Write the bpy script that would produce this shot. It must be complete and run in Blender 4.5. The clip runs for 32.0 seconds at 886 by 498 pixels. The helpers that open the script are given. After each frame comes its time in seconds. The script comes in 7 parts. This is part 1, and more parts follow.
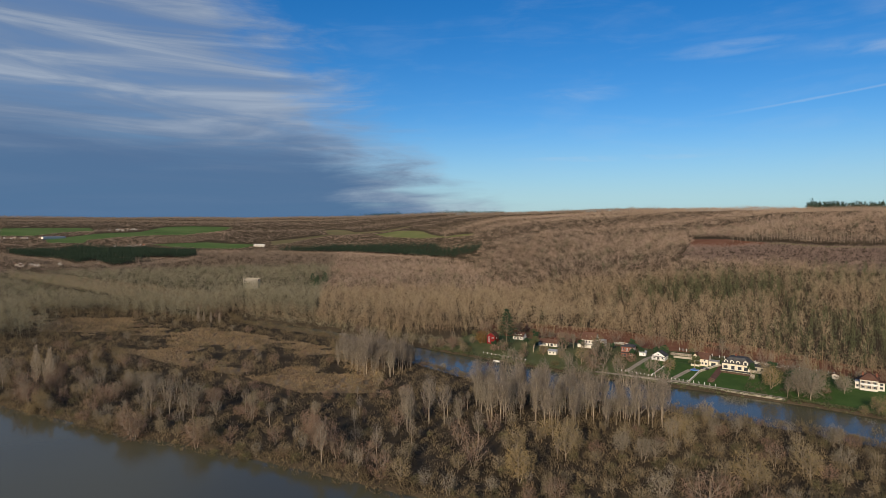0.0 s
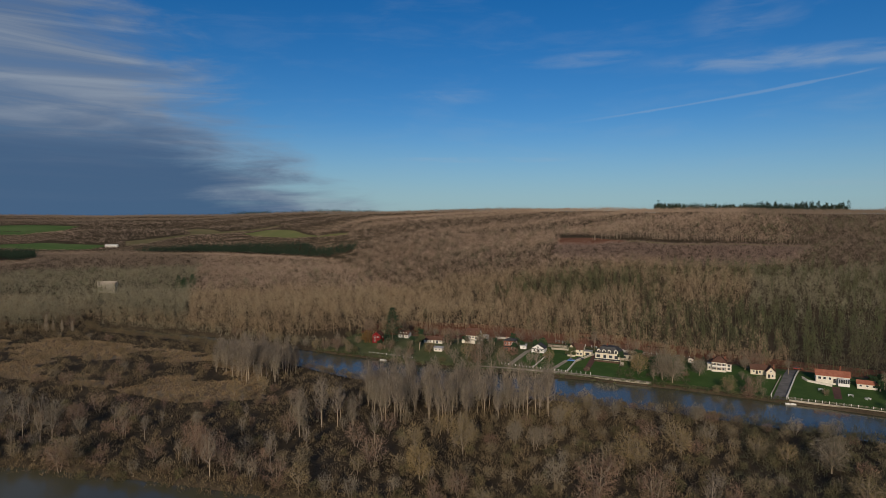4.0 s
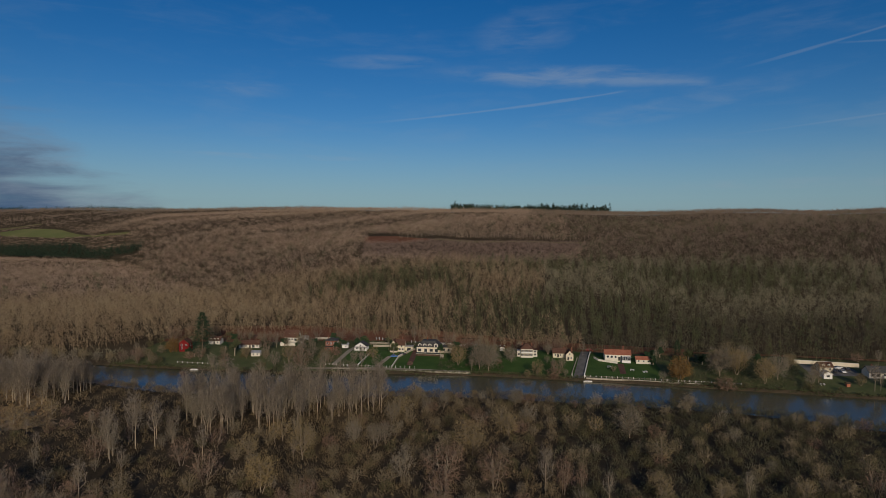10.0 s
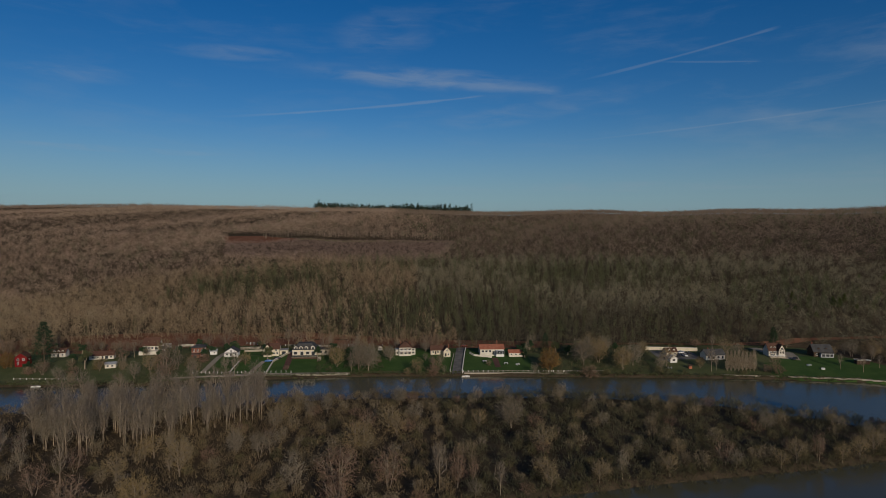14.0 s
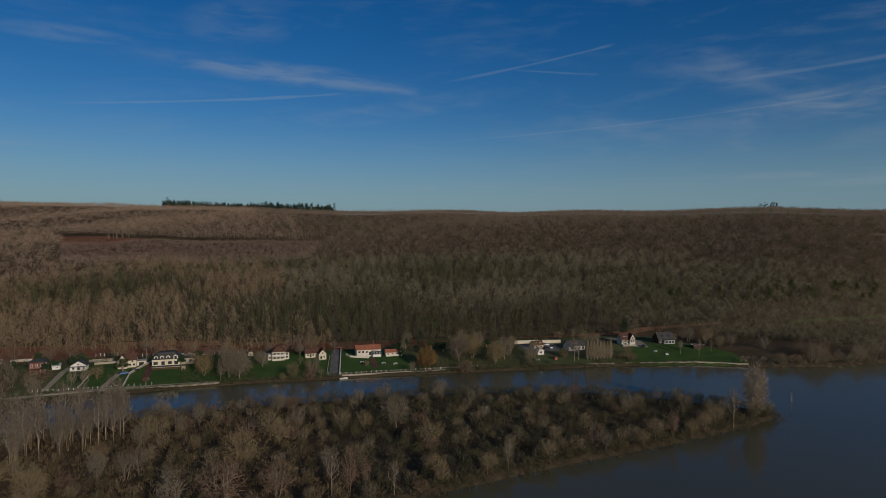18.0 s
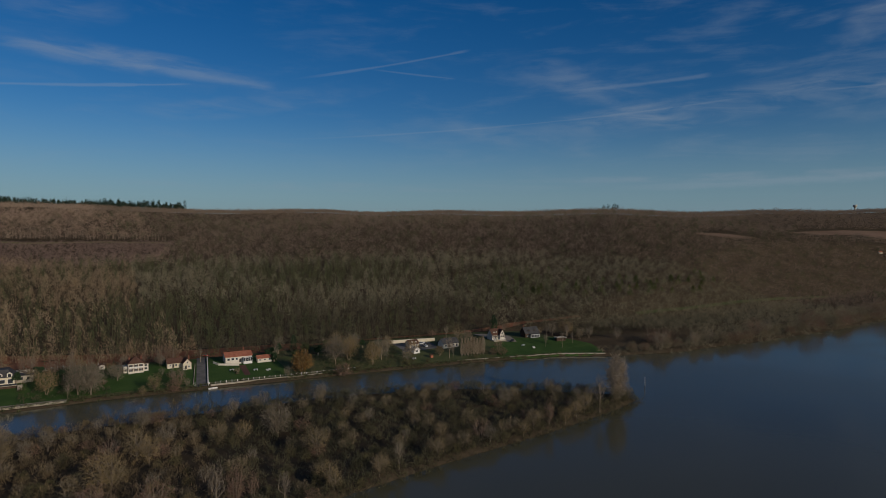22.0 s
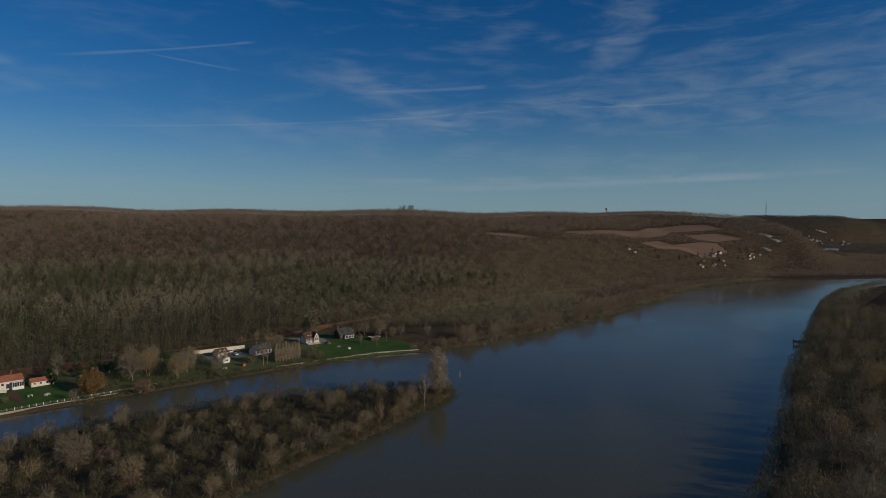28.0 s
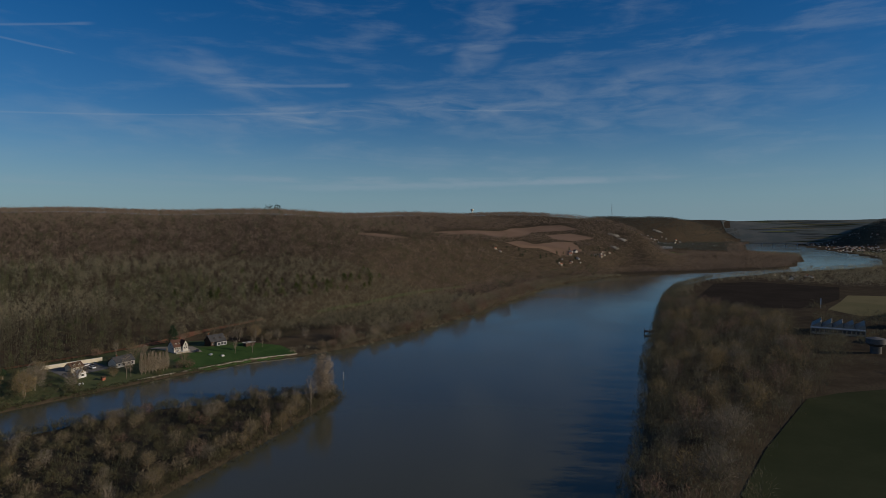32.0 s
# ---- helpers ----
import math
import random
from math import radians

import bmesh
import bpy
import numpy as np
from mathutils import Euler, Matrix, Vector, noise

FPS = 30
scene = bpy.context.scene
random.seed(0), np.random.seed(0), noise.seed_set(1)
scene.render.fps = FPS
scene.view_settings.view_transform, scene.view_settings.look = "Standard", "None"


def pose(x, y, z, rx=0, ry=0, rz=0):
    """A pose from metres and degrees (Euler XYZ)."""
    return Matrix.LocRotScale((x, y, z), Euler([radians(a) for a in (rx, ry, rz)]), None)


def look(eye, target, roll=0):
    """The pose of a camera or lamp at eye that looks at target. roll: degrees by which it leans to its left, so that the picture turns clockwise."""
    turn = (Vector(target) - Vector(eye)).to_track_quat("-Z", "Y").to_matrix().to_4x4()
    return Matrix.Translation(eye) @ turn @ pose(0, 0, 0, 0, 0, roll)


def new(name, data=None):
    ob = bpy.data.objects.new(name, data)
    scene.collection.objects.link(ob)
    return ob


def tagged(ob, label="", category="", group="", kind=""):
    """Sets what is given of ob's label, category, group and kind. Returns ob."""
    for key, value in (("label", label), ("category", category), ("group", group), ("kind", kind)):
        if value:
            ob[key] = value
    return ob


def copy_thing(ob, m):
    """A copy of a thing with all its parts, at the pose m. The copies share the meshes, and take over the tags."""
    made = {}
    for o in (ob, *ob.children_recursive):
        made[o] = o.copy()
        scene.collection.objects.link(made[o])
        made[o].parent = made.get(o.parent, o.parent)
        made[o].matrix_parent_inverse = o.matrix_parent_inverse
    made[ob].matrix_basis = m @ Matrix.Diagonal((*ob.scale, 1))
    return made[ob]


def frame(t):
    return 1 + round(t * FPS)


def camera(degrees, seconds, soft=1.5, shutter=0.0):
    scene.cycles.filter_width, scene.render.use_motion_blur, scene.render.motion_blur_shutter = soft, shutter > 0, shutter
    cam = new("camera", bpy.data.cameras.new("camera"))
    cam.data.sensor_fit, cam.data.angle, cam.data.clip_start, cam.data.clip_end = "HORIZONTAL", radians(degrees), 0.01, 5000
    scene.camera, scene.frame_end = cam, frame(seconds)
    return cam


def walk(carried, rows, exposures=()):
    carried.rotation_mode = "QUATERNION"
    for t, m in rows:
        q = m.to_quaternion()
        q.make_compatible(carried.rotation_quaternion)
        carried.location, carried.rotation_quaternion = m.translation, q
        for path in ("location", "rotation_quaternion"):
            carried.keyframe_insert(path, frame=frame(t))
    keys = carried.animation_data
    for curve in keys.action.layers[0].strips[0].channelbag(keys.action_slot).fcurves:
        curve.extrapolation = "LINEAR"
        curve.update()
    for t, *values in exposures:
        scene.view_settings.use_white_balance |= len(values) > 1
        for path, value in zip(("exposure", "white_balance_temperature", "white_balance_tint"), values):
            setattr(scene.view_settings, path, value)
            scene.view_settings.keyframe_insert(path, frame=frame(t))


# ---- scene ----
cam = camera(71.77, 32.0, 0.5)
PATH = [
    (0, 32.56, 6.53, 74.89, 88.334, -0.309, 39.245),
    (2, 29.02, 4.85, 74.63, 88.330, -0.291, 33.345),
    (4, 25.21, 3.16, 74.41, 88.326, -0.273, 27.323),
    (6, 21.19, 1.62, 74.23, 88.322, -0.255, 21.190),
    (8, 17.03, 0.37, 74.10, 88.318, -0.237, 14.959),
    (10, 12.78, -0.49, 74.01, 88.314, -0.219, 8.642),
    (12, 8.50, -0.87, 73.96, 88.310, -0.201, 2.252),
    (14, 4.23, -0.71, 73.96, 88.306, -0.183, -4.196),
    (16, 0.00, 0.00, 74.00, 88.302, -0.166, -10.687),
    (18, -4.14, 1.27, 74.09, 88.298, -0.148, -17.205),
    (20, -8.17, 3.09, 74.21, 88.294, -0.130, -23.734),
    (22, -12.06, 5.38, 74.39, 88.290, -0.112, -30.255),
    (24, -15.79, 8.08, 74.60, 88.286, -0.094, -36.751),
    (26, -19.35, 11.08, 74.86, 88.282, -0.076, -43.202),
    (28, -22.73, 14.26, 75.17, 88.278, -0.058, -49.587),
    (30, -25.93, 17.44, 75.52, 88.274, -0.040, -55.887),
    (32, -28.96, 20.45, 75.91, 88.270, -0.022, -62.079),
]
EXPOSURES = [(0, 0.2, 6400, 10), (1, 0.08, 6380, 10), (2, -0.06, 6350, 10), (3, -0.2, 6320, 10), (4.5, -0.4, 6300, 10), (6, -0.54, 6250, 10), (9, -0.65, 6200, 10), (13, -0.75, 6150, 10), (20, -0.9, 6000, 10), (26, -0.8, 6050, 10), (32, -0.68, 6050, 10)]
walk(cam, [(t, pose(*p)) for t, *p in PATH], EXPOSURES)

# ---- light ----
SUN_EL, SUN_AZ = radians(17), radians(162)      # azimuth clockwise from +y
sun_dir = Vector((math.sin(SUN_AZ) * math.cos(SUN_EL), math.cos(SUN_AZ) * math.cos(SUN_EL), math.sin(SUN_EL)))
sun = new("sun", bpy.data.lights.new("sun", "SUN"))
sun.data.energy, sun.data.angle, sun.data.color = 4.4, radians(0.6), (1.0, 0.83, 0.62)
sun.matrix_world = look(sun_dir * 400, (0, 0, 0))


class Nodes:
    """Short hand for building node trees."""

    def __init__(self, tree):
        self.t = tree
        tree.nodes.clear()

    def n(self, kind, ins=None):
        node = self.t.nodes.new(kind)
        for k, v in (ins or {}).items():
            if isinstance(v, bpy.types.NodeSocket):
                self.t.links.new(v, node.inputs[k])
            else:
                node.inputs[k].default_value = v
        return node

    def math(self, op, a, b=0.0, c=0.0):
        node = self.n("ShaderNodeMath", {0: a, 1: b, 2: c})
        node.operation = op
        return node.outputs[0]

    def ramp(self, x, lo, hi, a=0.0, b=1.0):
        node = self.n("ShaderNodeMapRange", {0: x, 1: lo, 2: hi, 3: a, 4: b})
        node.interpolation_type = "SMOOTHSTEP"
        return node.outputs[0]

    def mix(self, f, a, b):
        node = self.t.nodes.new("ShaderNodeMix")
        node.data_type = "RGBA"
        if isinstance(f, bpy.types.NodeSocket):
            self.t.links.new(f, node.inputs[0])
        else:
            node.inputs[0].default_value = f
        for i, v in ((6, a), (7, b)):
            if isinstance(v, bpy.types.NodeSocket):
                self.t.links.new(v, node.inputs[i])
            else:
                node.inputs[i].default_value = (*v, 1)
        return node.outputs[2]

    def noise(self, vec, scale, detail=4.0, rough=0.55, dist=0.0):
        return self.n("ShaderNodeTexNoise", {"Vector": vec, "Scale": scale, "Detail": detail, "Roughness": rough, "Distortion": dist}).outputs[0]


def make_world():
    w = bpy.data.worlds.new("sky")
    w.use_nodes = True
    scene.world = w
    k = Nodes(w.node_tree)
    sk = k.n("ShaderNodeTexSky")
    sk.sky_type, sk.sun_disc, sk.sun_elevation, sk.sun_rotation = "NISHITA", False, SUN_EL, SUN_AZ
    sk.altitude, sk.air_density, sk.dust_density, sk.ozone_density = 60.0, 1.0, 0.1, 4.0
    sky = sk.outputs[0]
    d = k.n("ShaderNodeTexCoord").outputs["Generated"]
    xyz = k.n("ShaderNodeSeparateXYZ", {0: d})
    x, y, z = xyz.outputs[0], xyz.outputs[1], xyz.outputs[2]
    deg = 57.2958
    az = k.math("MULTIPLY", k.math("ARCTAN2", x, y), deg)      # degrees, positive towards +x
    el = k.math("MULTIPLY", k.math("ARCSINE", z), deg)
    hsv = k.n("ShaderNodeHueSaturation", {"Hue": 0.508, "Saturation": 1.3, "Value": 1.24, "Fac": 1.0, "Color": sky}).outputs[0]
    low = k.ramp(el, -2.0, 11.0, 0.88, 0.0)
    col = k.mix(low, hsv, (3.8, 5.8, 7.0))

    def coords(sx, sy, shear=0.0):
        return k.n("ShaderNodeCombineXYZ", {0: k.math("MULTIPLY", k.math("MULTIPLY_ADD", el, shear, az), sx), 1: k.math("MULTIPLY", el, sy), 2: 0.0}).outputs[0]

    wisps = k.noise(coords(0.035, 0.22, -0.5), 1.6, 6.0, 0.6, 0.8)
    fine = k.noise(coords(0.14, 0.50, -0.3), 1.4, 6.0, 0.58, 0.4)
    streak = k.noise(coords(0.10, 0.42, 0.5), 2.0, 6.0, 0.56, 0.5)
    both = k.math("MULTIPLY_ADD", fine, 0.45, k.math("MULTIPLY", wisps, 0.75))
    # thin cirrus, more of it in the east
    cirrus = k.math("MULTIPLY", k.ramp(both, 0.56, 0.84), k.ramp(az, 0.0, 75.0, 0.30, 0.85))
    cirrus = k.math("MULTIPLY", cirrus, k.ramp(el, 2.0, 7.0, 0.35, 1.0))
    col = k.mix(k.math("MULTIPLY", cirrus, 0.28), col, (5.6, 6.6, 7.6))

    def patch(a0, e0, ra, re, tilt, lo, hi):
        """A soft-edged cloud round a bearing and height, broken up by noise."""
        da, de = k.math("SUBTRACT", az, a0), k.math("SUBTRACT", el, e0)
        de = k.math("MULTIPLY_ADD", da, -tilt, de)
        q = k.math("ADD", k.math("POWER", k.math("DIVIDE", da, ra), 2.0), k.math("POWER", k.math("DIVIDE", de, re), 2.0))
        q = k.math("MULTIPLY_ADD", k.math("SUBTRACT", wisps, 0.5), 2.5, q)
        return k.math("MULTIPLY", k.ramp(q, hi, lo), k.ramp(streak, 0.30, 0.75))

    for a0, e0, ra, re, tilt, f in ((-1.5, 17.6, 4.0, 1.6, 0.05, 0.28), (2.0, 13.8, 11, 0.9, -0.06, 0.42), (-15, 15.2, 5.5, 0.6, 0.02, 0.3), (-27, 12.3, 4.0, 0.7, 0.0, 0.3),
                                    (12.5, 11.0, 9, 1.0, 0.14, 0.22), (44, 12.5, 7, 1.6, -0.35, 0.3), (55, 10.5, 16, 1.3, 0.10, 0.34), (36, 8.6, 8, 0.9, -0.18, 0.3), (62, 4.6, 26, 0.35, 0.0, 0.38),
                                    (78, 11.5, 16, 3.2, 0.05, 0.30), (66, 17.5, 2.5, 3.0, 0.6, 0.3), (-24, 6.6, 9, 0.25, 0.0, 0.35), (22, 4.0, 20, 0.4, 0.0, 0.2)):
        col = k.mix(k.math("MULTIPLY", patch(a0, e0, ra, re, tilt, 0.0, 1.7), f * 0.85), col, (6.0, 6.8, 7.6))

    def trail(a0, e0, a1, e1, wide, f):
        """A straight condensation trail between two bearings and heights."""
        s = (e1 - e0) / (a1 - a0)
        de = k.math("ABSOLUTE", k.math("SUBTRACT", k.math("MULTIPLY_ADD", k.math("SUBTRACT", az, a0), -s, el), e0))
        span = k.math("MULTIPLY", k.ramp(az, a0, a0 + (a1 - a0) * 0.35), k.ramp(az, a1, a1 - (a1 - a0) * 0.08))
        line = k.ramp(k.math("MULTIPLY_ADD", k.math("SUBTRACT", fine, 0.5), wide * 2.5, de), wide, 0.0)
        return k.math("MULTIPLY", k.math("MULTIPLY", line, span), f)

    for t in ((-17, 9.7, 8.5, 12.4, 0.16, 0.5), (16.0, 13.3, 33.0, 16.3, 0.15, 0.38), (23, 14.6, 31.5, 13.8, 0.12, 0.3), (12.5, 7.9, 57.0, 11.1, 0.12, 0.3), (40, 12.4, 54, 13.1, 0.24, 0.4), (60, 11.1, 71, 10.9, 0.10, 0.35),
              (-5, 14.3, 15.5, 12.5, 0.55, 0.5), (43, 3.8, 78, 4.5, 0.4, 0.55)):
        col = k.mix(k.math("MULTIPLY", trail(*t), 0.42), col, (6.6, 7.4, 8.2))
    # cloud in the west: streaked pale veil above, a dark slate bank below, a torn bright edge towards the clear sky
    edge = k.math("SUBTRACT", k.math("MULTIPLY", az, -1.0), k.math("MULTIPLY_ADD", el, 1.15, 33.0))
    edge = k.math("MULTIPLY_ADD", k.math("SUBTRACT", wisps, 0.5), 17.0, edge)
    edge = k.math("MULTIPLY_ADD", k.math("SUBTRACT", fine, 0.5), 9.0, edge)
    bands = k.noise(coords(0.03, 0.30, 0.25), 1.8, 6.0, 0.55, 0.6)
    veil = k.math("MULTIPLY", k.ramp(edge, -3.0, 9.0), k.ramp(bands, 0.25, 0.6, 0.55, 0.92))
    veil_colour = k.mix(k.ramp(bands, 0.36, 0.72), (2.2, 2.9, 4.2), (4.4, 5.1, 6.1))
    col = k.mix(veil, col, veil_colour)
    line = k.math("MULTIPLY_ADD", k.math("SUBTRACT", wisps, 0.5), -6.0, el)
    bank = k.math("MULTIPLY", k.ramp(edge, 2.0, 13.0), k.ramp(line, 12.0, 5.0))
    col = k.mix(k.math("MULTIPLY", bank, 0.93), col, k.mix(k.ramp(el, 2.0, 12.0), (0.88, 1.85, 3.4), (1.0, 1.75, 3.3)))
    bg = k.n("ShaderNodeBackground", {"Color": col, "Strength": 0.075})
    k.n("ShaderNodeOutputWorld", {0: bg.outputs[0]})


make_world()


# ---- materials ----
def material(name):
    m = bpy.data.materials.new(name)
    m.use_nodes = True
    k = Nodes(m.node_tree)
    return m, k


def finish(k, colour, rough=0.8, bump=None, bump_dist=0.05, metal=0.0, spec=0.4, through_light=0.0):
    b = k.n("ShaderNodeBsdfPrincipled", {"Roughness": rough, "Metallic": metal, "Specular IOR Level": spec})
    if isinstance(colour, bpy.types.NodeSocket):
        k.t.links.new(colour, b.inputs["Base Color"])
    else:
        b.inputs["Base Color"].default_value = (*colour, 1)
    if bump is not None:
        bn = k.n("ShaderNodeBump", {"Height": bump, "Distance": bump_dist, "Strength": 0.6})
        k.t.links.new(bn.outputs[0], b.inputs["Normal"])
    shader = b.outputs[0]
    if through_light:
        thin = k.n("ShaderNodeBsdfTranslucent", {"Color": colour})
        shader = k.n("ShaderNodeMixShader", {0: through_light, 1: shader, 2: thin.outputs[0]}).outputs[0]
    k.n("ShaderNodeOutputMaterial", {0: shader})


def mottled(name, a, b, scale=0.3, fine=4.0, rough=0.85, c=None, bump=0.05, metal=0.0, spec=0.06, world=True):
    """Two or three colours mixed by noise at two scales, with fine relief."""
    m, k = material(name)
    p = k.n("ShaderNodeNewGeometry").outputs["Position"] if world else k.n("ShaderNodeTexCoord").outputs["Object"]
    n1 = k.noise(p, scale, 4.0, 0.6)
    n2 = k.noise(p, fine, 3.0, 0.6)
    col = k.mix(k.ramp(n1, 0.35, 0.65), a, b)
    if c:
        col = k.mix(k.ramp(n2, 0.48, 0.72), col, c)
    else:
        col = k.mix(k.math("MULTIPLY", n2, 0.35), col, tuple(v * 0.6 for v in a))
    finish(k, col, rough, n2, bump, metal, spec)
    return m


def per_object(name, a, b, fine=3.0, rough=0.85, patch=0.0, c=None, spec=0.06):
    """Colour varied from object to object, or, where patch is given, from tree to tree by place."""
    m, k = material(name)
    p = k.n("ShaderNodeNewGeometry").outputs["Position"]
    if patch:
        cell = k.n("ShaderNodeTexVoronoi", {"Vector": p, "Scale": patch}).outputs["Color"]
        r = k.n("ShaderNodeSeparateXYZ", {0: cell}).outputs[0]
        big = k.ramp(k.noise(p, 0.009, 3.0), 0.35, 0.65)
        r = k.math("MULTIPLY_ADD", r, 0.72, k.math("MULTIPLY", big, 0.28))
    else:
        r = k.n("ShaderNodeObjectInfo").outputs["Random"]
    col = k.mix(r, a, b)
    isl = k.n("ShaderNodeNewGeometry").outputs["Random Per Island"]
    dark = c or tuple(v * 0.55 for v in a)
    col = k.mix(k.math("MULTIPLY", isl, 0.55), col, dark)
    grain = k.noise(p, fine * 0.5, 4.0, 0.65)
    col = k.mix(k.ramp(grain, 0.40, 0.62, 0.5, 0.0), col, tuple(v * 0.6 for v in dark))
    finish(k, col, rough, grain, 0.5, spec=spec, through_light=0.32 if patch else 0.14)
    return m


M = {}
M["bark"] = mottled("bark", (0.13, 0.10, 0.07), (0.20, 0.16, 0.115), 0.8, 6.0)
M["bark_mid"] = mottled("bark_mid", (0.222, 0.177, 0.128), (0.31, 0.255, 0.184), 0.8, 6.0)
M["twig_brown"] = per_object("twig_brown", (0.255, 0.203, 0.123), (0.36, 0.285, 0.173), c=(0.15, 0.12, 0.075))
M["bark_pale"] = mottled("bark_pale", (0.287, 0.23, 0.161), (0.394, 0.324, 0.234), 0.8, 6.0)
M["twig_pale"] = per_object("twig_pale", (0.396, 0.318, 0.222), (0.528, 0.432, 0.312), c=(0.264, 0.21, 0.144))
M["twig_ash"] = per_object("twig_ash", (0.23, 0.189, 0.146), (0.338, 0.284, 0.216), c=(0.149, 0.122, 0.0945))
M["twig_grey"] = per_object("twig_grey", (0.256, 0.217, 0.157), (0.381, 0.327, 0.238), c=(0.149, 0.125, 0.0901))
M["twig_red"] = per_object("twig_red", (0.272, 0.174, 0.119), (0.354, 0.238, 0.162), c=(0.163, 0.106, 0.0743))
M["twig_gold"] = per_object("twig_gold", (0.398, 0.289, 0.135), (0.333, 0.263, 0.147), c=(0.205, 0.154, 0.077))
M["twig_olive"] = per_object("twig_olive", (0.162, 0.146, 0.0675), (0.257, 0.222, 0.108), c=(0.081, 0.0783, 0.0378))
M["leaf_tan"] = per_object("leaf_tan", (0.25, 0.15, 0.055), (0.36, 0.22, 0.08), c=(0.15, 0.09, 0.035))
M["conifer"] = per_object("conifer", (0.044, 0.0792, 0.0396), (0.0638, 0.105, 0.0495), c=(0.0308, 0.0528, 0.0286))
M["ivy"] = per_object("ivy", (0.123, 0.144, 0.0658), (0.228, 0.224, 0.111), patch=0.12, c=(0.0822, 0.0912, 0.0448))
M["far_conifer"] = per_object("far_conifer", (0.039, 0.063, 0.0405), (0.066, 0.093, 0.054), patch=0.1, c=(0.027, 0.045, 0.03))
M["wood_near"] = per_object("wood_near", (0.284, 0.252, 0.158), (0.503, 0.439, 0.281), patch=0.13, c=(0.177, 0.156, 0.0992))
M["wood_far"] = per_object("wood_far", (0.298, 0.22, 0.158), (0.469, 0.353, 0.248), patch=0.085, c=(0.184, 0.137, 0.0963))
# wood_far again, brighter: sunlight on the western hills put into the colour
M["wood_far_west_lit"] = per_object("wood_far_west_lit", (0.479, 0.326, 0.23), (0.663, 0.516, 0.36), patch=0.085, c=(0.3, 0.207, 0.143))
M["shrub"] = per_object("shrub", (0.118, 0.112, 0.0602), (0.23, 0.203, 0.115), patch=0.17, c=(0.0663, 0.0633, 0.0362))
# dimmer wood colour; east of u=40 it stands for weaker light
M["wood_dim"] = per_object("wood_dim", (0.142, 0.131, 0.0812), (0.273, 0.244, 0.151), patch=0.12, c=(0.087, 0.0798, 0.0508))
M["reed_tuft"] = per_object("reed_tuft", (0.493, 0.356, 0.191), (0.356, 0.246, 0.13), patch=0.08, c=(0.274, 0.191, 0.103))
M["mauve_wood"] = per_object("mauve_wood", (0.306, 0.214, 0.173), (0.408, 0.296, 0.235), patch=0.05, c=(0.245, 0.173, 0.139))
M["brick_path"] = mottled("brick_path", (0.10, 0.055, 0.045), (0.14, 0.075, 0.06), 0.5, 4.0)
# distance haze is put into these cool, pale greys
M["far_plain"] = mottled("far_plain", (0.135, 0.15, 0.13), (0.2, 0.195, 0.16), 0.006, 0.03, rough=1.0, spec=0.0)
M["earth"] = mottled("earth", (0.0707, 0.0533, 0.035), (0.0984, 0.0749, 0.0482), 0.06, 1.2, c=(0.0516, 0.0466, 0.0283), bump=0.3, rough=1.0, spec=0.0)
M["rough_grass"] = mottled("rough_grass", (0.0702, 0.0912, 0.0351), (0.105, 0.115, 0.0491), 0.12, 2.0, c=(0.0877, 0.0702, 0.0386), bump=0.15)
M["lawn"] = mottled("lawn", (0.0425, 0.0825, 0.0213), (0.0625, 0.104, 0.0275), 0.12, 2.5, c=(0.0425, 0.075, 0.02), bump=0.05)
M["reeds"] = mottled("reeds", (0.336, 0.24, 0.128), (0.24, 0.16, 0.088), 0.06, 0.9, c=(0.4, 0.304, 0.176), bump=0.5)
M["field_green"] = mottled("field_green", (0.10, 0.16, 0.052), (0.14, 0.195, 0.07), 0.006, 0.05, rough=1.0, spec=0.0)
M["roof_grey"] = mottled("roof_grey", (0.301, 0.274, 0.224), (0.383, 0.351, 0.285), 0.5, 3.0)
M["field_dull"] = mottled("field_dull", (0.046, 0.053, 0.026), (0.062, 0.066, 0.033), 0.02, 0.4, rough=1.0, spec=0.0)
M["field_straw"] = mottled("field_straw", (0.221, 0.184, 0.0943), (0.164, 0.148, 0.0738), 0.01, 0.1, rough=1.0, spec=0.0)
M["field_meadow"] = mottled("field_meadow", (0.17, 0.185, 0.07), (0.21, 0.21, 0.085), 0.008, 0.1, rough=1.0, spec=0.0)
M["wood_band"] = mottled("wood_band", (0.09, 0.097, 0.08), (0.125, 0.125, 0.1), 0.01, 0.08, rough=1.0, spec=0.0)
M["plough"] = mottled("plough", (0.21, 0.14, 0.095), (0.26, 0.175, 0.12), 0.012, 0.25, rough=1.0, spec=0.0)
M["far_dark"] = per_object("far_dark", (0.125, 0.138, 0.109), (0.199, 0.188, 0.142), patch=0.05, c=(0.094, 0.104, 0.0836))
M["pine"] = per_object("pine", (0.0994, 0.138, 0.0392), (0.163, 0.181, 0.0523), c=(0.0594, 0.0763, 0.0261))
# wood_near again, brighter: sun on the western slope put into the colour
M["wood_west_lit"] = per_object("wood_west_lit", (0.4, 0.277, 0.166), (0.597, 0.488, 0.3), patch=0.13, c=(0.262, 0.183, 0.11))
# shrub again, brighter: the island's sunlit west put into the colour
M["shrub_west_lit"] = per_object("shrub_west_lit", (0.19, 0.145, 0.0803), (0.382, 0.285, 0.157), patch=0.17, c=(0.105, 0.0811, 0.0476))
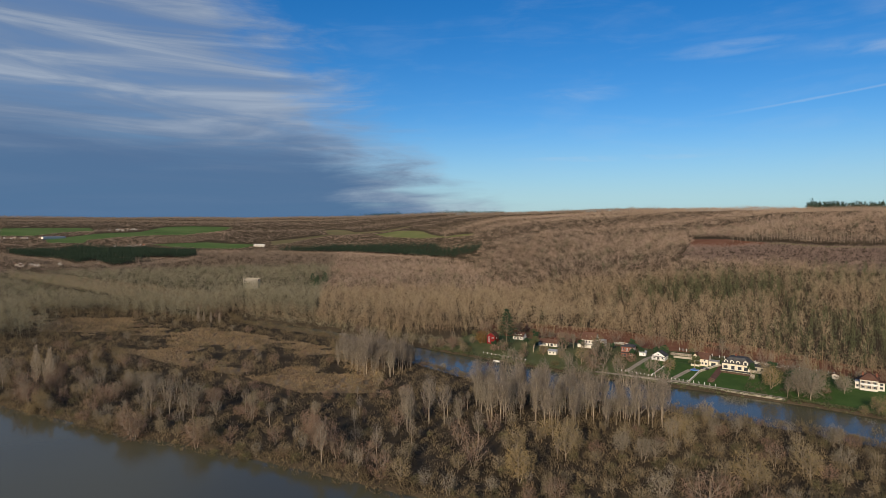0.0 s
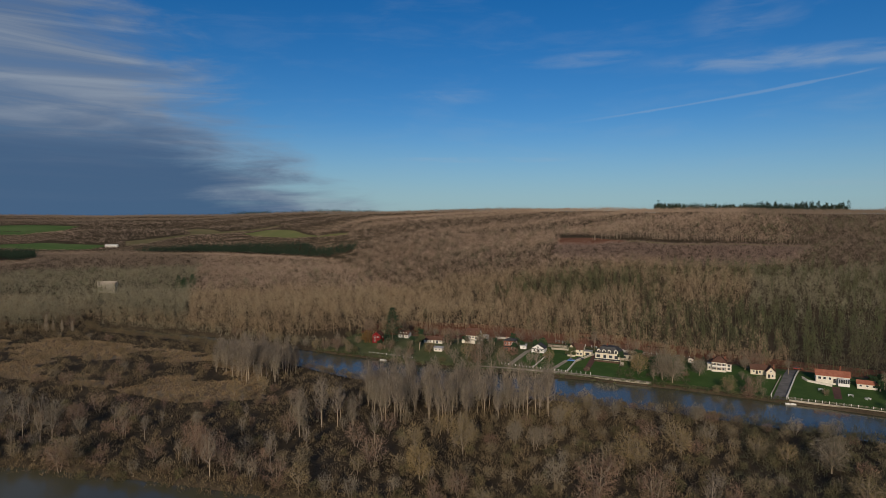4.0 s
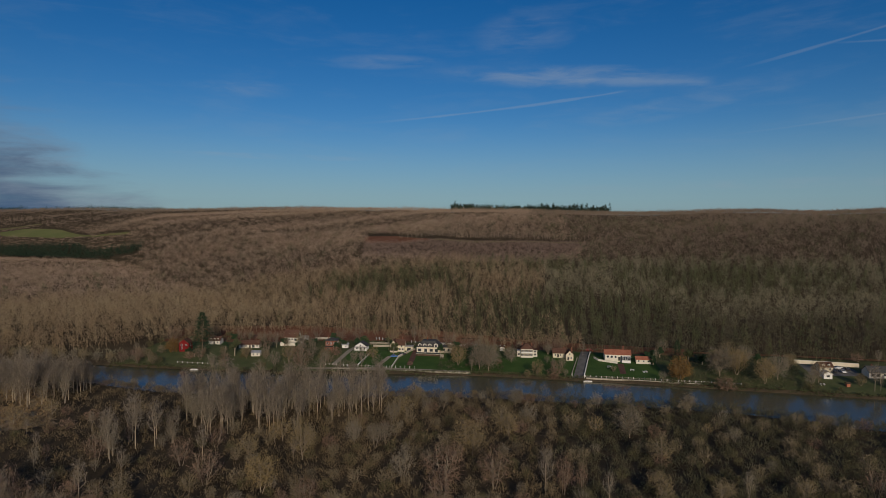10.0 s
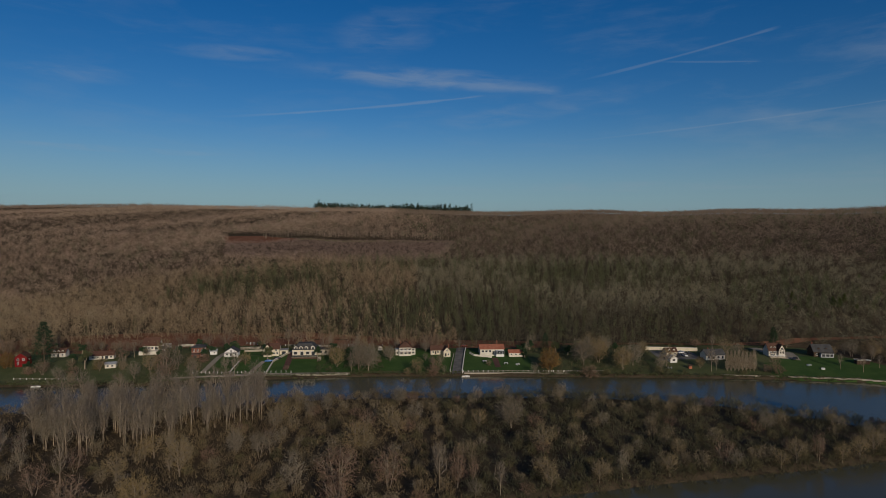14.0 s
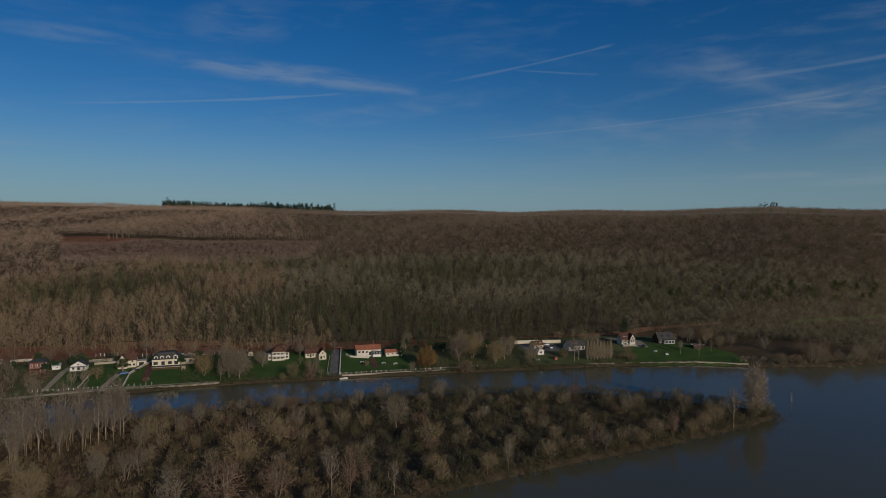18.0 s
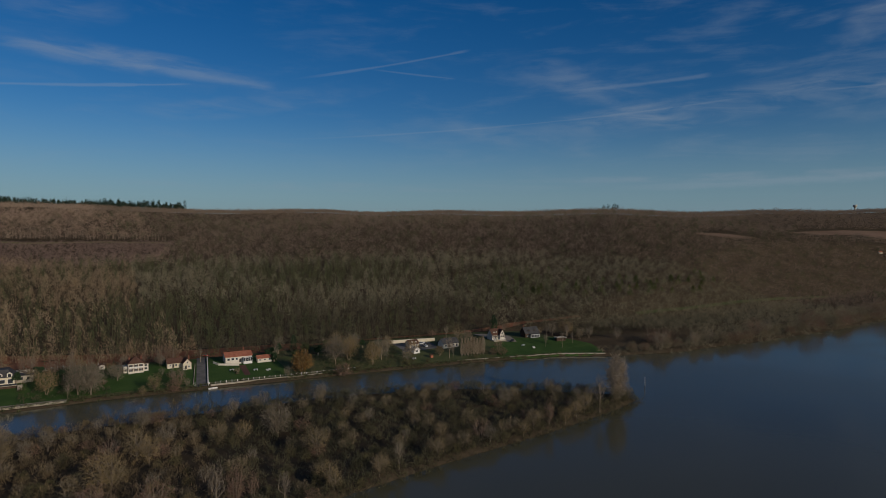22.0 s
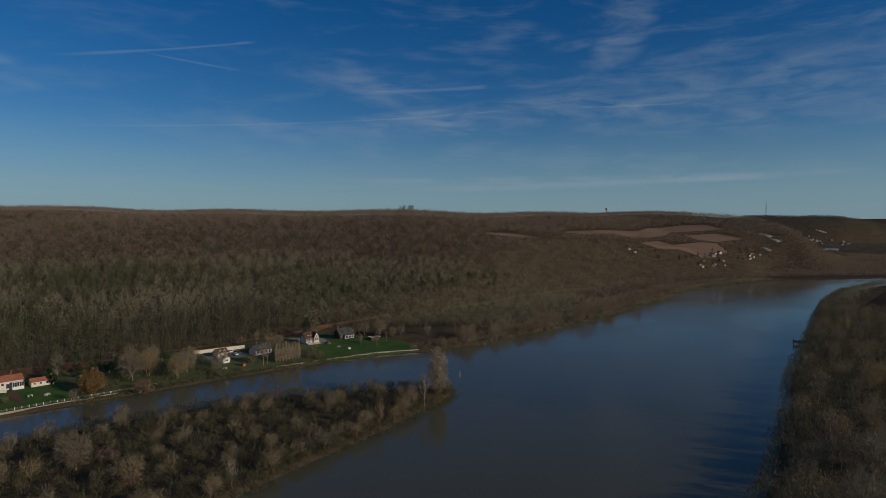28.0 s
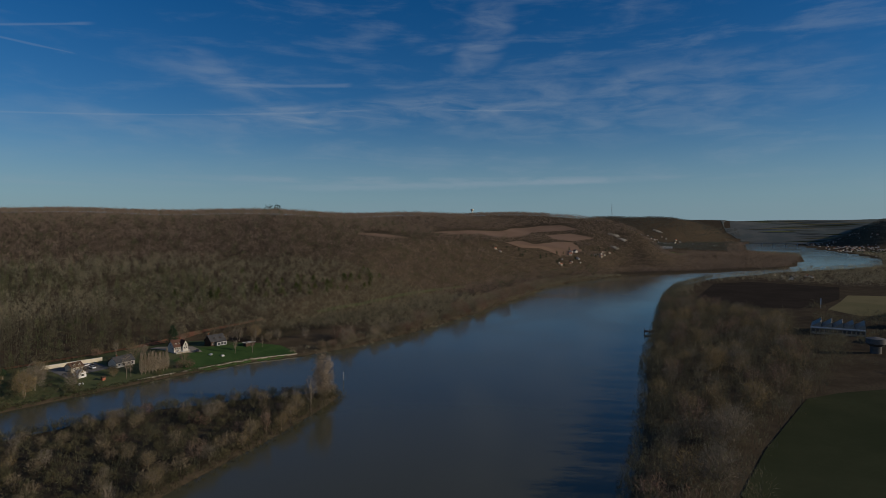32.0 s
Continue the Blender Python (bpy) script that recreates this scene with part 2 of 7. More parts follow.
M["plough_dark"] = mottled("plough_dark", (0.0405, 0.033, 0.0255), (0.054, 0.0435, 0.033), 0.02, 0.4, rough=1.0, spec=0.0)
M["leaf_litter"] = mottled("leaf_litter", (0.2, 0.0931, 0.0559), (0.277, 0.14, 0.0864), 0.05, 0.8, rough=1.0, spec=0.0)
M["asphalt"] = mottled("asphalt", (0.133, 0.125, 0.114), (0.19, 0.179, 0.162), 0.3, 3.0)
M["gravel"] = mottled("gravel", (0.28, 0.24, 0.18), (0.36, 0.31, 0.24), 0.4, 4.0)
M["stone"] = mottled("stone", (0.34, 0.30, 0.23), (0.44, 0.39, 0.31), 0.5, 3.0)
M["chalk"] = mottled("chalk", (0.50, 0.45, 0.35), (0.22, 0.19, 0.13), 0.06, 0.5)
M["render_white"] = mottled("render_white", (0.66, 0.61, 0.51), (0.74, 0.69, 0.59), 0.4, 3.0, bump=0.01)
M["render_cream"] = mottled("render_cream", (0.66, 0.58, 0.43), (0.72, 0.65, 0.50), 0.4, 3.0, bump=0.01)
M["brick"] = mottled("brick", (0.18, 0.0684, 0.0468), (0.223, 0.0936, 0.0612), 0.6, 5.0, c=(0.144, 0.0576, 0.0432))
M["red_boards"] = mottled("red_boards", (0.161, 0.0124, 0.0136), (0.198, 0.0186, 0.0186), 0.5, 4.0)
M["tile_red"] = mottled("tile_red", (0.33, 0.12, 0.07), (0.42, 0.17, 0.10), 0.5, 4.0, c=(0.25, 0.10, 0.07))
M["tile_brown"] = mottled("tile_brown", (0.0992, 0.0527, 0.0372), (0.13, 0.0713, 0.0496), 0.5, 4.0, c=(0.0744, 0.0434, 0.031))
M["slate"] = mottled("slate", (0.055, 0.054, 0.054), (0.085, 0.083, 0.08), 0.5, 4.0, rough=0.8, spec=0.2)
M["timber_dark"] = mottled("timber_dark", (0.075, 0.05, 0.035), (0.11, 0.075, 0.05), 0.8, 6.0)
M["white_paint"] = mottled("white_paint", (0.76, 0.74, 0.70), (0.82, 0.80, 0.76), 1.0, 6.0, rough=0.5, bump=0.005)
M["metal_grey"] = mottled("metal_grey", (0.35, 0.36, 0.37), (0.45, 0.46, 0.47), 1.0, 6.0, rough=0.45, metal=0.3)
M["fence_green"] = mottled("fence_green", (0.16, 0.27, 0.23), (0.20, 0.33, 0.28), 1.0, 5.0)
M["concrete"] = mottled("concrete", (0.36, 0.34, 0.31), (0.45, 0.43, 0.39), 0.3, 3.0)
M["car_blue"] = mottled("car_blue", (0.05, 0.16, 0.42), (0.06, 0.19, 0.48), 1.0, 6.0, rough=0.25, spec=0.6)
M["car_white"] = mottled("car_white", (0.70, 0.70, 0.70), (0.76, 0.76, 0.76), 1.0, 6.0, rough=0.25, spec=0.6)
M["car_dark"] = mottled("car_dark", (0.03, 0.03, 0.035), (0.05, 0.05, 0.055), 1.0, 6.0, rough=0.25, spec=0.6)
M["car_red"] = mottled("car_red", (0.40, 0.03, 0.03), (0.45, 0.04, 0.035), 1.0, 6.0, rough=0.25, spec=0.6)
M["rubber"] = mottled("rubber", (0.02, 0.02, 0.02), (0.03, 0.03, 0.03), 2.0, 8.0)


def glass():
    m, k = material("glass")
    n = k.noise(k.n("ShaderNodeTexCoord").outputs["Object"], 2.0)
    finish(k, k.mix(n, (0.025, 0.03, 0.035), (0.06, 0.065, 0.07)), 0.06, spec=0.7)
    return m


def water():
    m, k = material("river_water")
    p = k.n("ShaderNodeNewGeometry").outputs["Position"]
    silt = k.ramp(k.noise(p, 0.006, 3.0), 0.3, 0.7)
    col = k.mix(silt, (0.080, 0.075, 0.041), (0.090, 0.083, 0.046))
    wave = k.n("ShaderNodeMapping", {"Vector": p, "Scale": (0.25, 0.6, 1.0)}).outputs[0]
    n = k.math("MULTIPLY_ADD", k.noise(wave, 3.0, 3.0), 0.5, k.noise(wave, 0.8, 3.0))
    calm = k.ramp(k.noise(p, 0.012, 3.0, 0.5, 0.5), 0.4, 0.62)
    b = k.n("ShaderNodeBsdfPrincipled", {"Base Color": col, "Roughness": k.ramp(calm, 0, 1, 0.10, 0.15), "IOR": 1.33, "Specular IOR Level": 0.4})
    bn = k.n("ShaderNodeBump", {"Height": n, "Distance": 0.05, "Strength": 0.3})
    k.t.links.new(bn.outputs[0], b.inputs["Normal"])
    k.n("ShaderNodeOutputMaterial", {0: b.outputs[0]})
    return m


M["glass"] = glass()
M["water"] = water()


# ---- mesh helpers ----
def mesh_from(name, V, F, mat, smooth=False):
    """A mesh from arrays of vertices and of faces with three or four corners each."""
    V, F = np.asarray(V, np.float32), np.asarray(F, np.int32)
    me = bpy.data.meshes.new(name)
    me.vertices.add(len(V))
    me.vertices.foreach_set("co", V.ravel())
    me.loops.add(F.size)
    me.loops.foreach_set("vertex_index", F.ravel())
    me.polygons.add(len(F))
    me.polygons.foreach_set("loop_start", np.arange(0, F.size, F.shape[1], dtype=np.int32))
    me.polygons.foreach_set("loop_total", np.full(len(F), F.shape[1], np.int32))
    if smooth:
        me.polygons.foreach_set("use_smooth", np.ones(len(F), bool))
    me.update(calc_edges=True)
    me.materials.append(mat)
    return me


def part(name, bm, mat, parent, label=""):
    me = bpy.data.meshes.new(name)
    bm.to_mesh(me)
    bm.free()
    me.materials.append(mat)
    ob = new(name, me)
    ob.parent = parent
    return tagged(ob, label)


def thing(name, m, label, category, group="", kind=""):
    e = new(name)
    e.matrix_world = m
    return tagged(e, label, category, group, kind)


# ---- the lie of the land ----
NORTH_BANK = [(-2600, 420), (-1200, 330), (-700, 300), (-399, 297), (-328, 305), (-294, 304), (-198, 299), (-115, 297), (-60, 306), (-10, 310), (36, 307), (88, 303),
              (130, 299), (181, 293), (232, 283), (258, 268), (300, 257), (382, 253), (480, 254), (583, 264), (720, 276), (818, 276), (930, 250), (1035, 215),
              (1150, 125), (1350, -20), (1700, -58), (2240, -75), (2350, -40), (2500, 60), (2900, 110), (3500, 120), (4050, 110), (5200, 110)]
SOUTH_BANK = [(-2600, -220), (-700, -60), (-300, -30), (0, 15), (100, 46), (149, 54), (189, 58), (267, 69), (327, 80), (448, 93), (605, 112), (720, 124), (844, 128),
              (980, 108), (1118, 50), (1250, -10), (1350, -70), (1450, -135), (1600, -205), (1950, -240), (2300, -225), (2759, -165), (3400, -125), (4050, -90), (5200, -90)]
ISLE_NORTH = [(-2600, 430), (-1200, 340), (-700, 310), (-450, 305), (-400, 283), (-300, 286), (-220, 268), (-160, 254), (-100, 253), (-40, 266), (20, 267), (75, 264), (110, 257),
              (140, 246), (170, 226), (190, 208), (198, 195)]
ISLE_SOUTH = [(-2600, -60), (-1200, 10), (-700, 40), (-400, 68), (-264, 89), (-233, 97), (-197, 104), (-174, 112), (-128, 124), (-88, 132), (-50, 141), (0, 153),
              (48, 165), (85, 172), (114, 176), (142, 180), (179, 188), (198, 194)]


def along(line, u):
    a = np.array(line, float)
    return np.interp(u, a[:, 0], a[:, 1])


def dry(u, v):
    """Rough distance in metres from the water's edge: positive on land, negative in the river."""
    u, v = np.asarray(u, float), np.asarray(v, float)
    north = v - along(NORTH_BANK, u)
    south = along(SOUTH_BANK, u) - v
    isle = np.minimum(along(ISLE_NORTH, u) - v, v - along(ISLE_SOUTH, u))
    isle = np.where(u > 198, -np.hypot(u - 198, v - 194.5), isle)
    return np.maximum(np.maximum(np.maximum(north, south), isle), u - 4080)


# hills by bearing from the middle of the river: bearing, foot, crest distance, crest height
HILLS = [(-180, 2500, 4600, 115), (-120, 1250, 1700, 3), (-83.5, 1250, 1700, 3), (-82, 1200, 1400, 8), (-80.7, 1200, 1380, 26), (-79.5, 1190, 1420, 50), (-78.1, 1180, 1500, 70),
         (-76.2, 1120, 1620, 88), (-74, 950, 1720, 96), (-72, 830, 1800, 102), (-68, 700, 1820, 106), (-64, 560, 1850, 108), (-55, 450, 1500, 100), (-45, 430, 1250, 95),
         (-30, 400, 1500, 104), (-10, 385, 1850, 110), (0, 380, 1750, 113), (8, 390, 1800, 116), (14, 420, 2300, 130), (20, 470, 3000, 155), (27, 560, 3100, 152), (33, 800, 3200, 150), (38, 1500, 3400, 153),
         (44, 1800, 3900, 155), (50, 1900, 4500, 151), (58, 2000, 4750, 145), (68, 2000, 4800, 136), (76, 2000, 4800, 129), (110, 2500, 4600, 115), (180, 2500, 4600, 115)]
# the hill beyond the bend: bearing, foot, crest distance, crest height
BACK = [(-180, 3300, 3950, 138), (-99, 3300, 3950, 138), (-97.5, 3300, 3950, 126), (-95.5, 3400, 4000, 62), (-93.8, 3500, 4100, 0), (-88.6, 3900, 4500, 0), (-87.2, 3850, 4450, 26), (-85.7, 3700, 4350, 78), (-84.2, 3450, 4250, 122), (-82.4, 3250, 4180, 147), (-80, 3100, 4100, 150), (-76, 2900, 4000, 147), (-73, 2700, 3900, 130), (-70, 2500, 3800, 90), (-66, 2500, 3600, 0), (180, 4700, 4900, 0)]
# the rising edge of the far plain
PLAIN = [(-180, 4090, 4880, 141), (-84, 4090, 4880, 141), (-76, 4100, 4880, 141), (-60, 4700, 4900, 0), (180, 4700, 4900, 0)]
HILL_TABLE = np.array(HILLS, float)


def ground_z(u, v):
    u, v = np.asarray(u, float), np.asarray(v, float)
    r, b = np.hypot(u, v), np.degrees(np.arctan2(-u, v))
    foot, crest, top = (np.interp(b, HILL_TABLE[:, 0], HILL_TABLE[:, i]) for i in (1, 2, 3))
    x = np.clip((r - foot) / (crest - foot), 0, 1)
    hill = top * (1 - (1 - x) ** np.interp(b, [-76, -68, -60], [1.2, 1.35, 1.8]))
    past = np.clip((r - crest - 60) / 350, 0, 1) * np.clip((-73 - b) / 2, 0, 1)     # the end of the hill falls away behind its crest
    hill = hill * (1 - past)
    for table in (BACK, PLAIN):
        back = np.array(table, float)
        foot, crest, top = (np.interp(b, back[:, 0], back[:, i]) for i in (1, 2, 3))
        hill = np.maximum(hill, top * (1 - (1 - np.clip((r - foot) / (crest - foot), 0, 1)) ** 1.7))
    d = dry(u, v)
    bank = np.clip(d * 0.8, -3, 1.2) + np.clip(d - 4, 0, 32) * 0.125 * (v > 275) + np.clip(d - 40, 0, 400) * 0.012
    roll = (np.sin(u * 0.0061 + 1.3) * np.cos(v * 0.0053) + np.sin(u * 0.013 - v * 0.011) * 0.5) * np.clip(hill / 60, 0, 1) * 4.5
    return np.where(d > 0, np.minimum(bank + hill + roll, np.maximum(bank, bank + np.clip(np.maximum(d, (u - 4080) * 1.5 + 70) - 70, 0, 1e9) * 0.45)), bank)


def z_at(u, v):
    return float(ground_z(u, v))


def polar_sheet():
    b = np.concatenate([np.linspace(-105, 80, 270), np.linspace(80, 255, 60)[1:-1]])
    r = np.concatenate([[0.5, 6, 14, 25, 40, 60, 85, 110], np.arange(135, 420, 3.5), np.geomspace(423, 3850, 108), np.linspace(3890, 4930, 27)])
    B, Rr = np.meshgrid(np.radians(b), r, indexing="ij")
    u, v = -np.sin(B) * Rr, np.cos(B) * Rr
    z = ground_z(u, v)
    V = np.stack([u, v, z], -1).reshape(-1, 3)
    nb, nr = len(b), len(r)
    i, j = np.meshgrid(np.arange(nb), np.arange(nr - 1), indexing="ij")
    i2 = (i + 1) % nb
    F = np.stack([i * nr + j, i * nr + j + 1, i2 * nr + j + 1, i2 * nr + j], -1).reshape(-1, 4)[:, ::-1]
    return V, F


V, F = polar_sheet()
tagged(new("ground", mesh_from("ground", V, F, M["earth"], True)), "brown winter earth and leaf litter of the river valley", "ground", kind="structure")


def water_sheet():
    """One flat sheet over the low valley; the banks rise out of it."""
    us = np.linspace(-2500, 5000, 76)
    lo, hi = along(SOUTH_BANK, us) - 14, along(NORTH_BANK, us) + 14
    rows = np.linspace(0, 1, 13)
    V = np.array([(u, a + (b - a) * s, 0.0) for u, a, b in zip(us, lo, hi) for s in rows])
    keep = []
    n = len(rows)
    for i in range(len(us) - 1):
        for j in range(n - 1):
            keep.append((i * n + j, (i + 1) * n + j, (i + 1) * n + j + 1, i * n + j + 1))
    return V, np.array(keep)


V, F = water_sheet()
tagged(new("water", mesh_from("water", V, F, M["water"], True)), "calm murky river water with a brown-blue sheen", "river", kind="structure")


def inside(poly, u, v):
    u, v = np.asarray(u, float), np.asarray(v, float)
    hit = np.zeros(u.shape, bool)
    for (x0, y0), (x1, y1) in zip(poly, poly[1:] + poly[:1]):
        if y0 != y1:
            hit ^= ((y0 > v) != (y1 > v)) & (u < (x1 - x0) * (v - y0) / (y1 - y0) + x0)
    return hit


def draped(name, poly, mat, lift, label, category, step=None):
    """A patch of ground laid a little above the land, inside a polygon of plan points."""
    a = np.array(poly, float)
    lo, hi = a.min(0), a.max(0)
    step = step or max((hi - lo).max() / 60, 0.8)
    bm = bmesh.new()
    f = bm.faces.new([bm.verts.new((x, y, 0)) for x, y in poly])
    for ax in (0, 1):
        k = lo[ax] + step
        while k < hi[ax]:
            n = [0, 0, 0]
            n[ax] = 1
            co = [0, 0, 0]
            co[ax] = k
            bmesh.ops.bisect_plane(bm, geom=bm.verts[:] + bm.edges[:] + bm.faces[:], plane_co=co, plane_no=n)
            k += step
    co = np.array([q.co[:] for q in bm.verts])
    z = ground_z(co[:, 0], co[:, 1]) + lift
    for q, h in zip(bm.verts, z):
        q.co.z = h
    bmesh.ops.recalc_face_normals(bm, faces=bm.faces[:])
    if sum(q.normal.z for q in bm.faces) < 0:
        bmesh.ops.reverse_faces(bm, faces=bm.faces[:])
    me = bpy.data.meshes.new(name)
    bm.to_mesh(me)
    bm.free()
    me.materials.append(mat)
    return tagged(new(name, me), label, category, kind="structure")


# ---- fields and patches of ground ----
FIELDS = []


def field(name, poly, mat, label, lift=0.35, step=None):
    FIELDS.append(poly)
    draped(name, poly, mat, lift, label, "field", step)


# open fields of the western valley
field("field", [(-2871, 778), (-2741, 1062), (-2594, 1027), (-2479, 847), (-2417, 751), (-2451, 666)], M["field_green"], "green winter crop on the valley's far side")
field("field", [(-2276, 745), (-2397, 944), (-2483, 1117), (-2676, 1369), (-2680, 1478), (-2432, 1539), (-2377, 1468), (-2186, 1194), (-2250, 1117), (-2257, 965), (-2197, 849), (-2096, 794), (-2164, 714)], M["field_green"], "long bright green field below a village")
field("field", [(-1963, 948), (-1922, 1122), (-1752, 1209), (-1716, 1122), (-1798, 1018), (-1879, 968)], M["field_green"], "green meadow beyond the conifer wood")
field("field", [(-1805, 1298), (-1807, 1423), (-1820, 1495), (-1813, 1563), (-2027, 1712), (-1995, 1759), (-1739, 1634), (-1606, 1719), (-1582, 1769), (-1548, 1748), (-1582, 1684), (-1687, 1596), (-1791, 1545), (-1754, 1416), (-1698, 1299), (-1704, 1226)], M["field_straw"], "pale straw-coloured grass between two woods")
field("field", [(-1585, 1587), (-1528, 1647), (-1352, 1594), (-951, 1339), (-926, 1305), (-1152, 1454), (-1361, 1510), (-1471, 1530)], M["field_meadow"], "yellow-green meadow below the wooded hill")
WEST_FIELDS = FIELDS[:]
# ploughed fields on the eastern hill
field("field", [(869, 521), (1018, 520), (1128, 500), (1232, 519), (1353, 491), (1393, 454), (1355, 404), (1284, 439), (1219, 468), (1156, 454), (1073, 448), (997, 454), (987, 481), (899, 494)], M["plough"], "bare brown ploughed field on the hill")
field("field", [(1214, 434), (1285, 402), (1281, 348), (1184, 369), (1170, 402)], M["plough"], "bare brown ploughed field below the hilltop")
field("field", [(953, 420), (1045, 425), (1030, 395), (1143, 386), (1171, 365), (1102, 322), (1024, 337), (1019, 362), (1008, 378), (967, 395)], M["plough"], "bare brown ploughed field above the village")
field("field", [(658, 521), (704, 519), (745, 484), (690, 485), (671, 496)], M["plough"], "narrow bare field among the woods")
field("field", [(1820, 330), (1980, 345), (2000, 240), (1850, 225)], M["field_green"], "small green meadow beyond the village")
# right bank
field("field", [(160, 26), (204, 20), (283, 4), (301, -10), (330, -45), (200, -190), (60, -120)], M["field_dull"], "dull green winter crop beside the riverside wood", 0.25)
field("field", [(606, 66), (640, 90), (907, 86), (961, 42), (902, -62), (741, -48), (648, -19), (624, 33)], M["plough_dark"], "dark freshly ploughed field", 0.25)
field("field", [(640, -30), (712, -46), (790, -60), (800, -150), (610, -110), (600, -50)], M["field_straw"], "dry straw-coloured meadow", 0.25)
field("field", [(2300, -280), (2600, -240), (2700, -420), (2350, -480)], M["field_dull"], "dull green field by the far town")
# marsh on the long island: tawny reeds in an uneven spread
MARSH = [[(-560, 175), (-474, 160), (-400, 165), (-300, 168), (-240, 178), (-190, 178), (-165, 200), (-205, 245), (-260, 258), (-330, 256), (-420, 250), (-520, 225)]]


def reedy(u, v):
    n = np.sin(u * 0.045 + v * 0.02) + np.sin(u * 0.021 - v * 0.075 + 1.0) + 0.6 * np.sin(u * 0.11 + v * 0.13) + 0.4 * np.sin(u * 0.23 - v * 0.19)
    return in_any(MARSH, u, v) & (n > -0.1)


def in_any(polys, u, v):
    h = np.zeros(np.shape(u), bool)
    for p in polys:
        h |= inside(p, u, v)
    return h


def marsh_sheet():
    us, vs = np.arange(-562, -160, 2.0), np.arange(155, 262, 2.0)
    A, B = np.meshgrid(us, vs, indexing="ij")
    keep = reedy(A, B)
    V = np.stack([A + np.sin(A * 3.1 + B) * 0.7, B + np.cos(B * 2.7 + A) * 0.7, ground_z(A, B) + 0.12], -1).reshape(-1, 3)
    i, j = np.nonzero(keep[:-1, :-1])
    n = len(vs)
    F = np.stack([i * n + j, (i + 1) * n + j, (i + 1) * n + j + 1, i * n + j + 1], 1)
    used_v, F2 = np.unique(F, return_inverse=True)
    return V[used_v], F2.reshape(-1, 4)


V, F = marsh_sheet()
tagged(new("marsh", mesh_from("marsh", V, F, M["reeds"], True)), "dry tawny reed meadow on the island", "meadow", kind="structure")
CLEARING = [(-216, 806), (-164, 783), (-120, 788), (-132, 806), (-150, 820), (-185, 862), (-250, 918)]
VERGE = [(-119, 787), (-67, 774), (21, 796), (72, 802), (74, 808), (21, 803), (-67, 782), (-126, 796)]
draped("clearing", CLEARING, M["leaf_litter"], 0.3, "felled clearing of red-brown bracken in the wood", "clearing", 8.0)
FIELDS.append(CLEARING)
draped("clearing_verge", VERGE, M["field_meadow"], 0.3, "narrow strip of dry grass beside the plantation", "clearing", 8.0)
FIELDS.append(VERGE)
# strip of gardens between the river and the wood
LAWN = [(-75, 311.5), (-40, 312.5), (0, 315), (36, 312), (74, 309), (77, 318), (75, 345), (60, 352), (30, 352), (-20, 356), (-80, 360), (-95, 345), (-90, 322)]
draped("lawn", LAWN, M["lawn"], 0.06, "mown green lawns of the riverside gardens", "lawn", 2.5)
draped("garden_ground", [(-214, 301), (-160, 299), (-115, 299), (-60, 308), (-10, 312), (36, 309), (88, 305), (130, 301), (181, 295), (232, 285), (250, 277), (250, 335), (230, 350), (140, 358), (40, 360), (-30, 362), (-95, 370), (-150, 380), (-214, 385)], M["rough_grass"], 0.03, "rough winter grass of the riverside gardens", "grass", 3.0)
draped("lawn", [(-215, 302), (-160, 300), (-100, 302), (-92, 345), (-120, 352), (-160, 335), (-200, 322)], M["rough_grass"], 0.06, "rough green garden grass", "lawn", 2.5)
draped("lawn", [(193, 292), (246, 275), (257, 272), (262, 290), (250, 314), (225, 322), (200, 312)], M["lawn"], 0.06, "mown green lawn at the water's edge", "lawn", 2.5)
draped("lawn", [(150, 301), (186, 295), (188, 305), (170, 312), (150, 310)], M["rough_grass"], 0.05, "shaded rough grass by the river", "lawn", 2.5)
draped("road", [(-215, 392), (-150, 384), (-95, 374), (-30, 364), (40, 362), (140, 360), (230, 352), (300, 340), (300, 344), (230, 356.5), (140, 364.5), (40, 366.5), (-30, 368.5), (-95, 378.5), (-150, 389), (-215, 397)],
       M["leaf_litter"], 0.1, "unpaved track covered in red-brown leaves", "track", 3.0)


# ---- vegetation ----
rng = np.random.default_rng(7)


def unit(a):
    return a / np.maximum(np.linalg.norm(a, axis=-1, keepdims=True), 1e-6)


def slivers(P, D, L, W, out=None):
    """Long thin triangles: twigs or needles from P along D, facing out where that is given."""
    side = unit(np.cross(D, rng.normal(size=D.shape) if out is None else out)) * (W / 2)[:, None]
    V = np.stack([P - side, P + side, P + D * L[:, None]], 1).reshape(-1, 3)
    return V, np.arange(len(V)).reshape(-1, 3)


def tube(a, b, r0, r1, n=4):
    a, b = np.asarray(a, float), np.asarray(b, float)
    w = unit(b - a)
    s = unit(np.cross(w, [0.3, 0.9, 0.2]))
    t = np.cross(w, s)
    ang = np.linspace(0, 2 * math.pi, n, endpoint=False)
    ring = np.cos(ang)[:, None] * s + np.sin(ang)[:, None] * t
    V = np.concatenate([a + ring * r0, b + ring * r1])
    F = []
    for i in range(n):
        j = (i + 1) % n
        F += [(i, j, n + j), (i, n + j, n + i)]
    return V, np.array(F)


def joined(pieces):
    Vs, Fs, k = [], [], 0
    for V, F in pieces:
        Vs.append(V)
        Fs.append(F + k)
        k += len(V)
    return np.concatenate(Vs), np.concatenate(Fs)


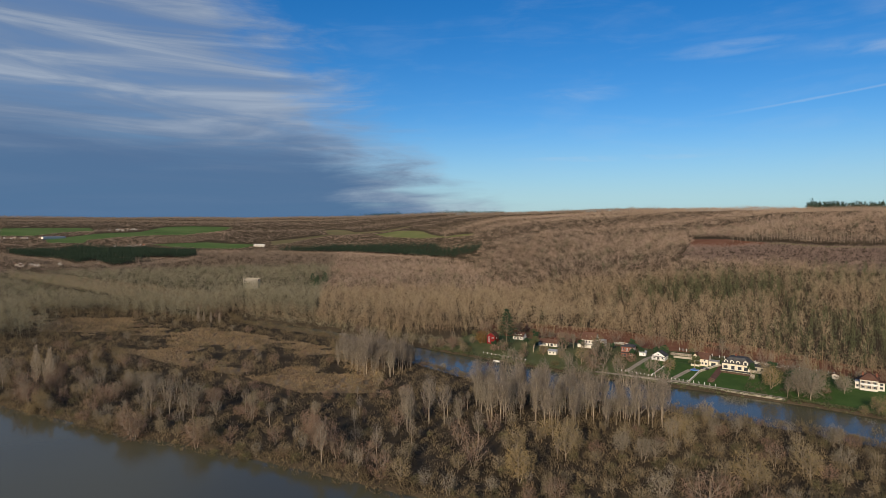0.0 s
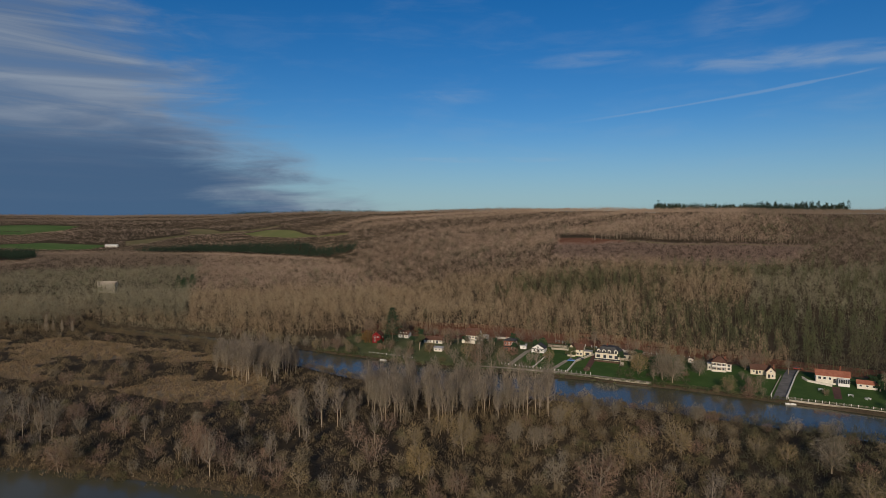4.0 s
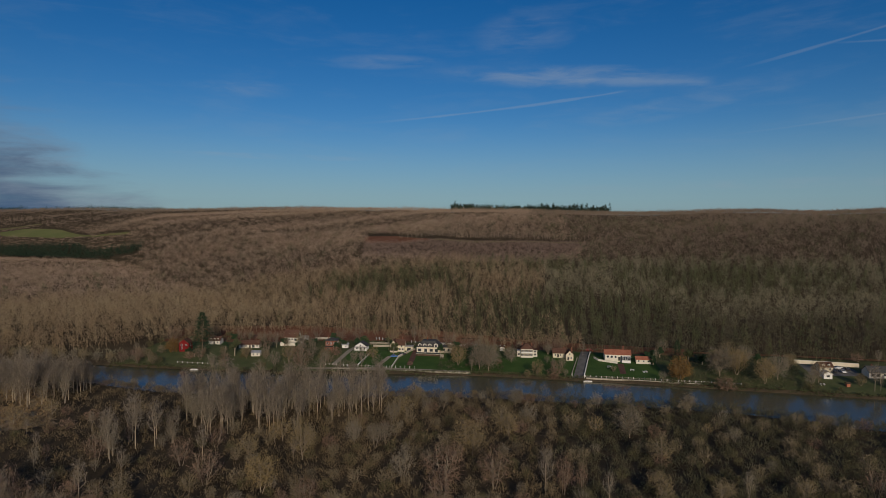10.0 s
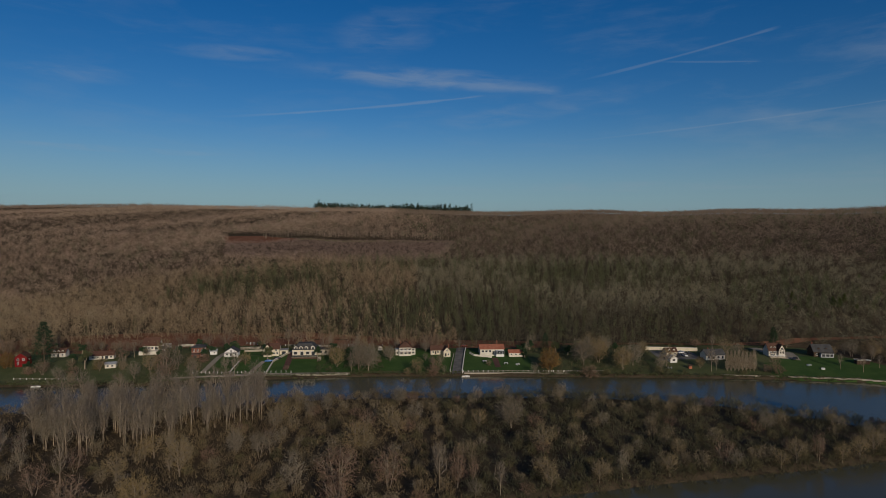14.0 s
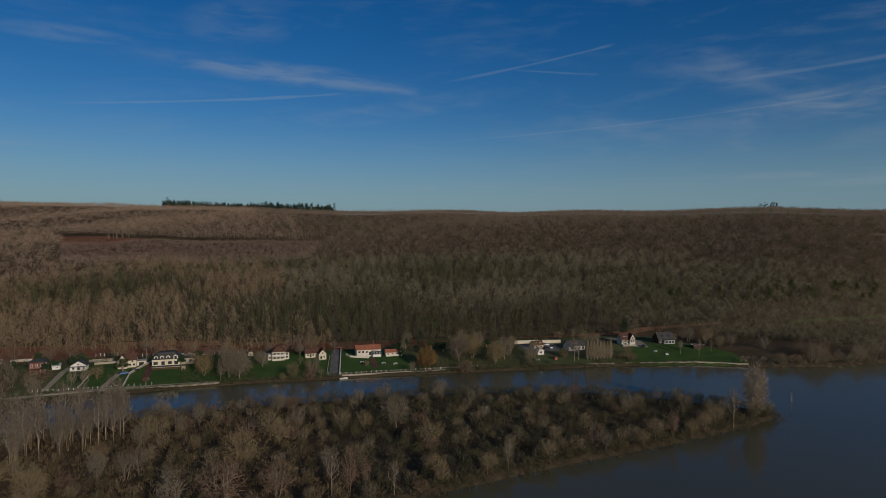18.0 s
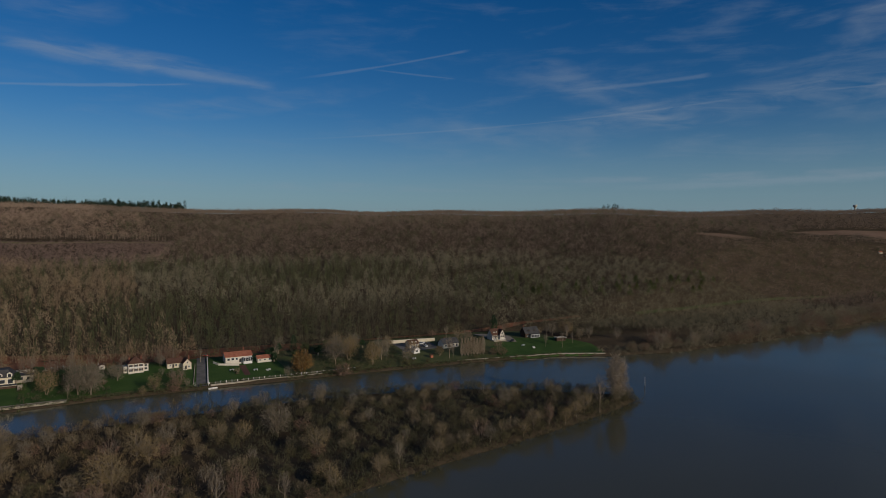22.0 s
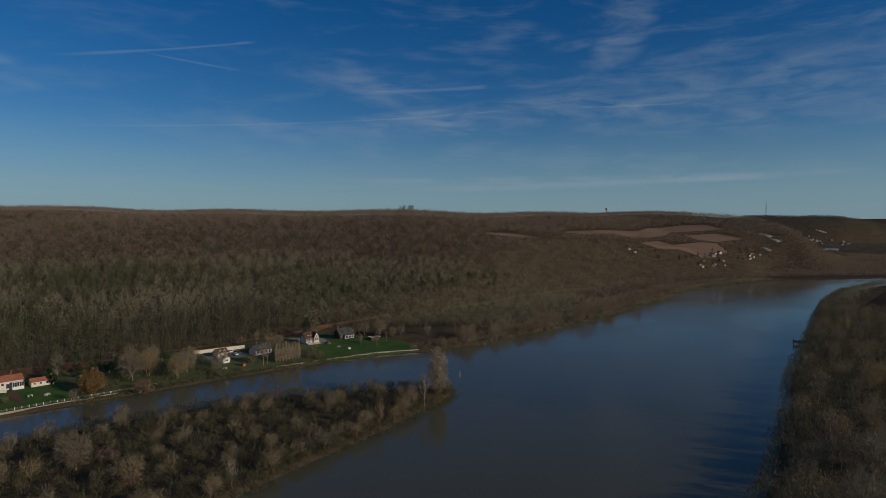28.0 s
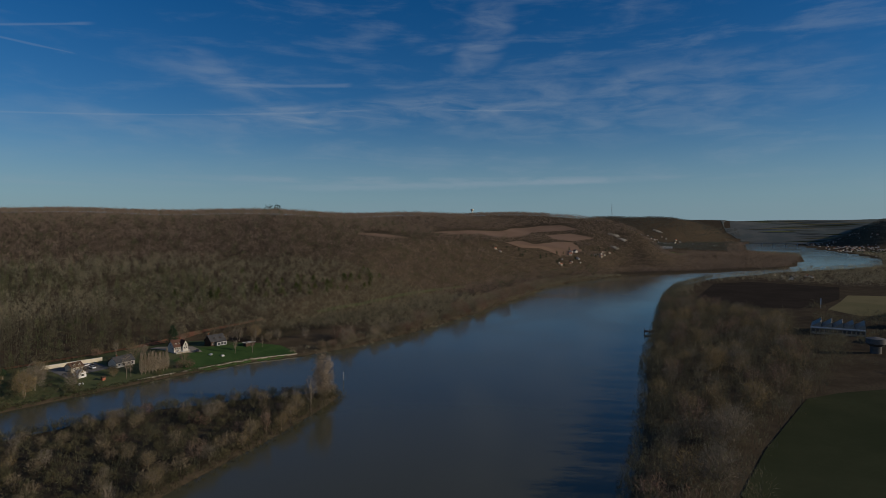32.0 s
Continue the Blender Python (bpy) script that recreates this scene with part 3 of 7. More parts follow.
def crown_points(n, centre, radius, height, low):
    """Points in an egg-shaped crown, denser towards its outside, and the twigs' directions from a low fork."""
    d = unit(rng.normal(size=(n, 3)))
    q = d * (rng.uniform(0.12, 1, (n, 1)) ** 0.45) * (1 + 0.18 * np.sin(d[:, :1] * 5 + d[:, 1:2] * 7))
    P = q * [radius, radius, height] + [0, 0, centre]
    D = unit(unit(P - [0, 0, low]) + rng.normal(size=(n, 3)) * 0.35 + [0, 0, 0.25])
    return P, D


def bare_tree(name, H, radius, base, stems, limbs, twigs, tw_len, tw_wid, bark, twig, droop=0.0):
    """One bare tree, 0,0,0 at its foot: limbs fanning out from a low fork, boughs on them, and twigs that grow from the boughs."""
    e = new(name)
    centre, half = H * (1 + base) / 2, H * (1 - base) / 2
    wood, seats = [], []

    def bough(a, b, r0, r1, sag, n):
        m = (a + b) / 2 + rng.normal(size=3) * 0.03 * H + [0, 0, sag]
        wood.extend([tube(a, m, r0, (r0 + r1) / 2, n), tube(m, b, (r0 + r1) / 2, r1, n)])
        seats.extend([a + (m - a) * f for f in (0.6, 1.0)] + [m + (b - m) * f for f in (0.25, 0.5, 0.75, 1.0)])
        return m

    for s in range(stems):
        spread = 0.0 if stems == 1 else 0.16
        turn = s * 2.4 + rng.uniform(0, 1)
        foot = np.array([math.cos(turn) * 0.35, math.sin(turn) * 0.35, -0.4]) if stems > 1 else np.array([0, 0, -0.4])
        r = (0.011 if radius < H * 0.24 else 0.019) * H / math.sqrt(stems) + 0.03
        fork = np.array([math.cos(turn) * spread * radius, math.sin(turn) * spread * radius, H * max(base, 0.06)])
        top = np.array([math.cos(turn) * spread * 3.2 * radius + rng.normal() * 0.04 * H, math.sin(turn) * spread * 3.2 * radius + rng.normal() * 0.04 * H, H * rng.uniform(0.86, 0.95)])
        wood.append(tube(foot, fork, r, r * 0.85, 5))
        bough(fork, top, r * 0.8, 0.03, 0.0, 4)
        n = max(limbs // stems, 2)
        for i in range(n):
            f = (i + rng.uniform(0, 0.8)) / n * 0.6
            a = fork + (top - fork) * f
            ang = turn + i * 2.4 + rng.uniform(-0.4, 0.4)
            z = a[2] + (H - a[2]) * rng.uniform(0.35, 0.75)
            out = radius * rng.uniform(0.7, 0.98) * math.sqrt(max(0.12, 1 - ((z - centre) / half) ** 2))
            b = np.array([math.cos(ang) * out, math.sin(ang) * out, z])
            m = bough(a, b, r * 0.55 * (1 - f * 0.6), 0.03, -0.02 * H, 3)
            for q in range(2):
                c = m + unit(b - m + rng.normal(size=3) * 0.3 * radius) * radius * rng.uniform(0.35, 0.6) + [0, 0, 0.05 * H]
                wood.append(tube(m, c, r * 0.26, 0.025, 3))
                seats.extend([m + (c - m) * 0.6, c])
    trunk = new("trunk", mesh_from("trunk", *joined(wood), bark))
    trunk.parent = e
    P, D = crown_points(twigs, centre, radius, half, H * base * 0.8)
    S = np.array(seats)
    near = S[((P[:, None, :] - S[None]) ** 2).sum(-1).argmin(1)]
    D = unit(unit(P - near) * 1.2 + D * 0.6 - [0, 0, droop])
    L = rng.uniform(0.7, 1.4, twigs) * tw_len
    crown = new("crown", mesh_from("crown", *slivers(P - D * (L * 0.6)[:, None], D, L, rng.uniform(0.6, 1.3, twigs) * tw_wid), twig))
    crown.parent = e
    return e


def column_tree(H, radius):
    e = new("poplar_tree")
    wood = [tube((0, 0, -0.4), (0, 0, H * 0.9), 0.3, 0.04, 5)]
    for i in range(26):
        z, ang = rng.uniform(0.08, 0.75) * H, rng.uniform(0, 6.28)
        o = np.array([math.cos(ang), math.sin(ang), 0]) * radius * rng.uniform(0.4, 0.8)
        wood.append(tube((0, 0, z), o + [0, 0, z + H * 0.2], 0.09, 0.02, 3))
    t = new("trunk", mesh_from("trunk", *joined(wood), M["bark_pale"]))
    t.parent = e
    n = 1100
    z = rng.uniform(0.06, 0.97, n)
    ang = rng.uniform(0, 6.28, n)
    rr = radius * np.sqrt(rng.uniform(0.05, 1, n)) * np.clip(np.minimum(z * 5, (1.05 - z) * 2.0), 0.1, 1)
    P = np.stack([np.cos(ang) * rr, np.sin(ang) * rr, z * H], 1)
    D = unit(np.stack([np.cos(ang) * 0.25, np.sin(ang) * 0.25, np.ones(n)], 1) + rng.normal(size=(n, 3)) * 0.12)
    c = new("crown", mesh_from("crown", *slivers(P, D, rng.uniform(1.0, 2.2, n), rng.uniform(0.07, 0.15, n)), M["twig_pale"]))
    c.parent = e
    return e


def conifer_tree(H, radius):
    e = new("fir_tree")
    t = new("trunk", mesh_from("trunk", *tube((0, 0, -0.4), (0, 0, H * 0.95), 0.3, 0.04, 6), M["bark"]))
    t.parent = e
    n = 1700
    z = rng.uniform(0.04, 1.0, n) ** 0.9
    ang = rng.uniform(0, 6.28, n)
    lim = radius * np.clip(1.03 - z, 0, 1) ** 0.7 * (0.8 + 0.35 * np.sin(z * 60 + ang * 2))
    rr = lim * np.sqrt(rng.uniform(0.15, 1, n))
    P = np.stack([np.cos(ang) * rr, np.sin(ang) * rr, z * H], 1)
    D = unit(np.stack([np.cos(ang), np.sin(ang), np.full(n, -0.25)], 1) + rng.normal(size=(n, 3)) * 0.3)
    c = new("crown", mesh_from("crown", *slivers(P, D, rng.uniform(0.7, 1.5, n), rng.uniform(0.3, 0.6, n)), M["conifer"]))
    c.parent = e
    return e


def pine_tree(H, radius):
    e = new("pine_tree")
    wood = [tube((0, 0, -0.4), (0.3, 0.1, H * 0.9), 0.28, 0.05, 5)] + [tube((0.1, 0, H * f), (radius * 0.6 * math.cos(f * 40), radius * 0.6 * math.sin(f * 40), H * f + 1.2), 0.09, 0.03, 3) for f in (0.3, 0.42, 0.54, 0.66, 0.78)]
    t = new("trunk", mesh_from("trunk", *joined(wood), M["bark"]))
    t.parent = e
    Ps, Ds = [], []
    for i in range(15):
        f = 0.28 + 0.68 * i / 14
        rr = radius * (1.1 - f) * 1.15
        a = i * 2.4
        c = np.array([math.cos(a) * rr * 0.6, math.sin(a) * rr * 0.6, H * f])
        P, D = crown_points(70, 0, max(rr * 0.75, 0.8), max(rr * 0.5, 0.7), -1)
        Ps.append(P + c)
        Ds.append(D)
    P, D = np.concatenate(Ps), np.concatenate(Ds)
    c = new("crown", mesh_from("crown", *slivers(P, D, rng.uniform(0.5, 1.1, len(P)), rng.uniform(0.25, 0.5, len(P))), M["pine"]))
    c.parent = e
    return e


KINDS = {
    "pine": [pine_tree(12, 4.2), pine_tree(10, 4.4)],
    "round": [bare_tree("bare_tree", 10.5, 4.7, 0.1, 1, 13, 700, 1.4, 0.10, M["bark_mid"], M["twig_gold"]),
              bare_tree("alder_tree", 11.5, 4.5, 0.12, 2, 12, 700, 1.4, 0.10, M["bark_mid"], M["twig_grey"]),
              bare_tree("birch_tree", 10.5, 4.8, 0.1, 3, 12, 700, 1.4, 0.10, M["bark_mid"], M["twig_red"])],
    "tall": [bare_tree("aspen_tree", 21, 3.7, 0.3, 1, 10, 760, 1.8, 0.10, M["bark_pale"], M["twig_ash"]),
             bare_tree("aspen_tree", 20, 3.4, 0.28, 1, 9, 700, 1.8, 0.10, M["bark_pale"], M["twig_ash"]),
             bare_tree("aspen_tree", 20, 4.2, 0.22, 2, 12, 820, 1.8, 0.10, M["bark_pale"], M["twig_grey"]),
             bare_tree("aspen_tree", 16, 3.6, 0.14, 3, 12, 760, 1.7, 0.12, M["bark_mid"], M["twig_red"])],
    "big": [bare_tree("old_tree", 20, 9.0, 0.12, 1, 16, 2200, 2.0, 0.17, M["bark_pale"], M["twig_grey"]),
            bare_tree("old_tree", 19, 8.2, 0.12, 2, 16, 2000, 2.0, 0.17, M["bark_pale"], M["twig_gold"])],
    "fan": [bare_tree("poplar_tree", 20, 4.6, 0.06, 5, 20, 3400, 2.0, 0.13, M["bark_pale"], M["twig_pale"])],
    "bush": [bare_tree("bramble_bush", 5, 3.2, 0.0, 3, 6, 420, 1.1, 0.14, M["bark"], M["twig_olive"]),
             bare_tree("dogwood_bush", 5, 3.4, 0.0, 3, 6, 420, 1.1, 0.14, M["bark"], M["twig_red"]),
             bare_tree("willow_bush", 6, 3.2, 0.0, 4, 8, 420, 1.2, 0.14, M["bark_mid"], M["twig_brown"])],
    "weeping": [bare_tree("weeping_willow", 10, 4.5, 0.05, 1, 16, 900, 2.2, 0.06, M["bark"], M["twig_gold"], 1.3)],
    "column": [column_tree(20, 2.3), column_tree(18, 2.0)],
    "fir": [conifer_tree(24, 8.5)],
    "beech": [bare_tree("beech_tree", 10, 4.8, 0.0, 3, 12, 2200, 0.9, 0.26, M["bark_mid"], M["leaf_tan"])],
}
LABELS = {"round": "broad bare tree with a fan of winter twigs", "tall": "tall slender bare tree with pale trunk", "big": "large old bare tree with spreading limbs",
          "bush": "bare willow bush on damp ground", "weeping": "weeping willow with hanging golden twigs", "column": "narrow upright poplar, leafless",
          "fan": "tall pale upright poplar, leafless", "fir": "tall dark green fir tree", "beech": "round beech still holding its tan leaves", "pine": "bright green pine among the bare wood"}
used = set()


def plant(kind, u, v, size=1.0, which=None, label=""):
    """Stands a tree of that kind on the ground; the first of each shape is used itself."""
    shapes = KINDS[kind]
    share = {"bush": (0.45, 0.12, 0.43), "round": (0.4, 0.42, 0.18)} if u > -90 else {"bush": (0.3, 0.3, 0.4), "round": (0.25, 0.4, 0.35)}
    i = int(rng.choice(len(shapes), p=share.get(kind))) if which is None else which
    m = Matrix.Translation((u, v, z_at(u, v) - 0.05)) @ Matrix.Rotation(float(rng.uniform(0, 6.28)), 4, "Z") @ Matrix.Scale(size, 4)
    src = shapes[i]
    if (kind, i) in used:
        ob = copy_thing(src, m)
    else:
        used.add((kind, i))
        ob = src
        ob.matrix_world = m
    return tagged(ob, label or LABELS[kind], "bush" if kind == "bush" else "tree", kind + " trees")


def scatter(box, step, keep):
    """Jittered plan points in a box (u0, v0, u1, v1) where keep(u, v) holds."""
    us, vs = np.arange(box[0], box[2], step), np.arange(box[1], box[3], step)
    U, W = np.meshgrid(us, vs)
    U, W = U.ravel() + rng.uniform(-0.45, 0.45, U.size) * step, W.ravel() + rng.uniform(-0.45, 0.45, W.size) * step
    k = keep(U, W)
    return U[k], W[k]


def tufts(name, U, W, k, height, radius, low, length, width, mat, label, stem=0.0, flare=0.5):
    """Many trees as one mesh: each a crown of k twigs, and a thin stem where wanted."""
    n = len(U)
    if n == 0:
        return
    Z = ground_z(U, W)
    big = np.clip(rng.lognormal(0.0, 0.22, n), 0.6, 1.5)
    Hh = height * (0.6 + 0.4 * big) * rng.uniform(0.68, 1.25, n)
    Rr = radius * big
    d = unit(rng.normal(size=(n, k, 3)))
    d[..., 2] = np.abs(d[..., 2]) * 1.3 - 0.45
    q = d * rng.uniform(0.3, 1, (n, k, 1)) ** 0.45
    P = np.stack([U[:, None] + q[..., 0] * Rr[:, None], W[:, None] + q[..., 1] * Rr[:, None],
                  Z[:, None] + Hh[:, None] * (low + (1 - low) * (0.46 + 0.6 * q[..., 2]))], -1).reshape(-1, 3)
    D = unit(rng.normal(size=d.shape) * 0.4 + d * 0.8 + [0, 0, flare]).reshape(-1, 3)
    P = P - D * (length * 0.5)
    pieces = [slivers(P, D, rng.uniform(0.6, 1.4, n * k) * length, rng.uniform(0.6, 1.4, n * k) * width)]
    if stem:
        lean = rng.normal(size=(n, 2)) * 0.7
        foot = np.stack([U, W, Z - 0.4], 1)
        head = np.stack([U + lean[:, 0], W + lean[:, 1], Z + Hh * 0.62], 1)
        for turn in range(2):
            pieces.append(slivers(foot, unit(head - foot), np.linalg.norm(head - foot, axis=1), np.full(n, stem)))
    tagged(new(name, mesh_from(name, *joined(pieces), mat, True)), label, "wood", kind="stuff")


CONIFERS = [[(-1538, 1134), (-1477, 1300), (-1319, 1374), (-1070, 1316), (-690, 1022), (-685, 998), (-906, 1151), (-1024, 1178), (-1213, 1221), (-1361, 1201), (-1474, 1130)],
            [(-2026, 556), (-2026, 735), (-1869, 772), (-1722, 914), (-1449, 830), (-1302, 724), (-1218, 572), (-1124, 483), (-1365, 546), (-1260, 472), (-1491, 520), (-1732, 514)]]


def low_belt(u, v):
    """Low ground before the open western fields and before the far river reach, where no tall trees stand."""
    r = np.maximum(np.hypot(u, v), 1)
    low = np.zeros(np.shape(u), bool)
    low |= in_any(CONIFERS, u * 1.04, v * 1.04) | in_any(CONIFERS, u * 1.08, v * 1.08)
    for k in (1.03, 1.07, 1.11, 1.15):
        low |= in_any(WEST_FIELDS, u * k, v * k) & (u < -600)
        low |= (u > 950) & (v < 120) & (dry(u * k, v * k) < 0) & (r * k > 1850)
    return low


VILLAGE = [(870, 398), (890, 425), (915, 425), (1060, 345), (1215, 312), (1225, 284), (1040, 300), (975, 325)]


def open_ground(u, v):
    r = np.maximum(np.hypot(u, v), 1)
    clear = ~in_any(FIELDS, u, v)
    for gap in (20, 45, 70):          # low margins on the valley side of the eastern fields
        k = 1 + gap / r
        clear &= ~(in_any(FIELDS, u * k, v * k) & (u > 500) & (u < 2400) & (v > 150))
    clear &= ~low_belt(u, v) & ~inside(VILLAGE, u, v) & ~inside(VILLAGE, u * (1 + 30 / r), v * (1 + 30 / r))
    bb = np.degrees(np.arctan2(-u, v))
    clear &= ~((bb > -79.3) & (bb < -76.8) & (r > 1240) & (r < 1400))      # open chalk slope
    return (dry(u, v) > 5) & clear


def wood_zone(u, v):
    """Where the woods stand on the north side."""
    r, b = np.hypot(u, v), np.degrees(np.arctan2(-u, v))
    edge = np.interp(u, [-400, -260, -215, -150, -95, -30, 0, 100, 180, 240, 300, 345], [302, 306, 345, 392, 382, 370, 358, 352, 350, 345, 310, 262])
    edge = np.where(u > 345, along(NORTH_BANK, u) + 4, edge)
    west = (u < -430) & (v > along(ISLE_SOUTH, u) + 40) & ~in_any(MARSH, u, v)
    return ((v > edge) | west) & open_ground(u, v)


def view(u, v, a=-104, b=78):
    t = np.degrees(np.arctan2(-u, v))
    return (t > a) & (t < b)


def ring(lo, hi):
    return lambda u, v: wood_zone(u, v) & (np.hypot(u, v) > lo) & (np.hypot(u, v) <= hi) & view(u, v) & near_side(u, v)


def near_side(u, v):
    """Not far behind the crest of the first hill."""
    b = np.degrees(np.arctan2(-u, v))
    crest = np.interp(b, HILL_TABLE[:, 0], HILL_TABLE[:, 2])
    return (np.hypot(u, v) < crest + 90) | (b < -72)


def conifer_zone(u, v):
    b, r = np.degrees(np.arctan2(-u, v)), np.hypot(u, v)
    ridge = (b > -7) & (b < 7.5) & (r > 1690) & (r < 1790) & ((b > -3) | (r < 1740))
    clump = (b > -45.7) & (b < -44.3) & (r > 1230) & (r < 1255)
    strip = inside(CONIFERS[0], u, v)
    west = inside(CONIFERS[1], u, v) & (np.sin(u * 0.02) + np.cos(v * 0.025) > -0.6)
    return ridge | clump | strip | west


PLANTATION = [(-190, 694), (-110, 658), (-46, 633), (10, 638), (52, 670), (82, 800), (21, 794), (-67, 772), (-159, 792), (-218, 823)]
MAIN = lambda u, v: np.degrees(np.arctan2(-u, v)) < 48       # the hillside given sunlit wood colours; the woods upstream get duller ones
U, W = scatter((-1200, 60, 1000, 1000), 6.4, ring(0, 620))
green = np.sin(U * 0.021 + 1.0) * np.cos(W * 0.03) + rng.normal(size=U.size) * 0.6
slope = (W > 350) & (U > -190) & (U < 330) & (green > np.interp(U, [-190, -110, 60, 330], [0.6, 0.15, 0.0, 0.35]))
scrubby = (U > 235) & (W < 480)
front = ~slope & (W < np.interp(U, [-260, -150, 0, 300], [345, 440, 400, 370]) + 25)
front &= ~scrubby
rest = ~slope & ~front & ~scrubby
tufts("wood_near", U[scrubby], W[scrubby], 96, 9.0, 4.0, 0.0, 1.4, 0.18, M["wood_near"], "low bare wood and scrub on the eastern slope", flare=0.3)
# stronger light in the west is put into the wood's colours
for here, m in ((front & (U < 40) & MAIN(U, W), "wood_west_lit"), (front & ~MAIN(U, W), "wood_near"), (front & (U >= 40), "wood_dim")):
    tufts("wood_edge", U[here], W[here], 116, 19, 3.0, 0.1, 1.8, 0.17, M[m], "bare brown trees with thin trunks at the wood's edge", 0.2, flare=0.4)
Uu, Wu = scatter((-1000, 290, 420, 460), 4.6, lambda u, v: wood_zone(u, v) & (v < np.interp(u, [-450, -260, -150, 0, 300, 420], [340, 345, 425, 385, 350, 300])))
tufts("understorey", Uu[Uu < 40], Wu[Uu < 40], 36, 8.0, 2.2, 0.0, 1.6, 0.16, M["wood_west_lit"], "bare saplings and scrub under the wood's edge", 0.12, flare=0.8)
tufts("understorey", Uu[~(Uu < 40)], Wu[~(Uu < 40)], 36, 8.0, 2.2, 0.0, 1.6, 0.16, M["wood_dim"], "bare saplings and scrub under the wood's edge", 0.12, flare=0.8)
# here too the sunlit west is a brighter wood colour
for here, m in ((rest & (U < 20) & MAIN(U, W), "wood_west_lit"), (rest & (~MAIN(U, W) | (U >= 20)), "wood_near")):
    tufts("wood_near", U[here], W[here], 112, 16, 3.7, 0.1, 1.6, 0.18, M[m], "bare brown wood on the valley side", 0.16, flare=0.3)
tufts("ivy_wood", U[slope], W[slope], 100, 16, 1.9, 0.0, 1.1, 0.24, M["ivy"], "ivy-clad trees among the bare wood", 0.25, flare=0.45)
U, W = scatter((-1600, 60, 1500, 1150), 8.8, ring(620, 1050))
b, r = np.degrees(np.arctan2(-U, W)), np.hypot(U, W)
young = inside(PLANTATION, U, W)
dark = ~young & (rng.uniform(size=U.size) < np.where(U > 0, 0.16, 0.06))
plain = ~young & ~dark
# sun-facing west and duller east are put into these wood colours
for here, m in ((plain & (U < 60) & MAIN(U, W), "wood_far_west_lit"), (plain & ~MAIN(U, W), "wood_near"), (plain & (U >= 60), "wood_far")):
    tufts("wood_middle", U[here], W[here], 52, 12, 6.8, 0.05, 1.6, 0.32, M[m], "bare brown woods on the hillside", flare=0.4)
Uy, Wy = scatter((-230, 620, 95, 835), 4.6, lambda u, v: inside(PLANTATION, u, v) & open_ground(u, v))
tufts("young_wood", Uy, Wy, 46, 4.6, 3.6, 0.0, 1.1, 0.26, M["mauve_wood"], "smooth mauve-brown young plantation")
tufts("ivy_wood", U[dark], W[dark], 24, 14, 4.5, 0.0, 2.0, 0.6, M["ivy"], "scattered dark ivy-clad trees in the wood")
U, W = scatter((700, -100, 1700, 1320), 10.0, ring(1050, 1500))
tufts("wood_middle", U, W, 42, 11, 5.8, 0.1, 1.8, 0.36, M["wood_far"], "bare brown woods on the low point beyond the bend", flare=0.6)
U, W = scatter((-2200, -100, 2200, 2100), 15.0, lambda u, v: ring(1050, 2100)(u, v) & ~((u > 700) & (np.hypot(u, v) <= 1500)))
c = conifer_zone(U, W)
# far woods too: the west is coloured as if in stronger sun
for side, m in (((U < 0) & MAIN(U, W), "wood_far_west_lit"), ((U >= 0) | ~MAIN(U, W), "wood_far")):
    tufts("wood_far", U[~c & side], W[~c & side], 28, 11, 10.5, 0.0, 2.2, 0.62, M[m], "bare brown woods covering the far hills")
crest_of = lambda u, v: np.interp(np.degrees(np.arctan2(-u, v)), HILL_TABLE[:, 0], HILL_TABLE[:, 2])
U, W = scatter((-2200, 300, 1900, 2300), 11.0, lambda u, v: wood_zone(u, v) & view(u, v, -71, 31) & (np.abs(np.hypot(u, v) - crest_of(u, v)) < np.where(np.hypot(u, v) < 2200, 65, 0)) & ~conifer_zone(u, v))
for side, m in ((U < 0, "wood_far_west_lit"), (U >= 0, "wood_far")):
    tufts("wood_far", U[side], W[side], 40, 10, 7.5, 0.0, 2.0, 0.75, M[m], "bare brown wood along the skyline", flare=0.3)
U2, W2 = scatter((-1950, 400, 1000, 1900), 9.5, lambda u, v: conifer_zone(u, v) & (dry(u, v) > 5))
top = (np.hypot(U2, W2) > 1600) & (np.abs(U2) < 300)
tufts("conifer_wood", U2[~top], W2[~top], 26, 18, 4.2, 0.0, 3.0, 1.4, M["far_conifer"], "dark green conifer plantation", flare=0.8)
U3, W3 = scatter((-3400, 1900, -1500, 3400), 19.0, lambda u, v: view(u, v, 33, 48) & (np.abs(np.hypot(u, v) - np.interp(np.degrees(np.arctan2(-u, v)), HILL_TABLE[:, 0], HILL_TABLE[:, 2]) + 90) < 120) & (np.sin(u * 0.011) + np.cos(v * 0.017) > -0.8))
tufts("conifer_wood", U3, W3, 14, 22, 7.0, 0.0, 4.0, 1.8, M["far_conifer"], "dark conifers along the western skyline", flare=0.8)
tufts("conifer_wood", U2[top], W2[top], 60, 26, 4.6, 0.0, 3.4, 1.9, M["far_conifer"], "dark conifers standing along the ridge", flare=0.8)
U, W = scatter((-4800, -900, 4800, 4800), 25.0, lambda u, v: (wood_zone(u, v) | ((v < along(SOUTH_BANK, u)) & open_ground(u, v) & (np.sin(u * 0.004) + np.cos(v * 0.006 + u * 0.002) > 0.1))) & (np.hypot(u, v) > 2100) & (np.hypot(u, v) < 4850) & view(u, v) & near_side(u, v) & (np.hypot(u - 2800, (v + 330) * 2) > 700))
bb = np.degrees(np.arctan2(-U, W))
hill = (bb < -66) & (bb > -86.5) & (W > 100)
plain_far = (U > 4000) & ~hill
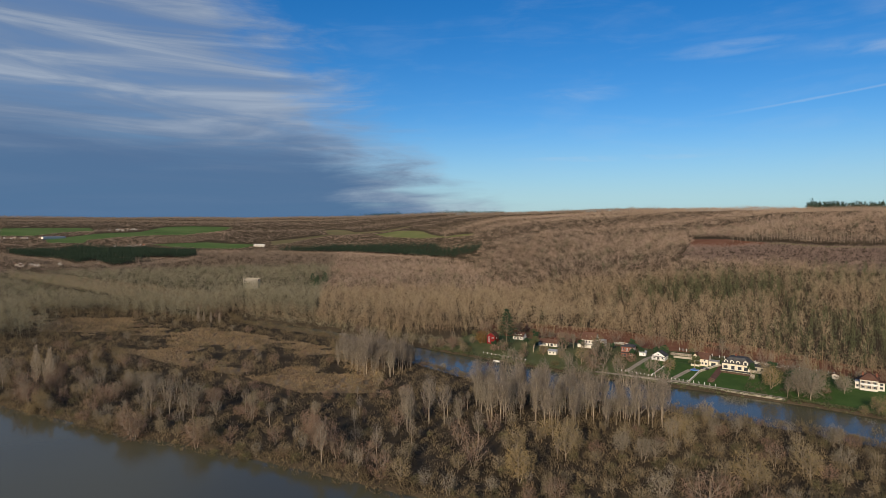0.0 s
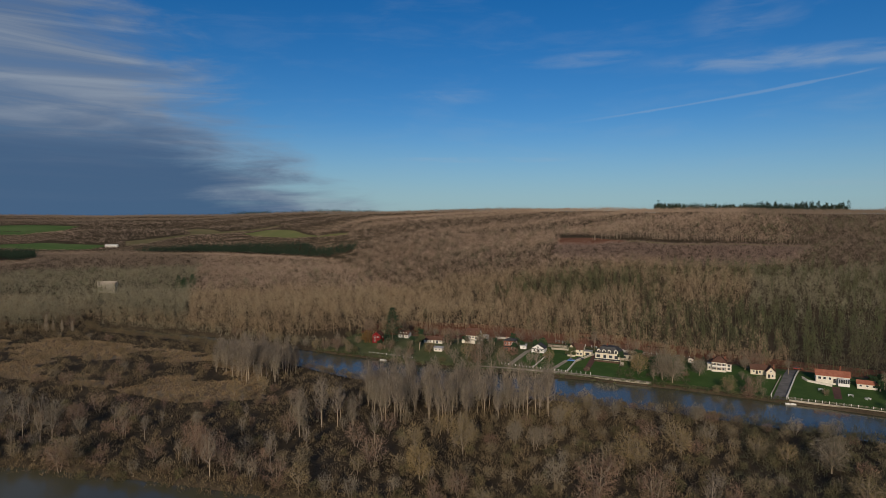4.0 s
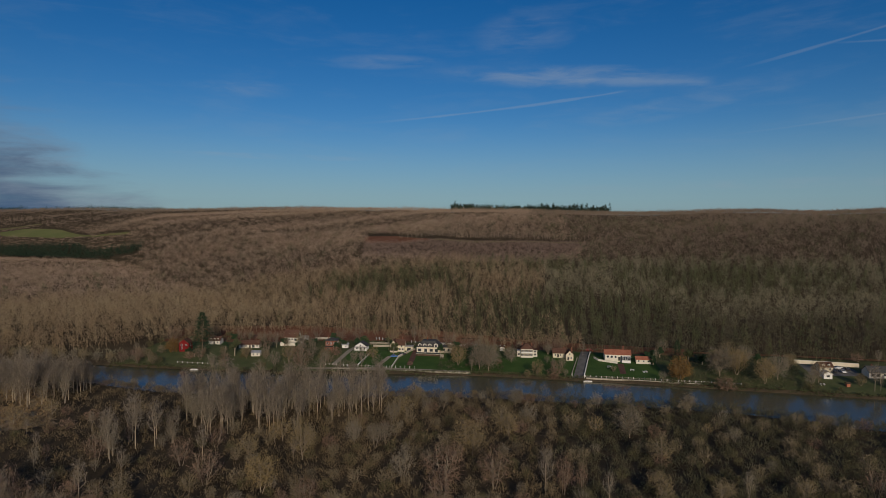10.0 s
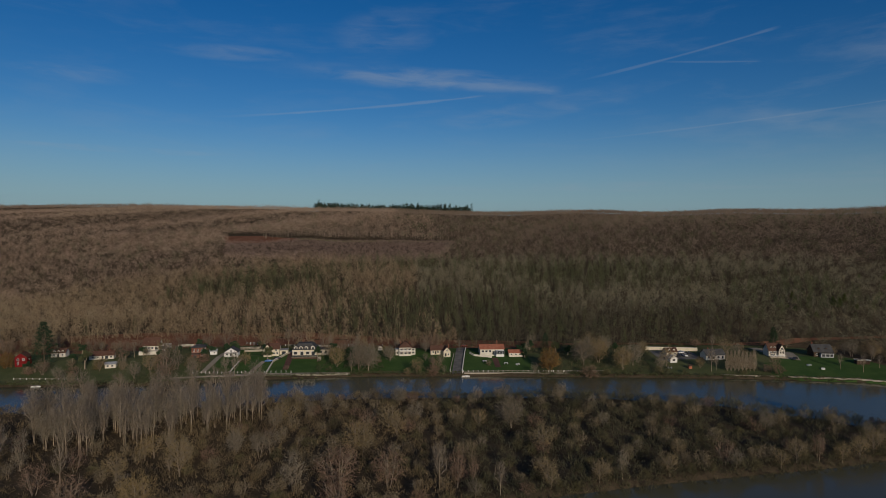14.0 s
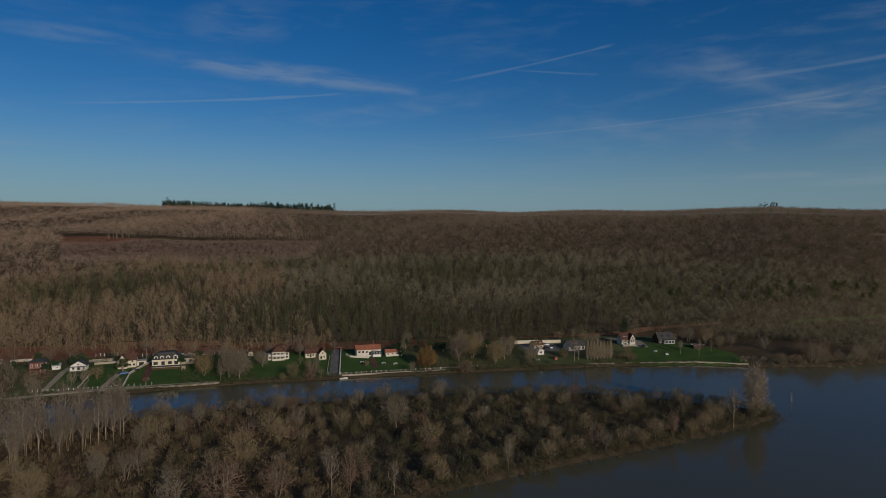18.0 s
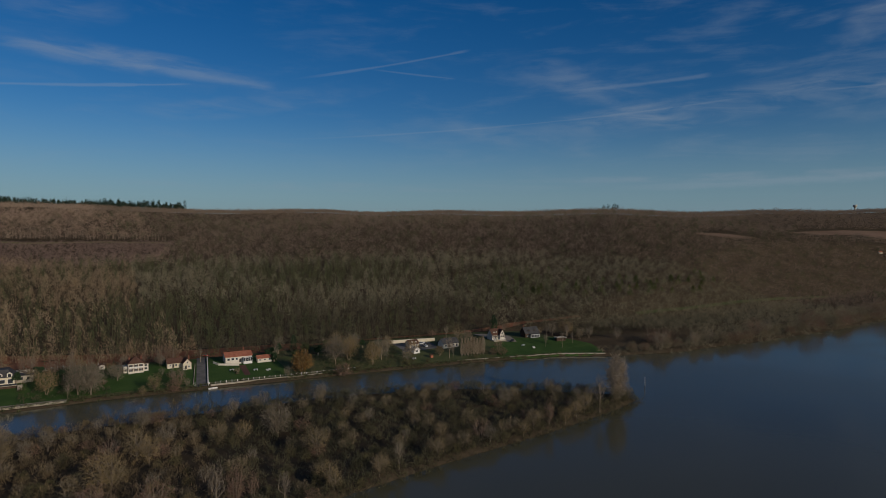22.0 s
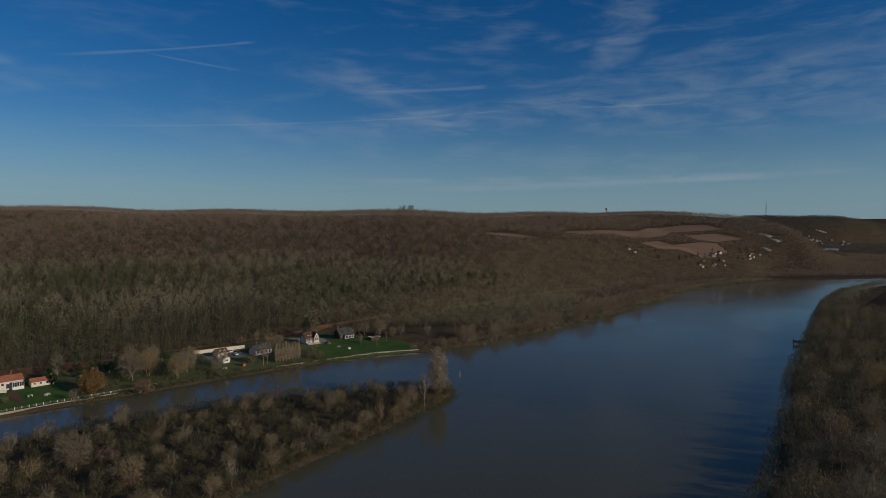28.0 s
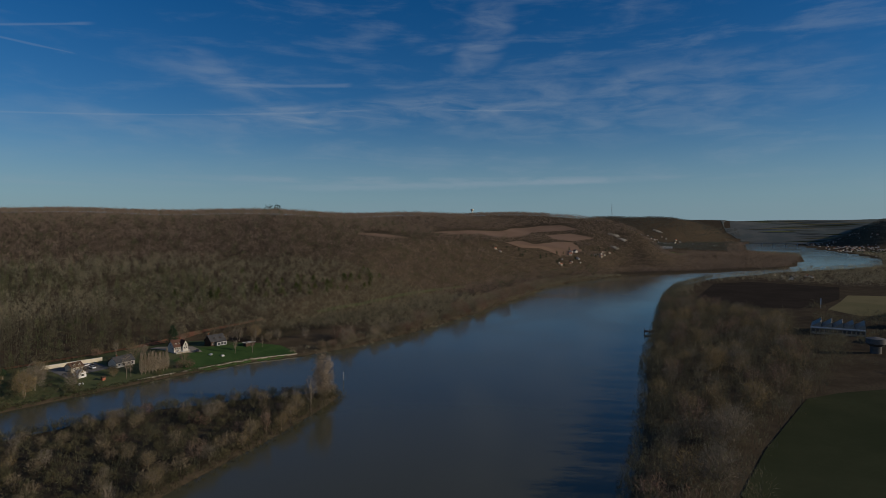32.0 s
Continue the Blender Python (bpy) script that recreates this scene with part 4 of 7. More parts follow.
south = (W < along(SOUTH_BANK, U)) & (U > 0)
keep = ~hill & ~plain_far & ~(south & (rng.uniform(size=U.size) < 0.88))
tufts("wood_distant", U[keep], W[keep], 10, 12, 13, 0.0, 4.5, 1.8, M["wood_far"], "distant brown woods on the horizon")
U, W = scatter((2300, 100, 4600, 1900), 24.0, lambda u, v: open_ground(u, v) & (np.hypot(u, v) > 2100) & (np.hypot(u, v) < 4400) & view(u, v, -87.6, -66) & (v > along(NORTH_BANK, u) + 40) & (np.sin(u * 0.009) + np.cos(v * 0.02) > -0.9))
tufts("wood_distant", U, W, 12, 12, 14, 0.0, 4.5, 1.8, M["far_dark"], "dark wood on the hill beyond the bend")
draped("far_plain", [(4085, -560), (4500, -620), (4900, -680), (4900, 330), (4600, 300), (4300, 255), (4085, 150)], M["far_plain"], 1.2, "open fields on the far plain, haze put into the grey", "field", 25.0)
far = np.random.default_rng(8)
for i in range(30):
    m, label = (("wood_band", "long wood on the far plain"), ("field_dull", "dull green field on the far plain"), ("wood_band", "long wood on the far plain"), ("field_straw", "pale stubble field on the far plain"), ("field_meadow", "green field on the far plain"))[i % 5]
    a, c, q = 4100 + i * 24 + far.uniform(-20, 20), far.uniform(-480, 120), far.uniform(-0.12, 0.12)
    d, h = far.uniform(9, 26), far.uniform(60, 240)
    left, right = min(c + h, 170), max(c - h, -560)
    draped("far_field", [(a + q * (left - c), left), (a + d * 0.8, c + h * 0.2), (a + q * (right - c), right), (a - d, c - h * 0.3)], M[m], 1.9 + 0.35 * (i % 5), label, "field", 25.0)
U, W = scatter((3300, -1000, 4250, -260), 22.0, lambda u, v: view(u, v, -104, -94.2) & (np.hypot(u, v) > 3350) & (np.hypot(u, v) < 4050) & (ground_z(u, v) > 14))
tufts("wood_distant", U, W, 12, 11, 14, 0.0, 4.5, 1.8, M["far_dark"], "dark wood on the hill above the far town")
# right bank
U, W = scatter((120, -160, 1700, 140), 6.5, lambda u, v: open_ground(u, v) & (v < along(SOUTH_BANK, u)) & (v > along(SOUTH_BANK, u) - np.interp(u, [150, 400, 520, 600, 2000], [34, 110, 125, 60, 60])) & (np.hypot(u, v) < 700) & ~((u > 440) & (u < 640) & (v < 2)))
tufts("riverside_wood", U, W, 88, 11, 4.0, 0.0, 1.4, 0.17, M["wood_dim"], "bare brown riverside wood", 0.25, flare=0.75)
U, W = scatter((400, -600, 2400, 140), 13, lambda u, v: open_ground(u, v) & (v < along(SOUTH_BANK, u)) & (np.hypot(u, v) >= 700) & ((v > along(SOUTH_BANK, u) - 30) | (u > 900)) & (v > along(SOUTH_BANK, u) - 260))
tufts("riverside_wood", U, W, 40, 10, 6, 0.0, 2.0, 0.4, M["wood_near"], "bare brown trees along the far river bend")

U, W = scatter((360, -130, 660, -12), 7.0, lambda u, v: open_ground(u, v) & (v < along(SOUTH_BANK, u) - 60) & ~((u > 470) & (u < 520) & (v > -48)) & (np.hypot(u - 416, v + 38) > 12) & (np.sin(u * 0.06) + np.cos(v * 0.09) > -0.6))
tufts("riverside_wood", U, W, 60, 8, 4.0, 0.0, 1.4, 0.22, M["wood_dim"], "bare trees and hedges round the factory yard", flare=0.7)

# island: shrubs as one growth, and the trees one by one
isle = lambda u, v: np.minimum(along(ISLE_NORTH, u) - v, v - along(ISLE_SOUTH, u))
U, W = scatter((-640, 50, 200, 320), 4.3, lambda u, v: (isle(u, v) > -0.3) & (u < 197) & (rng.uniform(size=u.shape) < np.where(in_any(MARSH, u, v), np.where(reedy(u, v), 0.09, 0.35), np.where(u > -70, 0.95, 0.7))))
tall = rng.uniform(size=U.size) < np.where(U > -70, 0.4, 0.2)
# fall of light from west to east is put into the shrub colours
tufts("shrubs", U[~tall & (U < 20)], W[~tall & (U < 20)], 48, 3.0, 2.4, 0.0, 1.0, 0.16, M["shrub_west_lit"], "tangled bare shrubs and brambles on the island", flare=0.8)
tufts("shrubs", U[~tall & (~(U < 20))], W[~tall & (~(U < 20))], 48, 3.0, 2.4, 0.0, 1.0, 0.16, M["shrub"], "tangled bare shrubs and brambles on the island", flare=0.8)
tufts("thicket", U[tall & (U < 20)], W[tall & (U < 20)], 90, 5.4, 2.8, 0.0, 1.4, 0.14, M["shrub_west_lit"], "taller olive-brown thicket on the island", flare=0.8)
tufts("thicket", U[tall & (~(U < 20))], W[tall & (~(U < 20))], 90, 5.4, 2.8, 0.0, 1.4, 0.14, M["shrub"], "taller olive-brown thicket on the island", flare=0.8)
U, W = scatter((-560, 150, -160, 262), 2.2, lambda u, v: reedy(u, v) & (rng.uniform(size=u.shape) < 0.8))
tufts("reeds", U, W, 14, 1.3, 1.2, 0.0, 0.9, 0.3, M["reed_tuft"], "tawny dry reeds in tussocks", flare=0.8)
U, W = scatter((-560, 90, -160, 290), 9.0, lambda u, v: (isle(u, v) > 2) & (in_any(MARSH, u, v) | (u < -250)) & (rng.uniform(size=u.shape) < 0.45))
tufts("marsh_bushes", U, W, 100, 4.6, 3.2, 0.0, 1.4, 0.17, M["shrub_west_lit"], "dark rounded bushes dotting the marsh", flare=0.7)
# scrub along the wooded north shore downstream, and upstream
U, W = scatter((255, 200, 1000, 330), 4.5, lambda u, v: (v > along(NORTH_BANK, u) - 3.5) & (v < along(NORTH_BANK, u) + np.interp(u, [255, 300, 400], [6, 14, 30])))
tufts("shore_scrub", U, W, 60, 4.2, 3.0, 0.0, 1.2, 0.16, M["wood_near"], "brown scrub overhanging the river bank", flare=0.8)
U, W = scatter((-420, 280, -205, 330), 4.5, lambda u, v: (dry(u, v) > 0) & (v > along(NORTH_BANK, u)) & (v < along(NORTH_BANK, u) + 14))
tufts("shore_scrub", U, W, 40, 5.0, 2.6, 0.0, 1.1, 0.2, M["wood_near"], "pale scrub below the wooded bank", flare=0.8)
# hedges and undergrowth round the gardens
U, W = scatter((-215, 300, 300, 372), 3.9, lambda u, v: (dry(u, v) > 1) & (v > along(NORTH_BANK, u)) & (rng.uniform(size=u.shape) < 0.9) &
               (((u > -38) & (u < -4) & (v < 352)) | ((u > 78) & (u < 146) & (v < 352)) | ((u > 186) & (u < 193) & (v < 325)) | ((u > 258) & (v < 330)) | ((v > 352) & (u > -160) & (u < 205) & (v < 360)) | ((u < -160) & (v > 345)) | ((u > -122) & (u < -104) & (v < 345))))
tufts("garden_undergrowth", U, W, 40, 3.0, 2.0, 0.0, 0.9, 0.17, M["shrub"], "unkempt hedges and undergrowth between gardens")
U, W = scatter((120, 20, 1000, 140), 4.0, lambda u, v: (v < along(SOUTH_BANK, u) + 3.0) & (v > along(SOUTH_BANK, u) - 9))
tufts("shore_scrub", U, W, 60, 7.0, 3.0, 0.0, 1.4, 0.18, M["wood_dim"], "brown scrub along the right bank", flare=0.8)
draped("forest_floor", [(-215, 345), (-160, 352), (-100, 366), (-40, 372), (0, 358), (100, 352), (100, 372), (0, 385), (-60, 402), (-150, 415), (-230, 400)], M["leaf_litter"], 0.05, "red-brown fallen leaves under the wood's edge", "ground", 4.0)
# growth hanging over the water all round the island
U, W = scatter((-430, 40, 206, 300), 3.0, lambda u, v: (isle(u, v) > -3.2) & (isle(u, v) < 4.0) & (u < 199))
# shore growth keeps the brighter sunlit colour west of u=20
tufts("shore_growth", U[U < 20], W[U < 20], 56, 3.5, 2.4, 0.0, 1.2, 0.15, M["shrub_west_lit"], "dense brown growth overhanging the island's shore", flare=0.8)
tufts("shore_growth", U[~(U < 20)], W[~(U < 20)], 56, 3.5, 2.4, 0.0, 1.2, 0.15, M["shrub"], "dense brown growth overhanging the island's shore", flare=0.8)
# grassy river bank below the gardens, with low bushes here and there
U, W = scatter((-215, 285, 262, 320), 1.9, lambda u, v: (dry(u, v) > -0.2) & (v > along(NORTH_BANK, u) - 0.5) & (v < along(NORTH_BANK, u) + 3.4) & ~((u > 38) & (u < 74)))
tufts("bank_grass", U, W, 26, 1.0, 1.4, 0.0, 0.7, 0.26, M["ivy"], "rough grass along the river bank below the gardens", flare=0.8)
draped("terrace_track", [(353, 334), (413, 333.5), (473, 336), (560, 341), (640, 342), (640, 345), (560, 344.5), (473, 339.5), (413, 337), (353, 337.5)], M["rough_grass"], 0.5, "grassy terrace track along the slope", "track", 6.0)
U, W = scatter((-2900, 300, -650, 1900), 15.0, lambda u, v: low_belt(u, v) & ~in_any(FIELDS, u, v) & ~conifer_zone(u, v) & (dry(u, v) > 5))
tufts("hedges", U, W, 24, 3.6, 8.0, 0.0, 2.0, 0.6, M["wood_far_west_lit"], "low brown scrub and hedges round the valley fields")
U, W = scatter((950, -500, 2400, 120), 12.0, lambda u, v: low_belt(u, v) & ~in_any(FIELDS, u, v) & (dry(u, v) > 3))
tufts("hedges", U, W, 22, 3.2, 6.5, 0.0, 1.8, 0.5, M["wood_near"], "low scrub on the point between two river reaches")
U, W = scatter((600, 180, 1420, 620), 7.0, lambda u, v: (dry(u, v) > 8) & ~in_any(FIELDS, u, v) & ~open_ground(u, v) & (rng.uniform(size=u.shape) < 0.8))
tufts("slope_scrub", U, W, 26, 4.0, 4.2, 0.0, 1.4, 0.36, M["wood_far"], "low brown scrub on the open chalk slope")


# ---- buildings ----
def box(bm, x0, x1, y0, y1, z0, z1):
    v = [bm.verts.new(p) for p in ((x0, y0, z0), (x1, y0, z0), (x1, y1, z0), (x0, y1, z0), (x0, y0, z1), (x1, y0, z1), (x1, y1, z1), (x0, y1, z1))]
    for f in ((3, 2, 1, 0), (4, 5, 6, 7), (0, 1, 5, 4), (1, 2, 6, 5), (2, 3, 7, 6), (3, 0, 4, 7)):
        bm.faces.new([v[i] for i in f])
    return bm


def boxes(*list_of):
    bm = bmesh.new()
    for b in list_of:
        box(bm, *b)
    return bm


def loft(bm, rings):
    """Closed solid through rings of as many points each."""
    vs = [[bm.verts.new(p) for p in r] for r in rings]
    n = len(vs[0])
    for a, b in zip(vs, vs[1:]):
        for i in range(n):
            bm.faces.new((a[i], a[(i + 1) % n], b[(i + 1) % n], b[i]))
    bm.faces.new(vs[0][::-1])
    bm.faces.new(vs[-1])
    bmesh.ops.recalc_face_normals(bm, faces=bm.faces[:])
    return bm


def gable_body(w, d, eave, ridge, along_x):
    """Walls with their gables, as one solid reaching a little into the ground."""
    bm = bmesh.new()
    if along_x:
        return loft(bm, [[(x, -d / 2, -1.2), (x, d / 2, -1.2), (x, d / 2, eave), (x, 0, ridge), (x, -d / 2, eave)] for x in (-w / 2, w / 2)])
    return loft(bm, [[(-w / 2, y, -1.2), (w / 2, y, -1.2), (w / 2, y, eave), (0, y, ridge), (-w / 2, y, eave)] for y in (-d / 2, d / 2)])


def gable_roof(w, d, eave, ridge, along_x, over=0.45, thick=0.22):
    bm = bmesh.new()
    span = (d if along_x else w) / 2
    s = (ridge - eave) / span
    o = span + over
    prof = [(-o, eave - over * s + 0.03), (0, ridge + 0.03), (o, eave - over * s + 0.03), (o, eave - over * s + thick), (0, ridge + thick * 1.25), (-o, eave - over * s + thick)]
    half = (w if along_x else d) / 2 + over
    rings = [[((e, a, z) if along_x else (a, e, z)) for a, z in prof] for e in (-half, half)]
    return loft(bm, rings)


def hip_roof(w, d, eave, ridge, flat, over=0.45, thick=0.2):
    """Hipped roof with a ridge or a flat top of the given share."""
    bm = bmesh.new()
    a, b = w / 2 + over, d / 2 + over
    ta, tb = max(a - b, 0.3) if flat <= 0 else a * flat, 0.12 if flat <= 0 else b * flat
    q = lambda x, y, z: [(-x, -y, z), (x, -y, z), (x, y, z), (-x, y, z)]
    return loft(bm, [q(a, b, eave), q(a, b, eave + thick), q(ta, tb, ridge)])


def opening(e, face, w, d, x, z, ww, hh, name="window", pane=True, frame_mat=None, shut=None):
    """A framed window or door on a wall: frame proud of the wall, pane proud of the frame's rebate."""
    def place(x0, x1, o0, o1, z0, z1):
        if face == "f":
            return (x0, x1, -d / 2 - o1, -d / 2 - o0, z0, z1)
        if face == "r":
            return (w / 2 + o0, w / 2 + o1, x0, x1, z0, z1)
        return (-w / 2 - o1, -w / 2 - o0, x0, x1, z0, z1)
    t = 0.11
    f = part(name, boxes(place(x - ww / 2, x - ww / 2 + t, -0.02, 0.07, z, z + hh), place(x + ww / 2 - t, x + ww / 2, -0.02, 0.07, z, z + hh),
                         place(x - ww / 2 + t, x + ww / 2 - t, -0.02, 0.07, z + hh - t, z + hh), place(x - ww / 2 + t, x + ww / 2 - t, -0.02, 0.09, z, z + t)),
             frame_mat or M["white_paint"], e)
    if pane:
        part("pane", boxes(place(x - ww / 2 + t, x + ww / 2 - t, -0.02, 0.03, z + t, z + hh - t)), M["glass"], f)
    if shut:
        for s in (-1, 1):
            part("shutter", boxes(place(x + s * (ww / 2 + 0.27) - 0.25, x + s * (ww / 2 + 0.27) + 0.25, 0.0, 0.06, z, z + hh)), shut, e)


def dormer(e, x, y, z, w, h, depth, wall, roof):
    """A dormer with its own gabled roof and window, facing the river."""
    bm = bmesh.new()
    loft(bm, [[(x - w / 2, yy, z), (x + w / 2, yy, z), (x + w / 2, yy, z + h), (x, yy, z + h + w * 0.35), (x - w / 2, yy, z + h)] for yy in (y, y + depth)])
    d = part("dormer", bm, wall, e)
    bm = bmesh.new()
    o = w / 2 + 0.18
    prof = [(-o, h - 0.1), (0, h + w * 0.35 + 0.03), (o, h - 0.1), (o, h + 0.04), (0, h + w * 0.35 + 0.17), (-o, h + 0.04)]
    loft(bm, [[(x + a, yy, z + b) for a, b in prof] for yy in (y - 0.2, y + depth)])
    part("dormer_roof", bm, roof, d)
    part("pane", boxes((x - w * 0.28, x + w * 0.28, y - 0.04, y + 0.02, z + 0.25, z + h - 0.05)), M["glass"], d)


SPOTS = []


def house(u, v, rot, w, d, eave, ridge, wall, roof, label, style="x", wins=(), chimneys=(), door=None, shut=None, dormers=(), flat=0.0, lift=0.0, name="house", trim=None, size=0.84):
    """A house whose front looks at the river (-y); wins: (face, x, z, width, height)."""
    z = z_at(u, v) + lift
    SPOTS.append((u, v, w))
    e = thing(name, pose(u, v, z, 0, 0, rot) @ Matrix.Scale(size, 4), label, name.replace("_", " "), "")
    if style in "xy":
        part("wall", gable_body(w, d, eave, ridge, style == "x"), wall, e)
        part("roof", gable_roof(w, d, eave, ridge, style == "x"), roof, e)
    else:
        part("wall", boxes((-w / 2, w / 2, -d / 2, d / 2, -1.2, eave)), wall, e)
        part("roof", hip_roof(w, d, eave, ridge, flat), roof, e)
    for face, x, zz, ww, hh in wins:
        opening(e, face, w, d, x, zz, ww, hh, shut=shut if face == "f" else None, frame_mat=trim)
    if door is not None:
        opening(e, "f", w, d, door, 0.0, 1.1, 2.1, "door", True, M["timber_dark"])
    for x, y, zz in chimneys:
        c = part("chimney", boxes((x - 0.35, x + 0.35, y - 0.3, y + 0.3, eave, zz)), M["brick"], e)
        part("chimney_pot", boxes((x - 0.14, x + 0.14, y - 0.14, y + 0.14, zz, zz + 0.35)), M["tile_red"], c)
    for x, y, zz, ww, hh, dd in dormers:
        dormer(e, x, y, zz, ww, hh, dd, wall if trim is None else M["render_white"], roof)
    return e


def wing(e, x, y, w, d, eave, ridge, style, wall, roof, wins=()):
    """A lower part of a house beside or before its main body."""
    m = Matrix.Translation((x, y, 0))
    bm = gable_body(w, d, eave, ridge, style == "x") if style in "xy" else boxes((-w / 2, w / 2, -d / 2, d / 2, -1.2, eave))
    bm.transform(m)
    a = part("wing", bm, wall, e)
    bm = gable_roof(w, d, eave, ridge, style == "x", 0.35) if style in "xy" else boxes((-w / 2 - 0.25, w / 2 + 0.25, -d / 2 - 0.25, d / 2 + 0.25, eave, eave + 0.25))
    bm.transform(m)
    part("wing_roof", bm, roof, a)
    for xx, zz, ww, hh in wins:
        part("window", boxes((x + xx - ww / 2, x + xx + ww / 2, y - d / 2 - 0.05, y - d / 2 + 0.01, zz, zz + hh)), M["glass"], a)


# riverside houses, from upstream to downstream
house(-187.8, 327, 8, 6.6, 6.5, 5.0, 7.4, M["red_boards"], M["tile_brown"], "bright red boarded house with white windows", "y",
      [("f", -1.5, 3.0, 1.3, 1.4), ("f", 1.5, 3.0, 1.3, 1.4), ("f", -1.5, 0.4, 1.0, 1.9), ("r", 0, 2.8, 1.1, 1.2)], lift=0.4)
e = house(-178.5, 344, 6, 8.5, 6.0, 2.9, 5.2, M["render_white"], M["tile_brown"], "small white cottage with dormers beside a fir", "x",
          [("f", -2.5, 0.9, 1.2, 1.3), ("f", 2.5, 0.9, 1.2, 1.3)], door=0, dormers=[(-2.2, -2.6, 2.9, 1.3, 1.1, 2.2), (0.2, -2.6, 2.9, 1.3, 1.1, 2.2), (2.6, -2.6, 2.9, 1.3, 1.1, 2.2)])
house(-153, 337, 10, 14.0, 6.0, 2.6, 4.6, M["render_white"], M["tile_brown"], "long low white bungalow with a brown tiled roof", "x",
      [("f", -5, 0.9, 1.3, 1.2), ("f", -2, 0.9, 1.3, 1.2), ("f", 3, 0.2, 2.0, 2.0), ("f", 5.5, 0.9, 1.2, 1.2)], door=0.6, chimneys=[(4, 0.6, 5.4)])
house(-142, 322, 10, 6.0, 4.0, 2.3, 3.2, M["render_white"], M["metal_grey"], "small whitewashed boathouse shed", "x", [("f", -1.4, 0.7, 1.3, 1.1), ("f", 1.2, 0.7, 1.3, 1.1)], name="shed")
e = house(-132.5, 351, 6, 10.0, 8.0, 3.2, 7.6, M["render_white"], M["tile_brown"], "white house with a steep brown roof above a terrace", "x",
          [("f", -3.6, 0.8, 1.4, 1.4), ("f", -1.4, 0.8, 1.4, 1.4), ("f", 0.8, 0.8, 1.4, 1.4), ("f", 3.2, 0.2, 1.8, 2.1), ("r", 0, 3.6, 1.2, 1.5), ("r", 1.8, 0.9, 1.2, 1.3)],
          chimneys=[(-3.5, 0.5, 8.4)], dormers=[(-1.8, -2.4, 4.2, 1.0, 0.9, 1.4), (1.8, -2.4, 4.2, 1.0, 0.9, 1.4)], lift=2.0)
part("terrace", boxes((-6.5, 6.5, -8.2, -4.0, -3.2, -0.05)), M["render_white"], e, "white terrace wall before the house")
wing(e, 8.0, 1.0, 5.5, 6.0, 2.6, 2.6, "flat", M["render_white"], M["render_white"], [(-1, 0.2, 2.2, 2.0)])
e = house(-104, 340.5, 6, 7.6, 8.0, 6.2, 8.0, M["brick"], M["slate"], "tall two-storey brick house with slate roof", "hip",
          [(f, x, z, 1.0, 1.6) for f in "f" for z in (0.7, 3.8) for x in (-2.4, 0, 2.4)] + [("r", -1.6, 3.8, 1.0, 1.6), ("r", 1.6, 3.8, 1.0, 1.6), ("r", 0, 0.7, 1.0, 1.6)],
          chimneys=[(-2.8, 1.0, 8.8)])
part("string_course", boxes((-3.86, 3.86, -4.06, 4.06, 3.25, 3.45)), M["stone"], e)
wing(e, -1.0, -5.4, 4.5, 2.8, 2.4, 2.4, "flat", M["brick"], M["slate"], [(0, 0.4, 2.2, 1.5)])
house(-97.5, 345, 10, 4.2, 3.4, 2.4, 3.3, M["white_paint"], M["metal_grey"], "small white garden shed", "x", [("f", 0.6, 0.8, 1.0, 1.0)], name="shed")
e = house(-86.4, 341, 4, 8.4, 7.5, 3.0, 5.6, M["white_paint"], M["slate"], "white chalet with a dark gabled roof and veranda", "y",
          [("f", -2.6, 0.9, 1.2, 1.3), ("f", 0, 0.2, 1.6, 2.0), ("f", 2.6, 0.9, 1.2, 1.3), ("f", 0, 3.2, 1.1, 1.0), ("r", 0, 0.9, 1.2, 1.2)])
part("veranda_roof", boxes((-4.4, 4.4, -5.4, -3.8, 2.55, 2.7)), M["slate"], e)
for x in (-4.1, -1.4, 1.4, 4.1):
    part("veranda_post", boxes((x - 0.08, x + 0.08, -5.3, -5.14, -0.6, 2.55)), M["white_paint"], e)
part("veranda_rail", boxes((-4.2, 4.2, -5.28, -5.2, 0.75, 0.85)), M["white_paint"], e)
e = house(-64.5, 343, 4, 8.0, 8.0, 4.4, 7.4, M["render_cream"], M["tile_brown"], "cream house with a gabled wing and brown roof", "x",
          [("f", 0.8, 0.8, 1.3, 1.4), ("f", 2.8, 0.8, 1.3, 1.4), ("f", 2.0, 2.9, 1.2, 1.2), ("r", 0, 0.9, 1.2, 1.3)], chimneys=[(2.0, 0.8, 8.4)])
wing(e, -3.2, -2.0, 5.0, 8.0, 4.4, 7.6, "y", M["render_cream"], M["tile_brown"], [(-1.1, 0.8, 1.2, 1.4), (1.1, 0.8, 1.2, 1.4), (0, 3.4, 1.2, 1.5)])
wing(e, 6.6, 1.5, 5.0, 5.5, 2.7, 2.7, "flat", M["render_cream"], M["concrete"], [(0, 0.0, 2.6, 2.1)])
